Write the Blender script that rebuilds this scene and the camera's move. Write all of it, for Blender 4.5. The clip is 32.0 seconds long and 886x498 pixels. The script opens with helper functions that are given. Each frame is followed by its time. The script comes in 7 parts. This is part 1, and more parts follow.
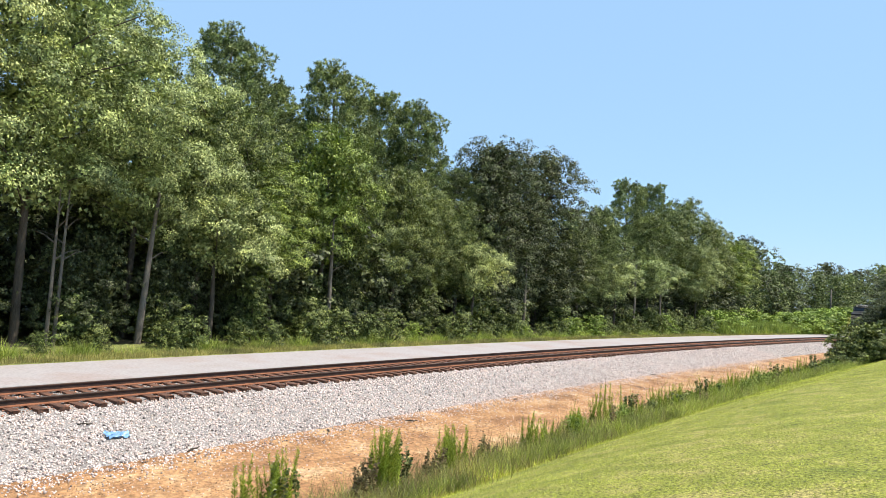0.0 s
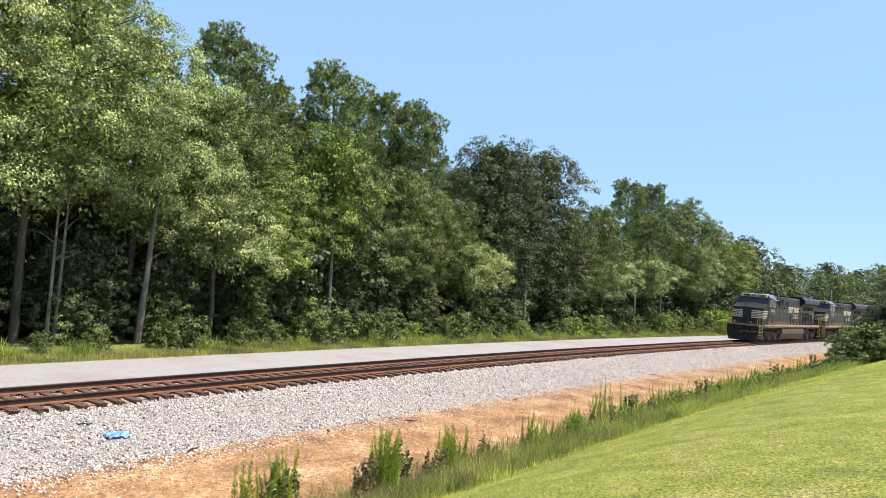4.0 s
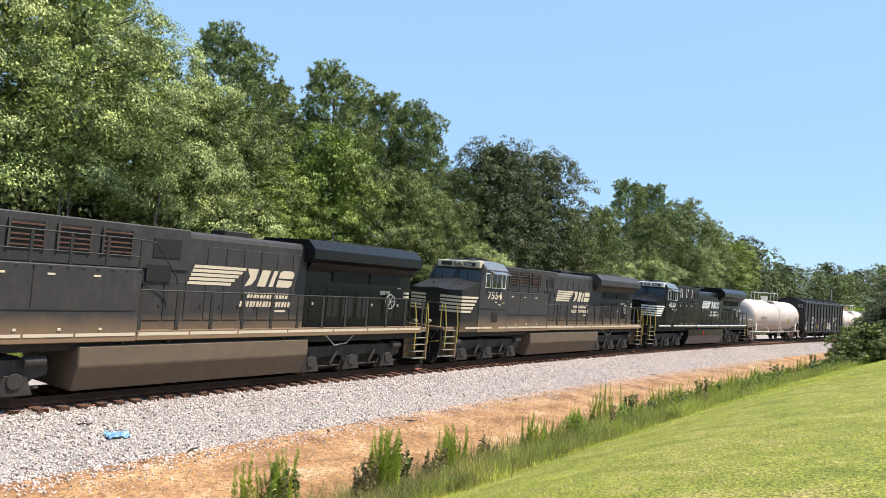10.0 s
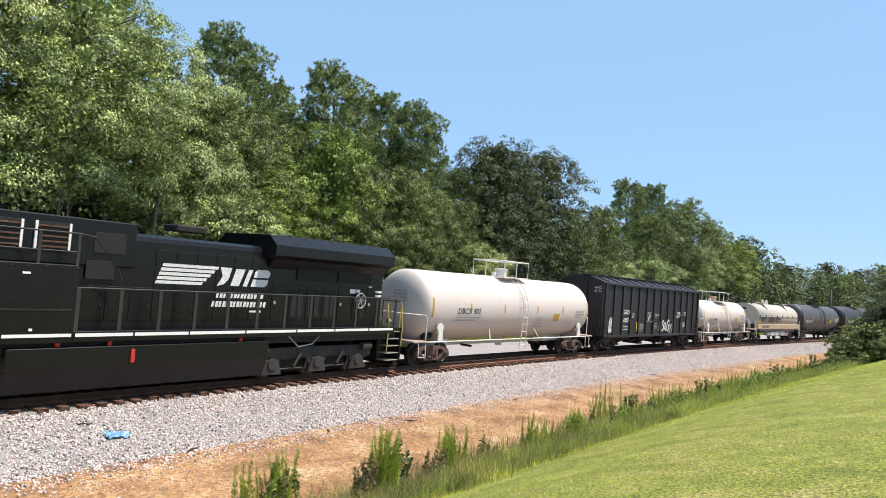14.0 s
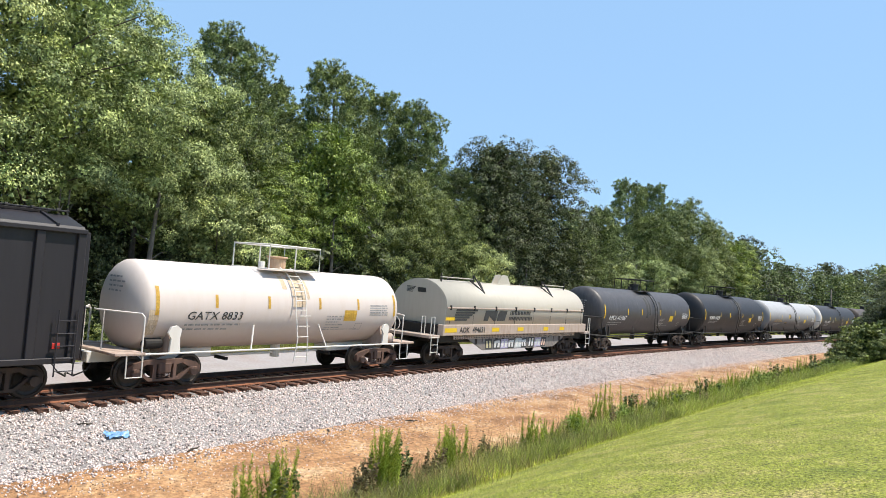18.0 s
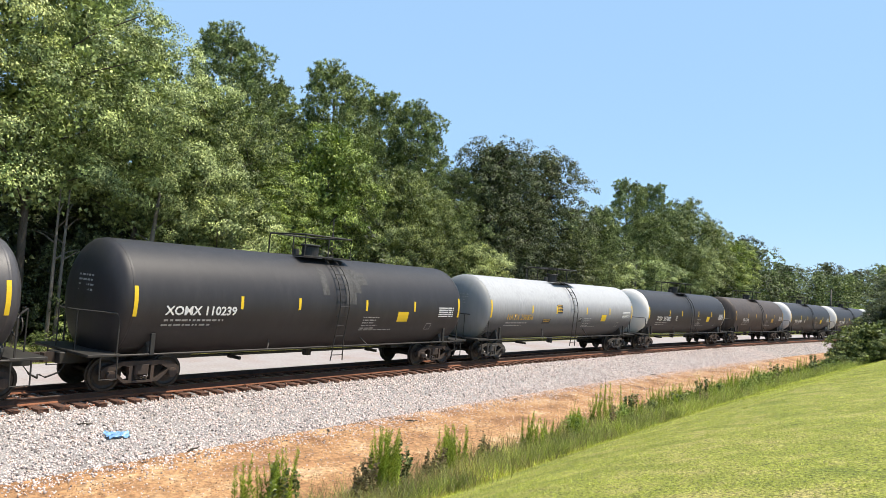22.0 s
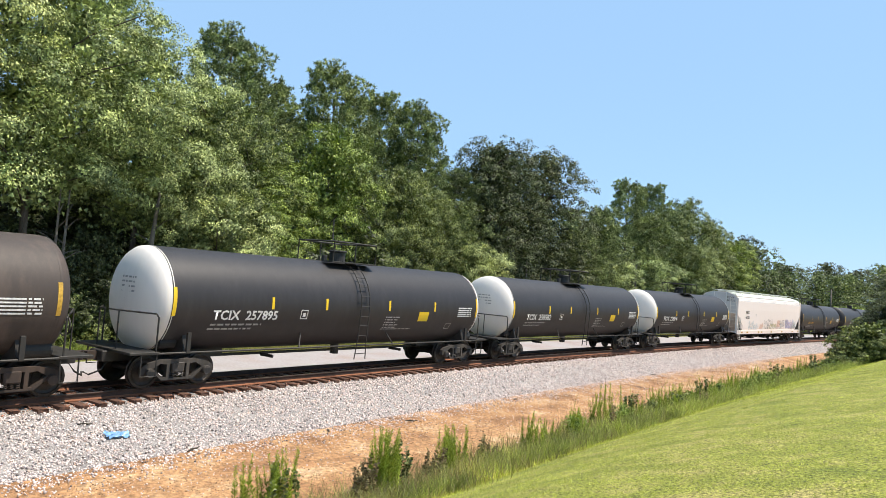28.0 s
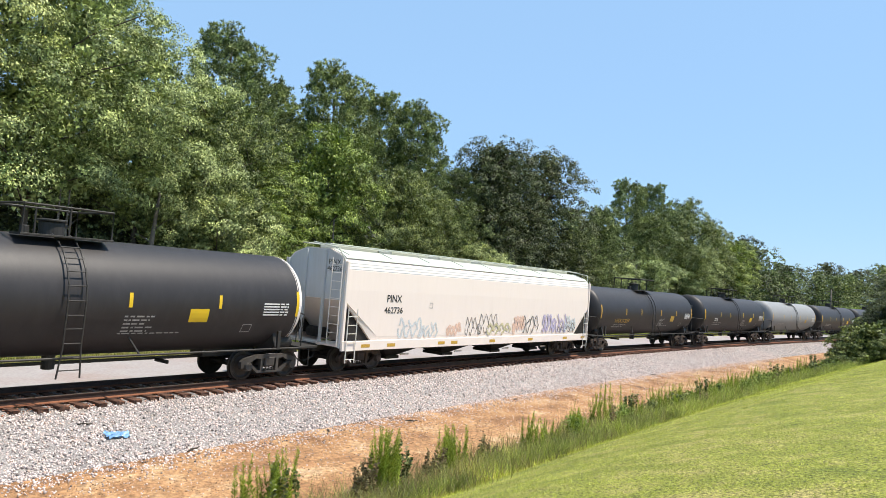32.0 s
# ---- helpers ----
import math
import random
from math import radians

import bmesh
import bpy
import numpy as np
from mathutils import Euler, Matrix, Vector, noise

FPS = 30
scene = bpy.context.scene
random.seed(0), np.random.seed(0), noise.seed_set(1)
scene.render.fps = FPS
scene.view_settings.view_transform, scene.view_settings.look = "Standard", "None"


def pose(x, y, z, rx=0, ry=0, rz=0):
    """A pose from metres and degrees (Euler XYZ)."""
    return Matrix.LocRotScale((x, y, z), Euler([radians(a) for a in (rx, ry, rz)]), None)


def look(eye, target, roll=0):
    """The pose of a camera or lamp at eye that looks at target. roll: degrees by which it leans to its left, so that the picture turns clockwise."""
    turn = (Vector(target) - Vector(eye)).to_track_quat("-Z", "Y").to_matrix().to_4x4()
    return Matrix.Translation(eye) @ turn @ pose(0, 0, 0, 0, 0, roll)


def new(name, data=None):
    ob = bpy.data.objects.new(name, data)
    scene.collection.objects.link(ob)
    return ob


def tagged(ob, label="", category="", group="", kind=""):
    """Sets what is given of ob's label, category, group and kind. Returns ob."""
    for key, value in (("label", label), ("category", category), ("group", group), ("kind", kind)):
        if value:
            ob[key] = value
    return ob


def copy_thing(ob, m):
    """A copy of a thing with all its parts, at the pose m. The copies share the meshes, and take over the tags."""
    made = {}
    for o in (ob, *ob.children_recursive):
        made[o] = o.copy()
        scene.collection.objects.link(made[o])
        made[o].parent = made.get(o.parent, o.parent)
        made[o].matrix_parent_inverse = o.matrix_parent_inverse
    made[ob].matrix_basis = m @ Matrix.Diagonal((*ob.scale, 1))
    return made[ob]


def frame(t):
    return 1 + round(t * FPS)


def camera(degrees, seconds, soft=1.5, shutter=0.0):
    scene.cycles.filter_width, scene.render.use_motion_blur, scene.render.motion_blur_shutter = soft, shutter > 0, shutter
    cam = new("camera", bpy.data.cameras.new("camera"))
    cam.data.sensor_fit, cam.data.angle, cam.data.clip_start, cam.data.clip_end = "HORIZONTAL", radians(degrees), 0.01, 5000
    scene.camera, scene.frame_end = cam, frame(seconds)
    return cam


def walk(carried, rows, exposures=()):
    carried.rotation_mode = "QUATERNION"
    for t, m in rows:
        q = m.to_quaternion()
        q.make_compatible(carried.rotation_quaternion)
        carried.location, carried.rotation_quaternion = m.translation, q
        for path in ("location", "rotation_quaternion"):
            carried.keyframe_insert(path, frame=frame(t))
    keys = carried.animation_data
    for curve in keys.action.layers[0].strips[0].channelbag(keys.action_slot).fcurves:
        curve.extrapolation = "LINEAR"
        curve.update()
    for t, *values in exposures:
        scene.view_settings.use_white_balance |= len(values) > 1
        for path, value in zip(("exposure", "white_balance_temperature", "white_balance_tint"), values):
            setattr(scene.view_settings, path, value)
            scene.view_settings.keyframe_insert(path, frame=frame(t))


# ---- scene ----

# ---- camera: a tripod shot that never moves ----
SECONDS = 32.0
EYE = (0.0, 0.0, 3.705)
YAW, PITCH, ROLL = radians(34.823), radians(2.2814), 4.6035
cam = camera(64.17, SECONDS, soft=0.3)
AIM = (math.cos(YAW) * math.cos(PITCH), math.sin(YAW) * math.cos(PITCH), EYE[2] + math.sin(PITCH))
walk(cam, [(0.0, look(EYE, AIM, ROLL)), (SECONDS, look(EYE, AIM, ROLL))], exposures=[(0.0, 0.55, 6790, 11), (11.0, 0.54, 6760, 11), (13.0, 0.43, 6620, 11), (14.5, 0.44, 6600, 11), (17.0, 0.46, 6600, 11), (18.0, 0.46, 6580, 11), (19.0, 0.34, 6440, 11), (20.0, 0.50, 6700, 11), (21.0, 0.54, 6760, 11), (30.0, 0.50, 6740, 11), (SECONDS, 0.46, 6620, 11)])

# ---- sun and sky ----
SUN_TO = Vector((0.22, -0.36, 0.905)).normalized()
world = bpy.data.worlds.new("sky")
scene.world = world
world.use_nodes = True
wn = world.node_tree.nodes
sky = wn.new("ShaderNodeTexSky")
sky.sky_type, sky.sun_disc = "NISHITA", False
sky.sun_elevation = math.asin(SUN_TO.z)
sky.sun_rotation = math.atan2(SUN_TO.x, SUN_TO.y)
sky.air_density, sky.dust_density, sky.ozone_density = 1.0, 0.1, 6.0
wn["Background"].inputs["Strength"].default_value = 0.14
world.node_tree.links.new(sky.outputs[0], wn["Background"].inputs["Color"])
# a thin even summer haze over the whole dome
haze = wn.new("ShaderNodeBackground")
haze.inputs["Color"].default_value, haze.inputs["Strength"].default_value = (0.29, 0.49, 0.745, 1), 1.0
veil = wn.new("ShaderNodeMixShader")
veil.inputs[0].default_value = 0.76
for out, sock in ((wn["Background"].outputs[0], veil.inputs[1]), (haze.outputs[0], veil.inputs[2]), (veil.outputs[0], wn["World Output"].inputs[0])):
    world.node_tree.links.new(out, sock)
sun = new("sun", bpy.data.lights.new("sun", "SUN"))
sun.data.energy, sun.data.angle, sun.data.color = 5.0, radians(0.53), (1.0, 0.93, 0.81)
sun.matrix_world = look(SUN_TO * 100, (0, 0, 0))

# ---- the track's line: s metres along it, d metres from it towards the camera ----
LINE_Y, BEND, EASE, S_MAX, S_MIN = 18.641, -0.0018186, 7.796e-06, 130.0, -40.0


def centre(s):
    q = min(max(s, S_MIN), S_MAX)
    th = BEND * q + EASE * q * q / 2
    e = s - q
    return (q - BEND * BEND * q ** 3 / 6 + e * math.cos(th), LINE_Y + BEND * q * q / 2 + EASE * q ** 3 / 6 + e * math.sin(th), th)


def spot(s, d, z=0.0):
    x, y, th = centre(s)
    return Vector((x + math.sin(th) * d, y - math.cos(th) * d, z))


PROFILE = [(-900, 3.0), (-60, 0.4), (-25, -0.2), (-11, -0.42), (-7.2, -0.5), (-2.0, -0.55), (0, -0.7), (4.2, -0.92), (6.0, -1.04), (8.0, -1.15), (9.4, -1.08),
           (10.4, -0.85), (12.0, -0.12), (14.5, 0.92), (18.6, 2.05), (25, 2.6), (60, 3.0), (320, 4.0)]


def ground_z(d):
    for (a, za), (b, zb) in zip(PROFILE, PROFILE[1:]):
        if d <= b:
            return za + (zb - za) * (d - a) / (b - a)
    return PROFILE[-1][1]


# ---- materials ----
def nodes_of(name):
    m = bpy.data.materials.new(name)
    m.use_nodes = True
    nt = m.node_tree
    return m, nt, nt.nodes, nt.links, nt.nodes["Principled BSDF"]


def noise_node(nt, scale, detail=4, rough=0.6, coord="Object", stretch=None):
    tc = nt.nodes.new("ShaderNodeTexCoord")
    n = nt.nodes.new("ShaderNodeTexNoise")
    n.inputs["Scale"].default_value, n.inputs["Detail"].default_value, n.inputs["Roughness"].default_value = scale, detail, rough
    if stretch:
        mp = nt.nodes.new("ShaderNodeMapping")
        mp.inputs["Scale"].default_value = stretch
        nt.links.new(tc.outputs[coord], mp.inputs[0])
        nt.links.new(mp.outputs[0], n.inputs["Vector"])
    else:
        nt.links.new(tc.outputs[coord], n.inputs["Vector"])
    return n.outputs["Fac"]


def ramp(nt, fac, stops):
    r = nt.nodes.new("ShaderNodeValToRGB")
    e = r.color_ramp.elements
    while len(e) < len(stops):
        e.new(0.5)
    for el, (p, c) in zip(e, stops):
        el.position, el.color = p, (*c, 1)
    nt.links.new(fac, r.inputs[0])
    return r.outputs[0]


def mixed(nt, fac, a, b, mode="MIX"):
    m = nt.nodes.new("ShaderNodeMix")
    m.data_type, m.blend_type = "RGBA", mode
    for sock, v in ((0, fac), (6, a), (7, b)):
        if hasattr(v, "is_linked"):
            nt.links.new(v, m.inputs[sock])
        else:
            m.inputs[sock].default_value = v if sock == 0 else (*v, 1)
    return m.outputs[2]


def bumped(nt, height, strength, distance, bsdf):
    b = nt.nodes.new("ShaderNodeBump")
    b.inputs["Strength"].default_value, b.inputs["Distance"].default_value = strength, distance
    nt.links.new(height, b.inputs["Height"])
    nt.links.new(b.outputs[0], bsdf.inputs["Normal"])


def surface(name, stops, scale=2.0, rough=0.8, metal=0.0, fine=18.0, fine_amount=0.35, bump=0.3, bump_size=0.01, stretch=None, coord="Object"):
    """Two scales of mottling over a ramp of colours, with fine relief."""
    m, nt, n, l, b = nodes_of(name)
    big = noise_node(nt, scale, 5, 0.65, coord, stretch)
    small = noise_node(nt, fine, 3, 0.6, coord, stretch)
    base = ramp(nt, big, stops)
    grey = ramp(nt, small, [(0.3, (1 - fine_amount,) * 3), (0.7, (1 + fine_amount * 0.3,) * 3)])
    l.new(mixed(nt, 1.0, base, grey, "MULTIPLY"), b.inputs["Base Color"])
    b.inputs["Roughness"].default_value, b.inputs["Metallic"].default_value = rough, metal
    if bump:
        bumped(nt, small, bump, bump_size, b)
    return m


def leafage(name, dark, mid, light, gloss=0.45, thin=0.12):
    m, nt, n, l, b = nodes_of(name)
    g = n.new("ShaderNodeNewGeometry")
    col = ramp(nt, g.outputs["Random Per Island"], [(0.0, dark), (0.55, mid), (1.0, light)])
    oi = n.new("ShaderNodeObjectInfo")
    tone = ramp(nt, oi.outputs["Random"], [(0.0, (0.86, 0.9, 0.86)), (0.5, (1.0, 1.0, 1.0)), (1.0, (1.1, 1.06, 0.98))])
    col = mixed(nt, 1.0, col, tone, "MULTIPLY")
    # clump-sized noise puts lit and shaded pads into the leaf colour
    col = mixed(nt, 1.0, col, ramp(nt, noise_node(nt, 0.75, 3, 0.6), [(0.32, (0.50, 0.55, 0.58)), (0.5, (1.0, 1.03, 1.0)), (0.68, (1.48, 1.5, 1.25))]), "MULTIPLY")
    l.new(col, b.inputs["Base Color"])
    b.inputs["Roughness"].default_value = gloss + 0.1
    b.inputs["Specular IOR Level"].default_value = 0.4
    t = n.new("ShaderNodeBsdfTranslucent")
    l.new(col, t.inputs["Color"])
    mx = n.new("ShaderNodeMixShader")
    mx.inputs[0].default_value = thin
    l.new(b.outputs[0], mx.inputs[1])
    l.new(t.outputs[0], mx.inputs[2])
    l.new(mx.outputs[0], n["Material Output"].inputs[0])
    return m


M_SOIL = surface("sandy_soil", [(0.28, (0.12, 0.062, 0.03)), (0.41, (0.31, 0.155, 0.068)), (0.55, (0.45, 0.25, 0.115)), (0.70, (0.62, 0.44, 0.26))], 0.8, 0.95, fine=9, fine_amount=0.55, bump=1.0, bump_size=0.06)
M_BALLAST = surface("ballast", [(0.3, (0.30, 0.275, 0.265)), (0.55, (0.40, 0.37, 0.355)), (0.75, (0.38, 0.32, 0.275))], 0.7, 0.9, fine=22, fine_amount=0.7, bump=1.0, bump_size=0.05)
M_ROAD = surface("gravel_road", [(0.3, (0.31, 0.25, 0.235)), (0.52, (0.345, 0.325, 0.335)), (0.8, (0.295, 0.255, 0.24))], 0.25, 0.95, fine=9, fine_amount=0.2, bump=0.3)
M_LAWN = surface("lawn_turf", [(0.3, (0.20, 0.24, 0.028)), (0.5, (0.335, 0.352, 0.05)), (0.7, (0.50, 0.425, 0.14))], 1.3, 0.95, fine=24, fine_amount=0.95, bump=1.0, bump_size=0.05)
M_VERGE = surface("verge_grass", [(0.3, (0.14, 0.18, 0.04)), (0.55, (0.25, 0.27, 0.08)), (0.75, (0.36, 0.31, 0.14))], 0.5, 0.95, fine=16, fine_amount=0.5, bump=0.8, bump_size=0.05)
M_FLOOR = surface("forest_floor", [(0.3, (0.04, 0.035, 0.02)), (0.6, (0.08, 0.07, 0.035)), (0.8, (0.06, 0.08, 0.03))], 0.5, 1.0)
M_RAIL = surface("dark_rail_steel", [(0.35, (0.045, 0.026, 0.020)), (0.6, (0.085, 0.045, 0.034)), (0.8, (0.06, 0.034, 0.027))], 3.0, 0.6, 0.3, fine=40)
M_FOOT = surface("rusty_rail_foot", [(0.35, (0.15, 0.055, 0.028)), (0.6, (0.26, 0.10, 0.048)), (0.8, (0.19, 0.077, 0.038))], 3.0, 0.85, 0.1, fine=40)
M_HEAD = surface("polished_rail_head", [(0.3, (0.22, 0.20, 0.19)), (0.7, (0.34, 0.31, 0.29))], 2.0, 0.35, 0.9, fine=40)
M_TIE = surface("creosoted_tie", [(0.3, (0.035, 0.024, 0.019)), (0.5, (0.105, 0.05, 0.032)), (0.72, (0.25, 0.105, 0.058))], 1.6, 0.9, fine=25, stretch=(6, 1, 6))
M_BARK = surface("bark", [(0.3, (0.06, 0.047, 0.036)), (0.7, (0.14, 0.112, 0.085))], 3.0, 0.95, stretch=(3, 3, 0.6), bump=0.8, bump_size=0.04)
L_OAK = leafage("oak_leaves", (0.030, 0.045, 0.013), (0.122, 0.16, 0.045), (0.34, 0.38, 0.12))
L_LIGHT = leafage("sweetgum_leaves", (0.08, 0.105, 0.034), (0.30, 0.35, 0.125), (0.66, 0.69, 0.31))
L_BRIGHT = leafage("hickory_leaves", (0.06, 0.095, 0.016), (0.20, 0.26, 0.048), (0.44, 0.49, 0.12))
L_DARK = leafage("water_oak_and_shade_leaves", (0.018, 0.024, 0.009), (0.066, 0.082, 0.030), (0.185, 0.205, 0.085))
L_PINE = leafage("pine_needles", (0.05, 0.075, 0.028), (0.18, 0.225, 0.08), (0.42, 0.47, 0.19), 0.5)
L_WEED = leafage("weed_leaves", (0.16, 0.22, 0.03), (0.34, 0.40, 0.08), (0.52, 0.53, 0.17), thin=0.4)
L_FENNEL = leafage("fennel_leaves", (0.17, 0.24, 0.02), (0.30, 0.38, 0.045), (0.46, 0.52, 0.09), thin=0.4)
L_GRASS = leafage("grass_blades", (0.22, 0.27, 0.03), (0.38, 0.43, 0.07), (0.58, 0.56, 0.16), 0.7, 0.35)
L_STRAW = leafage("dry_grass", (0.20, 0.19, 0.07), (0.30, 0.29, 0.11), (0.42, 0.37, 0.17), 0.8, 0.35)
L_VINE = leafage("vine_leaves", (0.12, 0.19, 0.03), (0.25, 0.34, 0.06), (0.42, 0.50, 0.12))
L_DRY = leafage("dry_stalks", (0.13, 0.10, 0.06), (0.26, 0.20, 0.11), (0.40, 0.32, 0.17), 0.8, 0.35)


# ---- mesh helpers ----
def mesh_object(name, verts, faces, material, parent=None, smooth=False):
    me = bpy.data.meshes.new(name)
    me.from_pydata([tuple(v) for v in verts], [], [tuple(f) for f in faces])
    me.materials.append(material)
    if smooth:
        me.shade_smooth()
    ob = new(name, me)
    ob.parent = parent
    return ob


def quads_object(name, corners, material, parent=None):
    """corners: an (n, k, 3) array of loose faces with k corners each."""
    n, k = corners.shape[:2]
    me = bpy.data.meshes.new(name)
    me.vertices.add(n * k)
    me.vertices.foreach_set("co", corners.astype(np.float32).ravel())
    me.loops.add(n * k)
    me.loops.foreach_set("vertex_index", np.arange(n * k, dtype=np.int32))
    me.polygons.add(n)
    me.polygons.foreach_set("loop_start", np.arange(0, n * k, k, dtype=np.int32))
    me.update(calc_edges=True)
    me.materials.append(material)
    ob = new(name, me)
    ob.parent = parent
    return ob


def spots(s, d, z):
    """spot() for whole arrays."""
    q = np.clip(s, S_MIN, S_MAX)
    th = BEND * q + EASE * q * q / 2
    e = s - q
    x = q - BEND * BEND * q ** 3 / 6 + e * np.cos(th) + np.sin(th) * d
    y = LINE_Y + BEND * q * q / 2 + EASE * q ** 3 / 6 + e * np.sin(th) - np.cos(th) * d
    return np.stack([x, y, z], axis=1)


def strip_sheet(name, stations, ds, zs, material, label, category):
    verts, faces = [], []
    for s in stations:
        for d, z in zip(ds, zs):
            verts.append(spot(s, d, z))
    w = len(ds)
    for i in range(len(stations) - 1):
        for j in range(w - 1):
            a = i * w + j
            faces.append((a, a + 1, a + w + 1, a + w))
    ob = mesh_object(name, verts, faces, material, smooth=True)
    return tagged(ob, label, category, kind="structure")


rng = np.random.default_rng(7)
STATIONS = [-400, -150, -60] + [x for x in range(-40, 132, 4)] + [140, 160, 200, 300, 450, 700]

# ---- ground, road, ballast, lawn ----
GD = [-900, -300, -120, -60, -40, -25, -17, -11, -9, -7.2, -5, -2, 0, 2, 4.2, 5, 6, 7, 8, 8.7, 9.4, 10.4, 11.2, 12, 13.2, 14.5, 16.5, 18.6, 21.5, 25, 40, 60, 150, 320]
strip_sheet("ground", STATIONS, GD, [ground_z(d) for d in GD], M_SOIL, "sandy orange soil with eroded patches", "ground")
RD = [-7.3, -6, -5, -4, -3, -1.9]
strip_sheet("road", STATIONS, RD, [-0.47, -0.46, -0.45, -0.45, -0.45, -0.47], M_ROAD, "pale dusty gravel access road beside the railway", "road")
VD = [d for d in GD if d < -7.2] + [-7.1]
strip_sheet("verge", STATIONS, VD, [ground_z(d) + 0.03 for d in VD], M_VERGE, "grassy verge at the edge of the woods", "grass")
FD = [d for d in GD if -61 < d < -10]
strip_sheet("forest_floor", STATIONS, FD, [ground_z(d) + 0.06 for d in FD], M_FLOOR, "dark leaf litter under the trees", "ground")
LD = [d for d in GD if d >= 10.4]
strip_sheet("lawn", STATIONS, LD, [ground_z(d) + 0.03 for d in LD], M_LAWN, "mown green lawn sloping down to the ditch", "lawn")
BD = [-3.7, -2.3, -1.9, -1.4, -1.0, 0, 1.0, 1.45, 2.0, 2.5, 3.2, 4.3]
BZ = [-0.56, -0.36, -0.32, -0.28, -0.24, -0.23, -0.24, -0.31, -0.35, -0.45, -0.63, -0.96]
strip_sheet("ballast_bed", [x for x in range(-60, 260, 2)], BD, BZ, M_BALLAST, "bed of pale grey crushed stone ballast", "ballast")

# ---- track ----
track = tagged(new("railway_track"), "rusty single railway track on worn wooden ties", "railway track", kind="structure")
RAIL = [(0.012, -0.14), (0.009, -0.05), (0.035, -0.035), (0.036, -0.008), (0.030, -0.001), (-0.030, -0.001), (-0.036, -0.008), (-0.035, -0.035), (-0.009, -0.05), (-0.012, -0.14)]
FOOT = [(-0.07, -0.185), (0.07, -0.185), (0.07, -0.168), (0.013, -0.139), (-0.013, -0.139), (-0.07, -0.168)]
CAP = [(-0.027, -0.004), (0.027, -0.004), (0.027, 0.001), (-0.027, 0.001)]


def run_along(name, section, side, mat, parent):
    steps = [-60 + 2 * i for i in range(160)]
    verts, faces, w = [], [], len(section)
    for s in steps:
        verts += [spot(s, side + d, z) for d, z in section]
    for i in range(len(steps) - 1):
        for j in range(w):
            a, b = i * w + j, i * w + (j + 1) % w
            faces.append((a, b, b + w, a + w))
    return mesh_object(name, verts, faces, mat, parent)


for side in (-0.7525, 0.7525):
    rail = run_along("rail", RAIL, side, M_RAIL, track)
    run_along("rail_foot", FOOT, side, M_FOOT, rail)
    run_along("running_surface", CAP, side, M_HEAD, rail)


def box_data(x0, x1, y0, y1, z0, z1, bevel=0.0):
    bm = bmesh.new()
    bmesh.ops.create_cube(bm, size=1)
    for v in bm.verts:
        v.co = ((x0 + x1) / 2 + v.co.x * (x1 - x0), (y0 + y1) / 2 + v.co.y * (y1 - y0), (z0 + z1) / 2 + v.co.z * (z1 - z0))
    if bevel:
        bmesh.ops.bevel(bm, geom=bm.edges[:], offset=bevel, segments=1, affect="EDGES")
    return bm


tie_meshes = []
for i in range(5):
    bm = box_data(-0.115, 0.115, -1.3, 1.3, -0.36, -0.175, 0.012)
    for v in bm.verts:
        v.co += Vector((random.uniform(-0.01, 0.01), random.uniform(-0.035, 0.035), random.uniform(-0.006, 0.004)))
    me = bpy.data.meshes.new("tie")
    bm.to_mesh(me)
    bm.free()
    me.materials.append(M_TIE)
    tie_meshes.append(me)


def lay_ties():
    s = -6.0
    for i in range(290):
        t = new("tie", random.choice(tie_meshes))
        t.parent = track
        x, y, th = centre(s)
        t.matrix_basis = pose(x, y + random.uniform(-0.07, 0.07), random.uniform(-0.012, 0.004), 0, 0, math.degrees(th) + random.uniform(-1.6, 1.6))
        s += 0.50 + random.uniform(-0.04, 0.05)


# ---- trees ----
def tube(path, radii, sides=7):
    """Vertices and faces of a tapered tube along a path."""
    verts, faces = [], []
    for i, (p, r) in enumerate(zip(path, radii)):
        a = path[max(i - 1, 0)]
        b = path[min(i + 1, len(path) - 1)]
        t = (Vector(b) - Vector(a)).normalized()
        u = t.orthogonal().normalized()
        w = t.cross(u)
        for k in range(sides):
            g = 2 * math.pi * k / sides
            verts.append(Vector(p) + (u * math.cos(g) + w * math.sin(g)) * r)
    for i in range(len(path) - 1):
        for k in range(sides):
            a, b = i * sides + k, i * sides + (k + 1) % sides
            faces.append((a, b, b + sides, a + sides))
    return verts, faces


def leaf_quads(points, normals, size, slim=0.6, droop=0.0):
    """A pointed leaf spray at each point, facing roughly along its normal."""
    n = len(points)
    nor = normals + rng.normal(0, 0.38, (n, 3))
    nor /= np.linalg.norm(nor, axis=1)[:, None] + 1e-9
    ref = rng.normal(0, 1, (n, 3))
    ref[:, 2] -= droop
    u = np.cross(nor, ref)
    u /= np.linalg.norm(u, axis=1)[:, None] + 1e-9
    w = np.cross(nor, u)
    s = size * rng.uniform(0.6, 1.35, n)[:, None]
    return np.stack([points - u * s, points + u * s * 0.55 - w * s * slim * 0.5, points + u * s * 0.35 + w * s * slim * 1.2], axis=1)


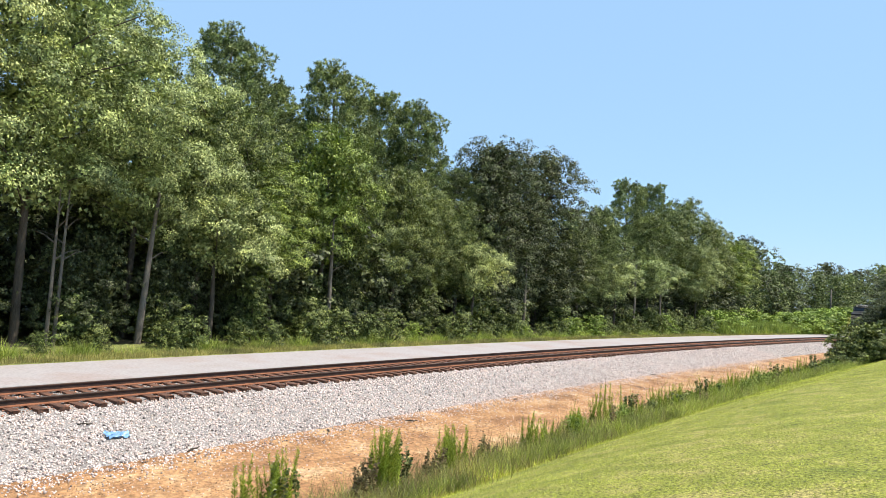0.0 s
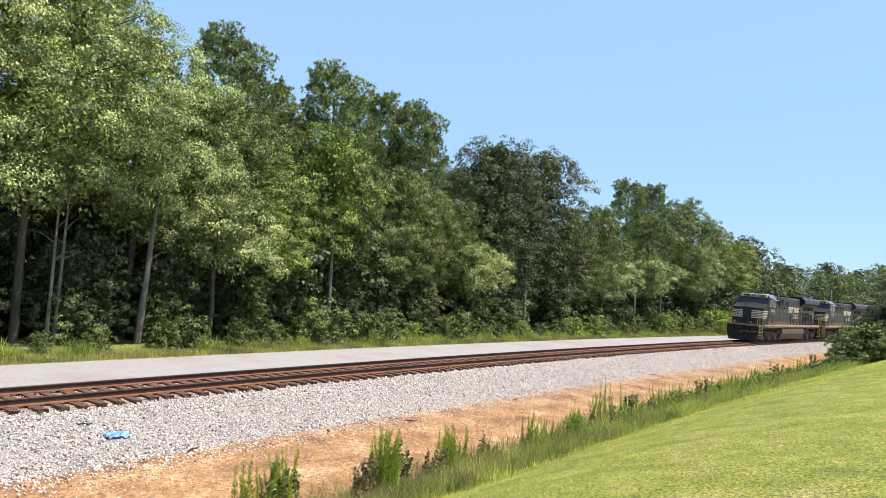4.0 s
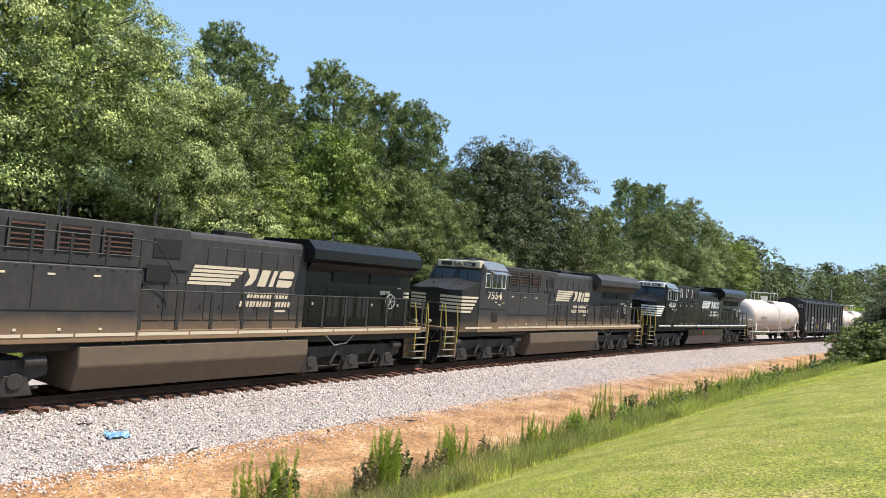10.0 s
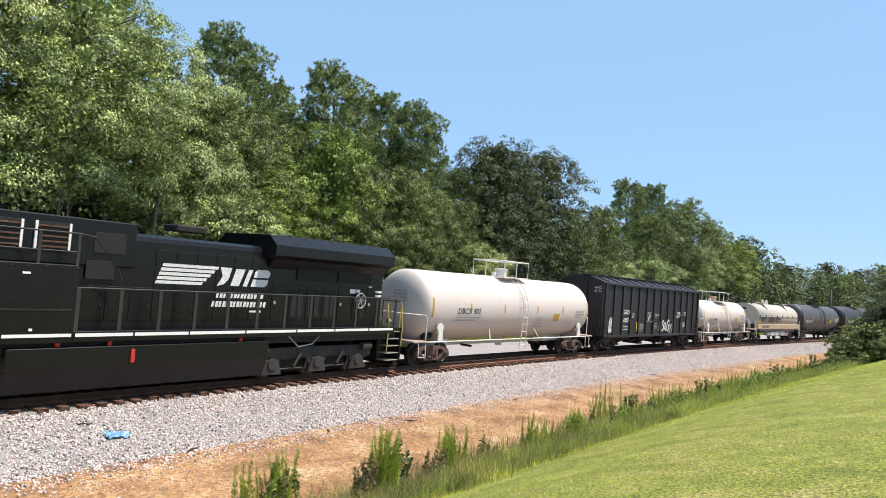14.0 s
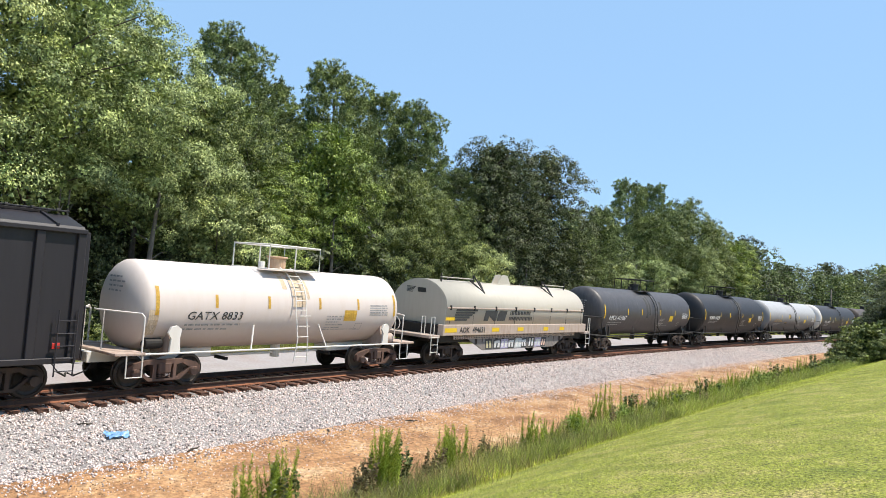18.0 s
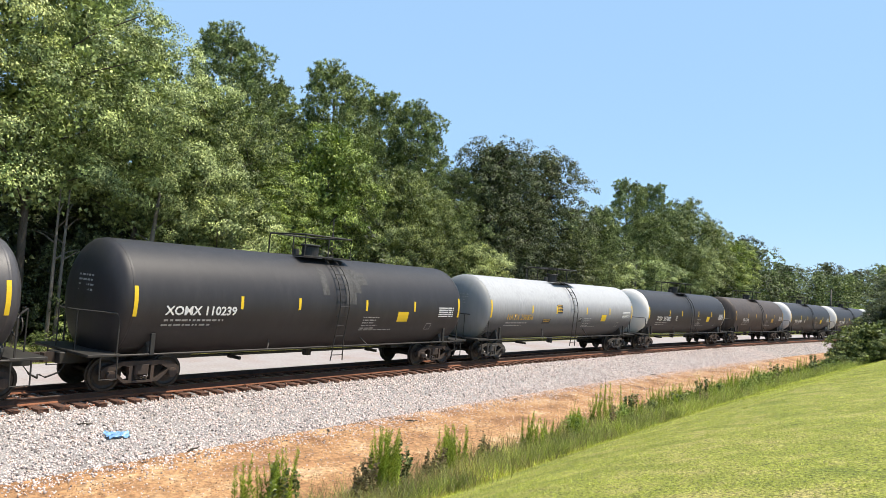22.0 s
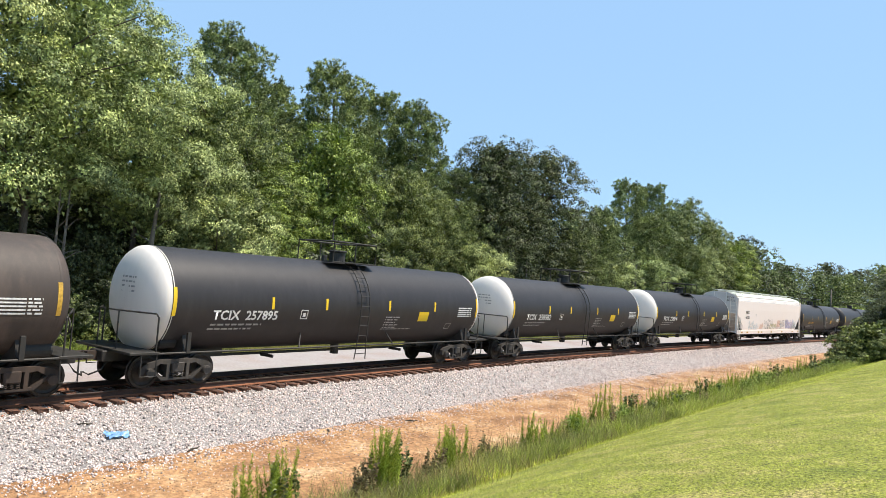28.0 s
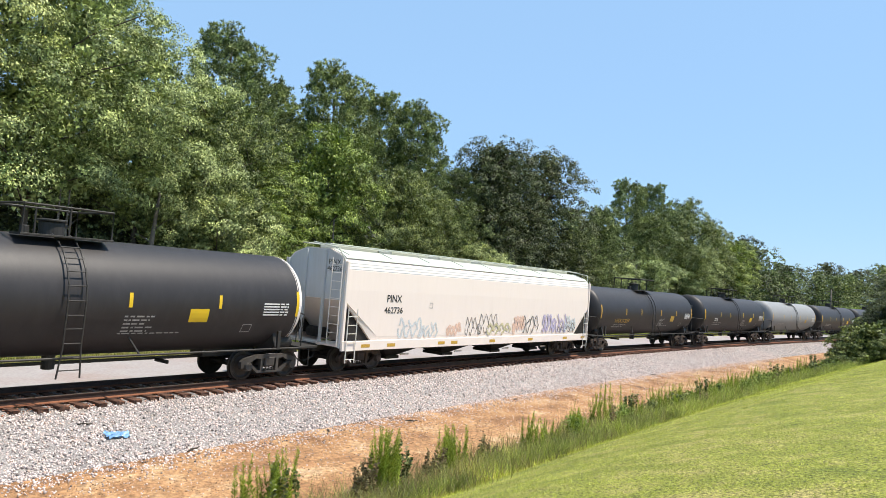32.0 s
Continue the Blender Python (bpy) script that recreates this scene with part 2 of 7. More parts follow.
def grow_limbs(centres, order, trunk_r, rise, parent):
    """Limbs that leave the trunk and bow out to the boughs they carry."""
    for i in order:
        c = Vector(centres[i])
        z0 = max(0.5, c.z - rise * math.hypot(c.x, c.y))
        mid = Vector((c.x * 0.5, c.y * 0.5, z0 + (c.z - z0) * 0.62))
        v, f = tube([(0, 0, z0), mid, c], [trunk_r * 0.34, trunk_r * 0.2, 0.02], 5)
        mesh_object("limb", v, f, M_BARK, parent, True)


def trunk_mesh(height, r, bend, parent, reach=0.9):
    vs, fs = tube([(0, 0, -0.4), (0.0, 0.0, 0.25), (bend * 0.3, 0.03, height * 0.25), (-bend * 0.4, 0.12, height * 0.55), (0.05, 0.05, height * reach)], [r * 1.7, r * 1.15, r, r * 0.65, r * 0.12], 9)
    return mesh_object("trunk", vs, fs, M_BARK, parent, True)


def bough_places(height, radius, base, boughs, size, fullness, shape):
    """Where the boughs of a crown end: spread unevenly over the outer part of its form."""
    h = (np.arange(boughs) + rng.uniform(0, 1, boughs)) / boughs
    a = np.arange(boughs) * 2.39996 + rng.normal(0, 0.5, boughs)
    prof = np.sin(np.pi * (0.06 + 0.87 * h)) ** shape
    bulge = 1 + 0.17 * np.sin(3 * a + 5 * h) + 0.13 * np.sin(5 * a - 9 * h + 2)
    r = radius * prof * bulge * np.sqrt(rng.uniform(fullness, 1.0, boughs))
    z = base + (height - base - size[1] * 0.35) * h
    sizes = rng.uniform(*size, boughs) * (1.12 - 0.38 * h)
    return np.stack([r * np.cos(a), r * np.sin(a), z], 1), sizes


def spray_points(centres, sizes, sprigs, leaves, flat, droop):
    """Leaf places and the way they face: every bough is a rounded, drooping mound of small domed sprigs."""
    nb = len(centres)
    out = centres / (np.linalg.norm(centres[:, :2], axis=1)[:, None] + 1e-6)
    out[:, 2] = 0.0
    dome = rng.normal(0, 1, (nb, sprigs, 3)) + out[:, None, :] * 0.45
    dome[:, :, 2] = np.abs(dome[:, :, 2] + 0.25) - 0.25
    dome /= np.linalg.norm(dome, axis=2)[:, :, None]
    off = dome * rng.uniform(0.72, 1.08, (nb, sprigs, 1)) * np.array([1, 1, flat])
    off[:, :, 2] -= droop * np.sum(off * out[:, None, :], axis=2)
    sp = (centres[:, None, :] + off * sizes[:, None, None]).reshape(-1, 3)
    ss = (sizes[:, None] * rng.uniform(0.2, 0.40, (nb, sprigs))).ravel()
    pick = rng.choice(len(sp), leaves, p=ss ** 2 / np.sum(ss ** 2))
    dirs = rng.normal(0, 1, (leaves, 3))
    dirs[:, 2] += 0.4
    dirs /= np.linalg.norm(dirs, axis=1)[:, None]
    pts = sp[pick] + dirs * (ss[pick] * rng.uniform(0.2, 1.1, leaves) ** 0.6)[:, None] * np.array([1, 1, 0.6])
    return pts, dome.reshape(-1, 3)[pick] * 0.65 + dirs * 0.4 + np.array([0, 0, 0.25])


def tree(name, label, height, radius, base, boughs, leaves, leaf, leaf_size, trunk_r, category="tree", size=(1.0, 1.8), sprigs=16, flat=0.55, droop=0.3, fullness=0.45, shape=0.55, fill=0.27, limbs=8):
    root = tagged(new(name), label, category)
    centres, sizes = bough_places(height, radius, base, boughs, size, fullness, shape)
    pts, nor = spray_points(centres, sizes, sprigs, leaves, flat, droop)
    # older shaded leaves inside the boughs and round the stem
    core = max(60, int(leaves * fill))
    pick = rng.integers(0, boughs, core)
    pull = rng.uniform(0.12, 0.62, (core, 1))
    inner = centres[pick] * np.concatenate([pull, pull, np.ones((core, 1))], 1) + rng.normal(0, 0.3, (core, 3)) * sizes[pick][:, None] * np.array([1, 1, 0.7]) - np.array([0, 0, 0.3]) * sizes[pick][:, None]
    inner[:, 2] = np.maximum(inner[:, 2], 0.05)
    quads = np.concatenate([leaf_quads(pts, nor, leaf_size), leaf_quads(inner, rng.normal(0, 1, (core, 3)), leaf_size * 1.6, 0.9)])
    quads_object("crown", quads, leaf, root)
    trunk_mesh(height, trunk_r, 0.15, root)
    grow_limbs(centres, rng.permutation(boughs)[:limbs], trunk_r, 0.55, root)
    return root


def pine(name, label, height, radius, base, boughs, leaf, trunk_r, tufts=13, needles=26, size=(0.7, 1.15)):
    """Tiers of upswept boughs that end in rounded tufts of needles."""
    root = tagged(new(name), label, "pine tree")
    centres, sizes = bough_places(height, radius, base, boughs, size, 0.25, 0.62)
    nb = len(centres)
    off = rng.normal(0, 1, (nb, tufts, 3))
    off /= np.linalg.norm(off, axis=2)[:, :, None]
    off *= rng.uniform(0.35, 1.0, (nb, tufts, 1)) * np.array([1, 1, 0.6])
    tp = (centres[:, None, :] + off * sizes[:, None, None]).reshape(-1, 3)
    face = off.reshape(-1, 3) * 0.6 + np.array([0, 0, 0.75])
    tr = np.repeat(rng.uniform(0.24, 0.38, len(tp)), needles)[:, None]
    p = np.repeat(tp, needles, axis=0)
    d = np.repeat(face, needles, axis=0) * 0.55 + rng.normal(0, 0.62, p.shape)
    d /= np.linalg.norm(d, axis=1)[:, None]
    side = np.cross(d, rng.normal(0, 1, p.shape))
    side /= np.linalg.norm(side, axis=1)[:, None]
    ln = tr * rng.uniform(0.7, 1.1, (len(p), 1))
    q = np.stack([p + d * ln * 0.12 - side * 0.024, p + d * ln, p + d * ln * 0.12 + side * 0.024], axis=1)
    inner = tp[rng.integers(0, len(tp), len(tp) * 8)] * np.array([0.93, 0.93, 1.0]) + rng.normal(0, 0.12, (len(tp) * 8, 3)) - np.array([0, 0, 0.1])
    quads_object("crown", np.concatenate([q, leaf_quads(inner, rng.normal(0, 1, inner.shape), 0.085, 0.8)]), leaf, root)
    trunk_mesh(height, trunk_r, 0.1, root, 0.96)
    grow_limbs(centres, range(0, nb, max(1, nb // 12)), trunk_r * 0.8, 0.2, root)
    return root


TEMPLATES = {}


def plant_tree(kind, s, d, height, turn=None, label="", wide=1.0):
    """Puts a tree of a kind at a place on the ground, scaled to the height; the first of a kind is the template."""
    ob, h0, used = TEMPLATES[kind]
    k = height / h0
    m = Matrix.LocRotScale(spot(s, d, ground_z(d)), Euler((0, 0, radians(turn if turn is not None else random.uniform(0, 360)))), (k * wide, k * wide, k))
    if not used:
        TEMPLATES[kind] = (ob, h0, True)
        ob.matrix_basis = m
        c = ob
    else:
        loc, rot, sc = m.decompose()
        c = copy_thing(ob, Matrix.LocRotScale(loc, rot, None))
        c.scale = sc
    if label:
        tagged(c, label)
    return c


def make_templates():
    T = TEMPLATES
    T["gum"] = (tree("sweetgum_tree", "tall sweetgum tree with light green leafy crown", 17, 4.6, 7.0, 62, 60000, L_LIGHT, 0.066, 0.17), 17, False)
    T["gum2"] = (tree("sweetgum_tree", "spreading sweetgum with dense green crown", 15, 4.3, 5.8, 54, 54000, L_LIGHT, 0.066, 0.16), 15, False)
    T["oak"] = (tree("oak_tree", "broad dark green oak with leafy low limbs", 15, 4.0, 4.8, 60, 42000, L_OAK, 0.078, 0.26), 15, False)
    T["hickory"] = (tree("hickory_tree", "bright yellow-green hickory at the edge of the woods", 13, 3.2, 5.0, 44, 28000, L_BRIGHT, 0.078, 0.18, size=(0.8, 1.5)), 13, False)
    T["layered"] = (tree("dogwood_tree", "low tree with drooping layered olive green boughs", 8, 3.2, 4.4, 22, 20000, L_LIGHT, 0.066, 0.13, size=(0.9, 1.7), flat=0.32, droop=0.5), 8, False)
    T["water"] = (tree("water_oak_tree", "rounded water oak with dull dark green crown", 15, 4.1, 1.6, 150, 50000, L_DARK, 0.08, 0.28, size=(0.7, 1.3), flat=0.75, droop=0.1, shape=0.5), 15, False)
    T["far_oak"] = (tree("oak_tree", "distant dark green oak in the tree line", 15, 4.8, 0.6, 74, 10000, L_OAK, 0.17, 0.26, size=(1.2, 2.0), sprigs=8, limbs=0), 15, False)
    T["far_water"] = (tree("water_oak_tree", "distant rounded water oak in the tree line", 15, 5.0, 0.6, 80, 10000, L_DARK, 0.17, 0.28, size=(1.2, 2.0), sprigs=8, flat=0.6, limbs=0), 15, False)
    # the dark leaf colour carries the wood's inner shade for these trees
    T["under"] = (tree("understory_tree", "understory tree with the wood's inner shade put into its dark leaves", 9, 3.2, 0.2, 44, 4000, L_DARK, 0.15, 0.10, size=(0.8, 1.5), sprigs=8, limbs=0), 9, False)
    T["small"] = (tree("young_tree", "young leafy tree at the wood's edge", 8, 2.2, 0.8, 44, 9000, L_OAK, 0.09, 0.09, size=(0.6, 1.1), sprigs=9, limbs=5), 8, False)
    T["pine"] = (pine("pine_tree", "tall loblolly pine with tufted dark crown", 18, 3.1, 5.5, 165, L_PINE, 0.22), 18, False)
    T["pine2"] = (pine("pine_tree", "tall slender pine with open tufted crown", 18, 2.3, 7.0, 105, L_PINE, 0.19), 18, False)
    T["bush"] = (tree("shrub", "dense green shrub at the edge of the woods", 2.6, 1.5, 0.0, 24, 3800, L_VINE, 0.07, 0.03, "shrub", size=(0.4, 0.75), sprigs=7, flat=0.6, limbs=3), 2.6, False)
    T["bush2"] = (tree("shrub", "dark leafy shrub at the edge of the woods", 2.8, 1.6, 0.0, 24, 3800, L_OAK, 0.07, 0.03, "shrub", size=(0.4, 0.8), sprigs=7, flat=0.6, limbs=3), 2.8, False)
    T["vine"] = (tree("vine_thicket", "sunlit tangle of green vines beside the track", 3.0, 2.0, 0.0, 34, 6500, L_VINE, 0.09, 0.03, "shrub", size=(0.45, 0.85), sprigs=7, flat=0.65, limbs=3), 3.0, False)
    T["bramble"] = (tree("bramble_bush", "olive green bramble bush at the ditch's end", 3.0, 1.9, 0.0, 40, 8000, L_OAK, 0.08, 0.03, "shrub", size=(0.4, 0.8), sprigs=8, flat=0.65, limbs=3), 3.0, False)
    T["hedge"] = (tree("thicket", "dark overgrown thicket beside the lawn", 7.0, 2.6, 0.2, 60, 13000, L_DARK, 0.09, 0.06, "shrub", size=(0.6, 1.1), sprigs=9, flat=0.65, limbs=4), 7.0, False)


def bare_trunk(s, d, h, r, lean):
    root = tagged(new("slender_tree"), "slender pale trunk with dead twigs at the wood's edge", "tree")
    root.location = spot(s, d, ground_z(d))
    vs, fs = tube([(0, 0, -0.3), (lean * 0.3, 0, h * 0.35), (lean * 0.55, 0.05, h * 0.65), (lean, 0.1, h)], [r * 1.2, r, r * 0.8, r * 0.4], 8)
    mesh_object("trunk", vs, fs, M_PALE_BARK, root, True)
    for k in range(4):
        z = h * (0.55 + 0.1 * k)
        g = 2.4 * k
        vs, fs = tube([(lean * z / h, 0.04, z), (lean * z / h + 0.5 * math.cos(g), 0.5 * math.sin(g), z + 0.35), (lean * z / h + 1.0 * math.cos(g), math.sin(g), z + 0.5)], [0.035, 0.02, 0.006], 5)
        mesh_object("twig", vs, fs, M_PALE_BARK, root)


M_PALE_BARK = surface("pale_bark", [(0.3, (0.12, 0.10, 0.085)), (0.7, (0.25, 0.22, 0.18))], 3.0, 0.95, stretch=(3, 3, 0.6), bump=0.8, bump_size=0.04)


def plant_woods():
    make_templates()
    for s, d, h, r, lean in [(14.4, -11.0, 6.5, 0.075, 0.05), (14.7, -11.0, 6.5, 0.075, 0.12), (18.3, -11.0, 7.0, 0.14, 0.5), (29.4, -10.6, 7.0, 0.12, -0.1), (50.0, -10.4, 6.0, 0.13, 0.0), (70.8, -10.8, 7.0, 0.12, 0.1), (77.0, -10.8, 7.0, 0.13, 0.0)]:
        bare_trunk(s, d, h, r, lean)
    for kind, s, d, h, wide in [
        ("gum", 9.0, -11.0, 18.0, 0.95), ("gum", 3.0, -13.0, 18.0, 1.0), ("gum2", 13.6, -12.0, 16.8, 0.9), ("gum2", 18.6, -12.8, 15.0, 0.92), ("pine", 18.6, -18.5, 18.6, 0.9), ("far_oak", -6.0, -14.0, 17.0, 1.1),
        ("oak", 22.0, -12.6, 12.6, 0.85), ("oak", 25.2, -13.2, 12.2, 0.8), ("layered", 22.0, -11.0, 7.8, 0.9), ("pine", 26.6, -18.0, 18.3, 1.0), ("pine2", 31.0, -19.0, 16.4, 1.0), ("pine", 35.2, -18.0, 18.6, 1.0), ("pine", 39.4, -17.5, 17.6, 0.9), ("pine", 42.0, -16.0, 17.4, 0.9),
        ("hickory", 25.8, -11.4, 9.4, 0.95), ("hickory", 29.8, -12.0, 12.8, 0.9), ("oak", 32.6, -12.2, 11.0, 0.8), ("oak", 36.2, -12.0, 11.4, 0.8), ("oak", 39.6, -12.4, 10.6, 0.8), ("oak", 43.0, -12.0, 10.0, 0.8), ("pine2", 45.5, -14.5, 13.0, 1.1), ("layered", 43.0, -10.4, 7.0, 0.8),
        ("water", 48.0, -13.0, 15.6, 0.95), ("water", 57.0, -14.0, 16.6, 1.0), ("water", 52.4, -14.5, 15.6, 0.85), ("far_water", 54.0, -18.5, 14.8, 1.0), ("oak", 61.5, -12.2, 9.8, 0.8), ("oak", 66.0, -13.0, 12.8, 0.85), ("pine2", 68.5, -14.0, 12.5, 1.1), ("layered", 66.5, -10.8, 7.4, 0.8),
        ("pine", 75.2, -14.5, 16.8, 0.9), ("pine", 81.2, -14.5, 17.2, 0.9), ("oak", 78.0, -13.0, 13.6, 0.85), ("layered", 74.0, -11.0, 8.2, 0.8), ("oak", 85.5, -14.0, 15.2, 0.85), ("oak", 91.0, -14.5, 17.0, 0.8), ("gum2", 89.0, -11.8, 11.0, 0.8), ("oak", 97.0, -14.0, 15.0, 0.9), ("hickory", 103.0, -13.0, 12.6, 1.1),
        ("far_oak", 106.0, -17.0, 14.6, 1.0), ("far_water", 117.0, -17.0, 14.6, 1.0), ("far_oak", 126.0, -18.0, 14.0, 1.0),
        ("far_oak", 112.0, -15.0, 9.5, 1.0), ("far_water", 132.0, -17.0, 10.0, 1.0), ("far_oak", 142.0, -24.0, 11.5, 1.2), ("far_oak", 152.0, -22.0, 11.0, 1.2), ("far_water", 164.0, -26.0, 12.5, 1.2), ("far_oak", 178.0, -24.0, 12.5, 1.2), ("far_water", 192.0, -20.0, 14.0, 1.2), ("far_oak", 207.0, -16.0, 16.0, 1.3), ("far_water", 224.0, -10.0, 18.0, 1.3),
        ("far_oak", 240.0, -2.0, 19.0, 1.3), ("far_water", 250.0, 12.0, 19.0, 1.3), ("far_oak", 30.0, -22.0, 15.6, 1.0), ("far_water", 42.0, -22.0, 15.4, 1.0), ("far_oak", 36.0, -24.0, 16.0, 1.0), ("far_water", 47.0, -21.0, 14.6, 1.0), ("far_oak", 64.0, -22.0, 13.0, 1.1), ("far_water", 2.0, -20.0, 15.0, 1.1), ("far_oak", 76.0, -22.0, 14.0, 1.1), ("far_oak", 22.0, -22.0, 16.0, 1.0), ("far_water", 12.0, -24.0, 15.0, 1.1), ("far_oak", -6.0, -14.0, 17.0, 1.1), ("far_oak", 50.0, -27.0, 12.0, 1.2), ("far_oak", 88.0, -24.0, 13.0, 1.1), ("far_water", 100.0, -24.0, 13.0, 1.1),
        ("far_oak", 158.0, -14.0, 11.0, 1.1), ("far_water", 147.0, -30.0, 12.0, 1.2), ("far_oak", 171.0, -15.0, 12.0, 1.2), ("far_water", 184.0, -10.0, 13.5, 1.2), ("far_oak", 198.0, -6.0, 14.5, 1.2), ("far_oak", 214.0, 0.0, 16.0, 1.3), ("far_water", 230.0, 6.0, 17.0, 1.3), ("far_oak", 160.0, -36.0, 13.0, 1.2), ("far_oak", 185.0, -34.0, 14.5, 1.2), ("far_water", 205.0, -30.0, 16.0, 1.2), ("far_oak", 232.0, -22.0, 18.0, 1.3),
    ]:
        plant_tree(kind, s, d, h, None, "", wide)
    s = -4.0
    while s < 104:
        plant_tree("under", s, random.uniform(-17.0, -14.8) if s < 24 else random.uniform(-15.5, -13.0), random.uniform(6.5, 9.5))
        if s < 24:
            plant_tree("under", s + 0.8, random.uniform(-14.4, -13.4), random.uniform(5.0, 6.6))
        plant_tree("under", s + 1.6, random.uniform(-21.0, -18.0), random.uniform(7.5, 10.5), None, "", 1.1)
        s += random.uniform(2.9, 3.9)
    s = 5.0
    while s < 92:
        tall = random.uniform(1.0, 2.3) if 14 < s else random.uniform(0.5, 0.9)
        plant_tree(random.choice(("bush", "bush2", "bush2")), s + random.uniform(-0.5, 0.5), random.uniform(-9.7, -8.9), tall)
        if random.random() < 0.6:
            plant_tree(random.choice(("bush2", "small", "bush2")), s + random.uniform(-0.5, 0.9), random.uniform(-11.8, -10.6), random.uniform(2.4, 4.4) if s > 24 else random.uniform(1.5, 2.6))
        s += random.uniform(1.7, 2.8)
    for s, d, h in [(92, -10.5, 3.0), (97, -11.5, 3.2), (103, -12, 2.6), (109, -12, 3.4), (114, -11, 2.6), (118, -10, 3.2), (122, -9.5, 3.4), (127, -9, 3.6), (132, -10, 4.2), (138, -9, 4.5), (144, -8, 5.0)]:
        plant_tree("vine", s, d, h, None, "", 1.4)
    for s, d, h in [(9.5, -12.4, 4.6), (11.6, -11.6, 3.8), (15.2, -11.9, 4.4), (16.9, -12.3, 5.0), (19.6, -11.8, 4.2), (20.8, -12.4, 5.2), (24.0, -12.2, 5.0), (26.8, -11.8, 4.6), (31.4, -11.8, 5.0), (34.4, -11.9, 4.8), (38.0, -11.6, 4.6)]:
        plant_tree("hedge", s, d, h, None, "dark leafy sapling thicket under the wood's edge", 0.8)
    # the thicket that hides the line's far end
    for s, d, h in [(69.8, 12.2, 4.9), (71.0, 12.8, 5.3), (72.6, 11.8, 5.2), (75.0, 13.2, 5.6), (79.0, 13.4, 5.8), (84.0, 13.8, 6.2), (70.0, 14.0, 5.2)]:
        plant_tree("hedge", s, d, h, None, "", 1.3)
    for s, d, h in [(67.0, 10.9, 3.5), (66.2, 10.3, 2.7), (65.6, 9.9, 1.8), (68.2, 11.4, 3.7), (69.0, 10.4, 3.0), (68.0, 10.0, 2.2), (62.5, 9.7, 1.3), (59.8, 9.6, 1.1), (57.0, 9.5, 0.9), (71.0, 10.9, 3.4)]:
        plant_tree("bramble", s, d, h, None, "", 1.0)


def utility_pole():
    root = tagged(new("utility_pole"), "grey wooden utility pole before the far trees", "pole")
    root.location = spot(150.0, -13.0, ground_z(-13.0))
    vs, fs = tube([(0, 0, -0.4), (0, 0, 4.0), (0, 0, 7.7)], [0.16, 0.14, 0.11], 10)
    fs.append(tuple(range(len(vs) - 10, len(vs))))
    mesh_object("mast", vs, fs, M_PALE_BARK, root, True)
    vs, fs = tube([(0, -0.9, 7.2), (0, 0.9, 7.2)], [0.06, 0.06], 6)
    mesh_object("crossarm", vs, fs, M_PALE_BARK, root)


plant_woods()
utility_pole()
lay_ties()


# ---- loose stones, grasses and weeds ----
def stones(name, s, d, z, size, material, label, parent=None):
    """Many small angular stones as one mesh, eight facets each."""
    n = len(s)
    base = np.array([(1, 0, 0), (-1, 0, 0), (0, 1, 0), (0, -1, 0), (0, 0, 1), (0, 0, -1)], float)
    tri = np.array([(0, 2, 4), (2, 1, 4), (1, 3, 4), (3, 0, 4), (2, 0, 5), (1, 2, 5), (3, 1, 5), (0, 3, 5)])
    v = base[None] * rng.uniform(0.55, 1.2, (n, 6, 1)) * size[:, None, None] * np.array([1.0, 0.8, 0.62])
    v += rng.normal(0, 0.16, v.shape) * size[:, None, None]
    q = rng.normal(0, 1, (n, 4))
    q /= np.linalg.norm(q, axis=1)[:, None]
    w, x, y, t = q.T
    rot = np.stack([np.stack([1 - 2 * (y * y + t * t), 2 * (x * y - t * w), 2 * (x * t + y * w)], 1), np.stack([2 * (x * y + t * w), 1 - 2 * (x * x + t * t), 2 * (y * t - x * w)], 1), np.stack([2 * (x * t - y * w), 2 * (y * t + x * w), 1 - 2 * (x * x + y * y)], 1)], 1)
    v = np.einsum("nij,nkj->nki", rot, v) + spots(s, d, z)[:, None, :]
    me = bpy.data.meshes.new(name)
    me.vertices.add(n * 6)
    me.vertices.foreach_set("co", v.astype(np.float32).ravel())
    me.loops.add(n * 24)
    me.loops.foreach_set("vertex_index", (tri[None] + 6 * np.arange(n)[:, None, None]).astype(np.int32).ravel())
    me.polygons.add(n * 8)
    me.polygons.foreach_set("loop_start", np.arange(0, n * 24, 3, dtype=np.int32))
    me.update(calc_edges=True)
    me.materials.append(material)
    return tagged(new(name, me), label, "stones", kind="stuff")


def stone_material(name, tint):
    m, nt, n, l, b = nodes_of(name)
    g = n.new("ShaderNodeNewGeometry")
    col = ramp(nt, g.outputs["Random Per Island"], [(p, tuple(a * b for a, b in zip(c, tint))) for p, c in ((0.0, (0.10, 0.09, 0.09)), (0.18, (0.40, 0.36, 0.35)), (0.5, (0.69, 0.62, 0.60)), (0.85, (0.85, 0.765, 0.735)), (1.0, (0.60, 0.45, 0.37)))])
    l.new(mixed(nt, 1.0, col, ramp(nt, noise_node(nt, 40, 3), [(0.3, (0.75, 0.75, 0.75)), (0.7, (1.08, 1.06, 1.04))]), "MULTIPLY"), b.inputs["Base Color"])
    b.inputs["Roughness"].default_value = 0.85
    return m


M_STONE = stone_material("crushed_stone", (1.0, 0.955, 0.945))
M_RUSTSTONE = stone_material("rust_stained_stone", (0.74, 0.39, 0.26))


M_CLOD = stone_material("soil_clod", (0.46, 0.29, 0.16))


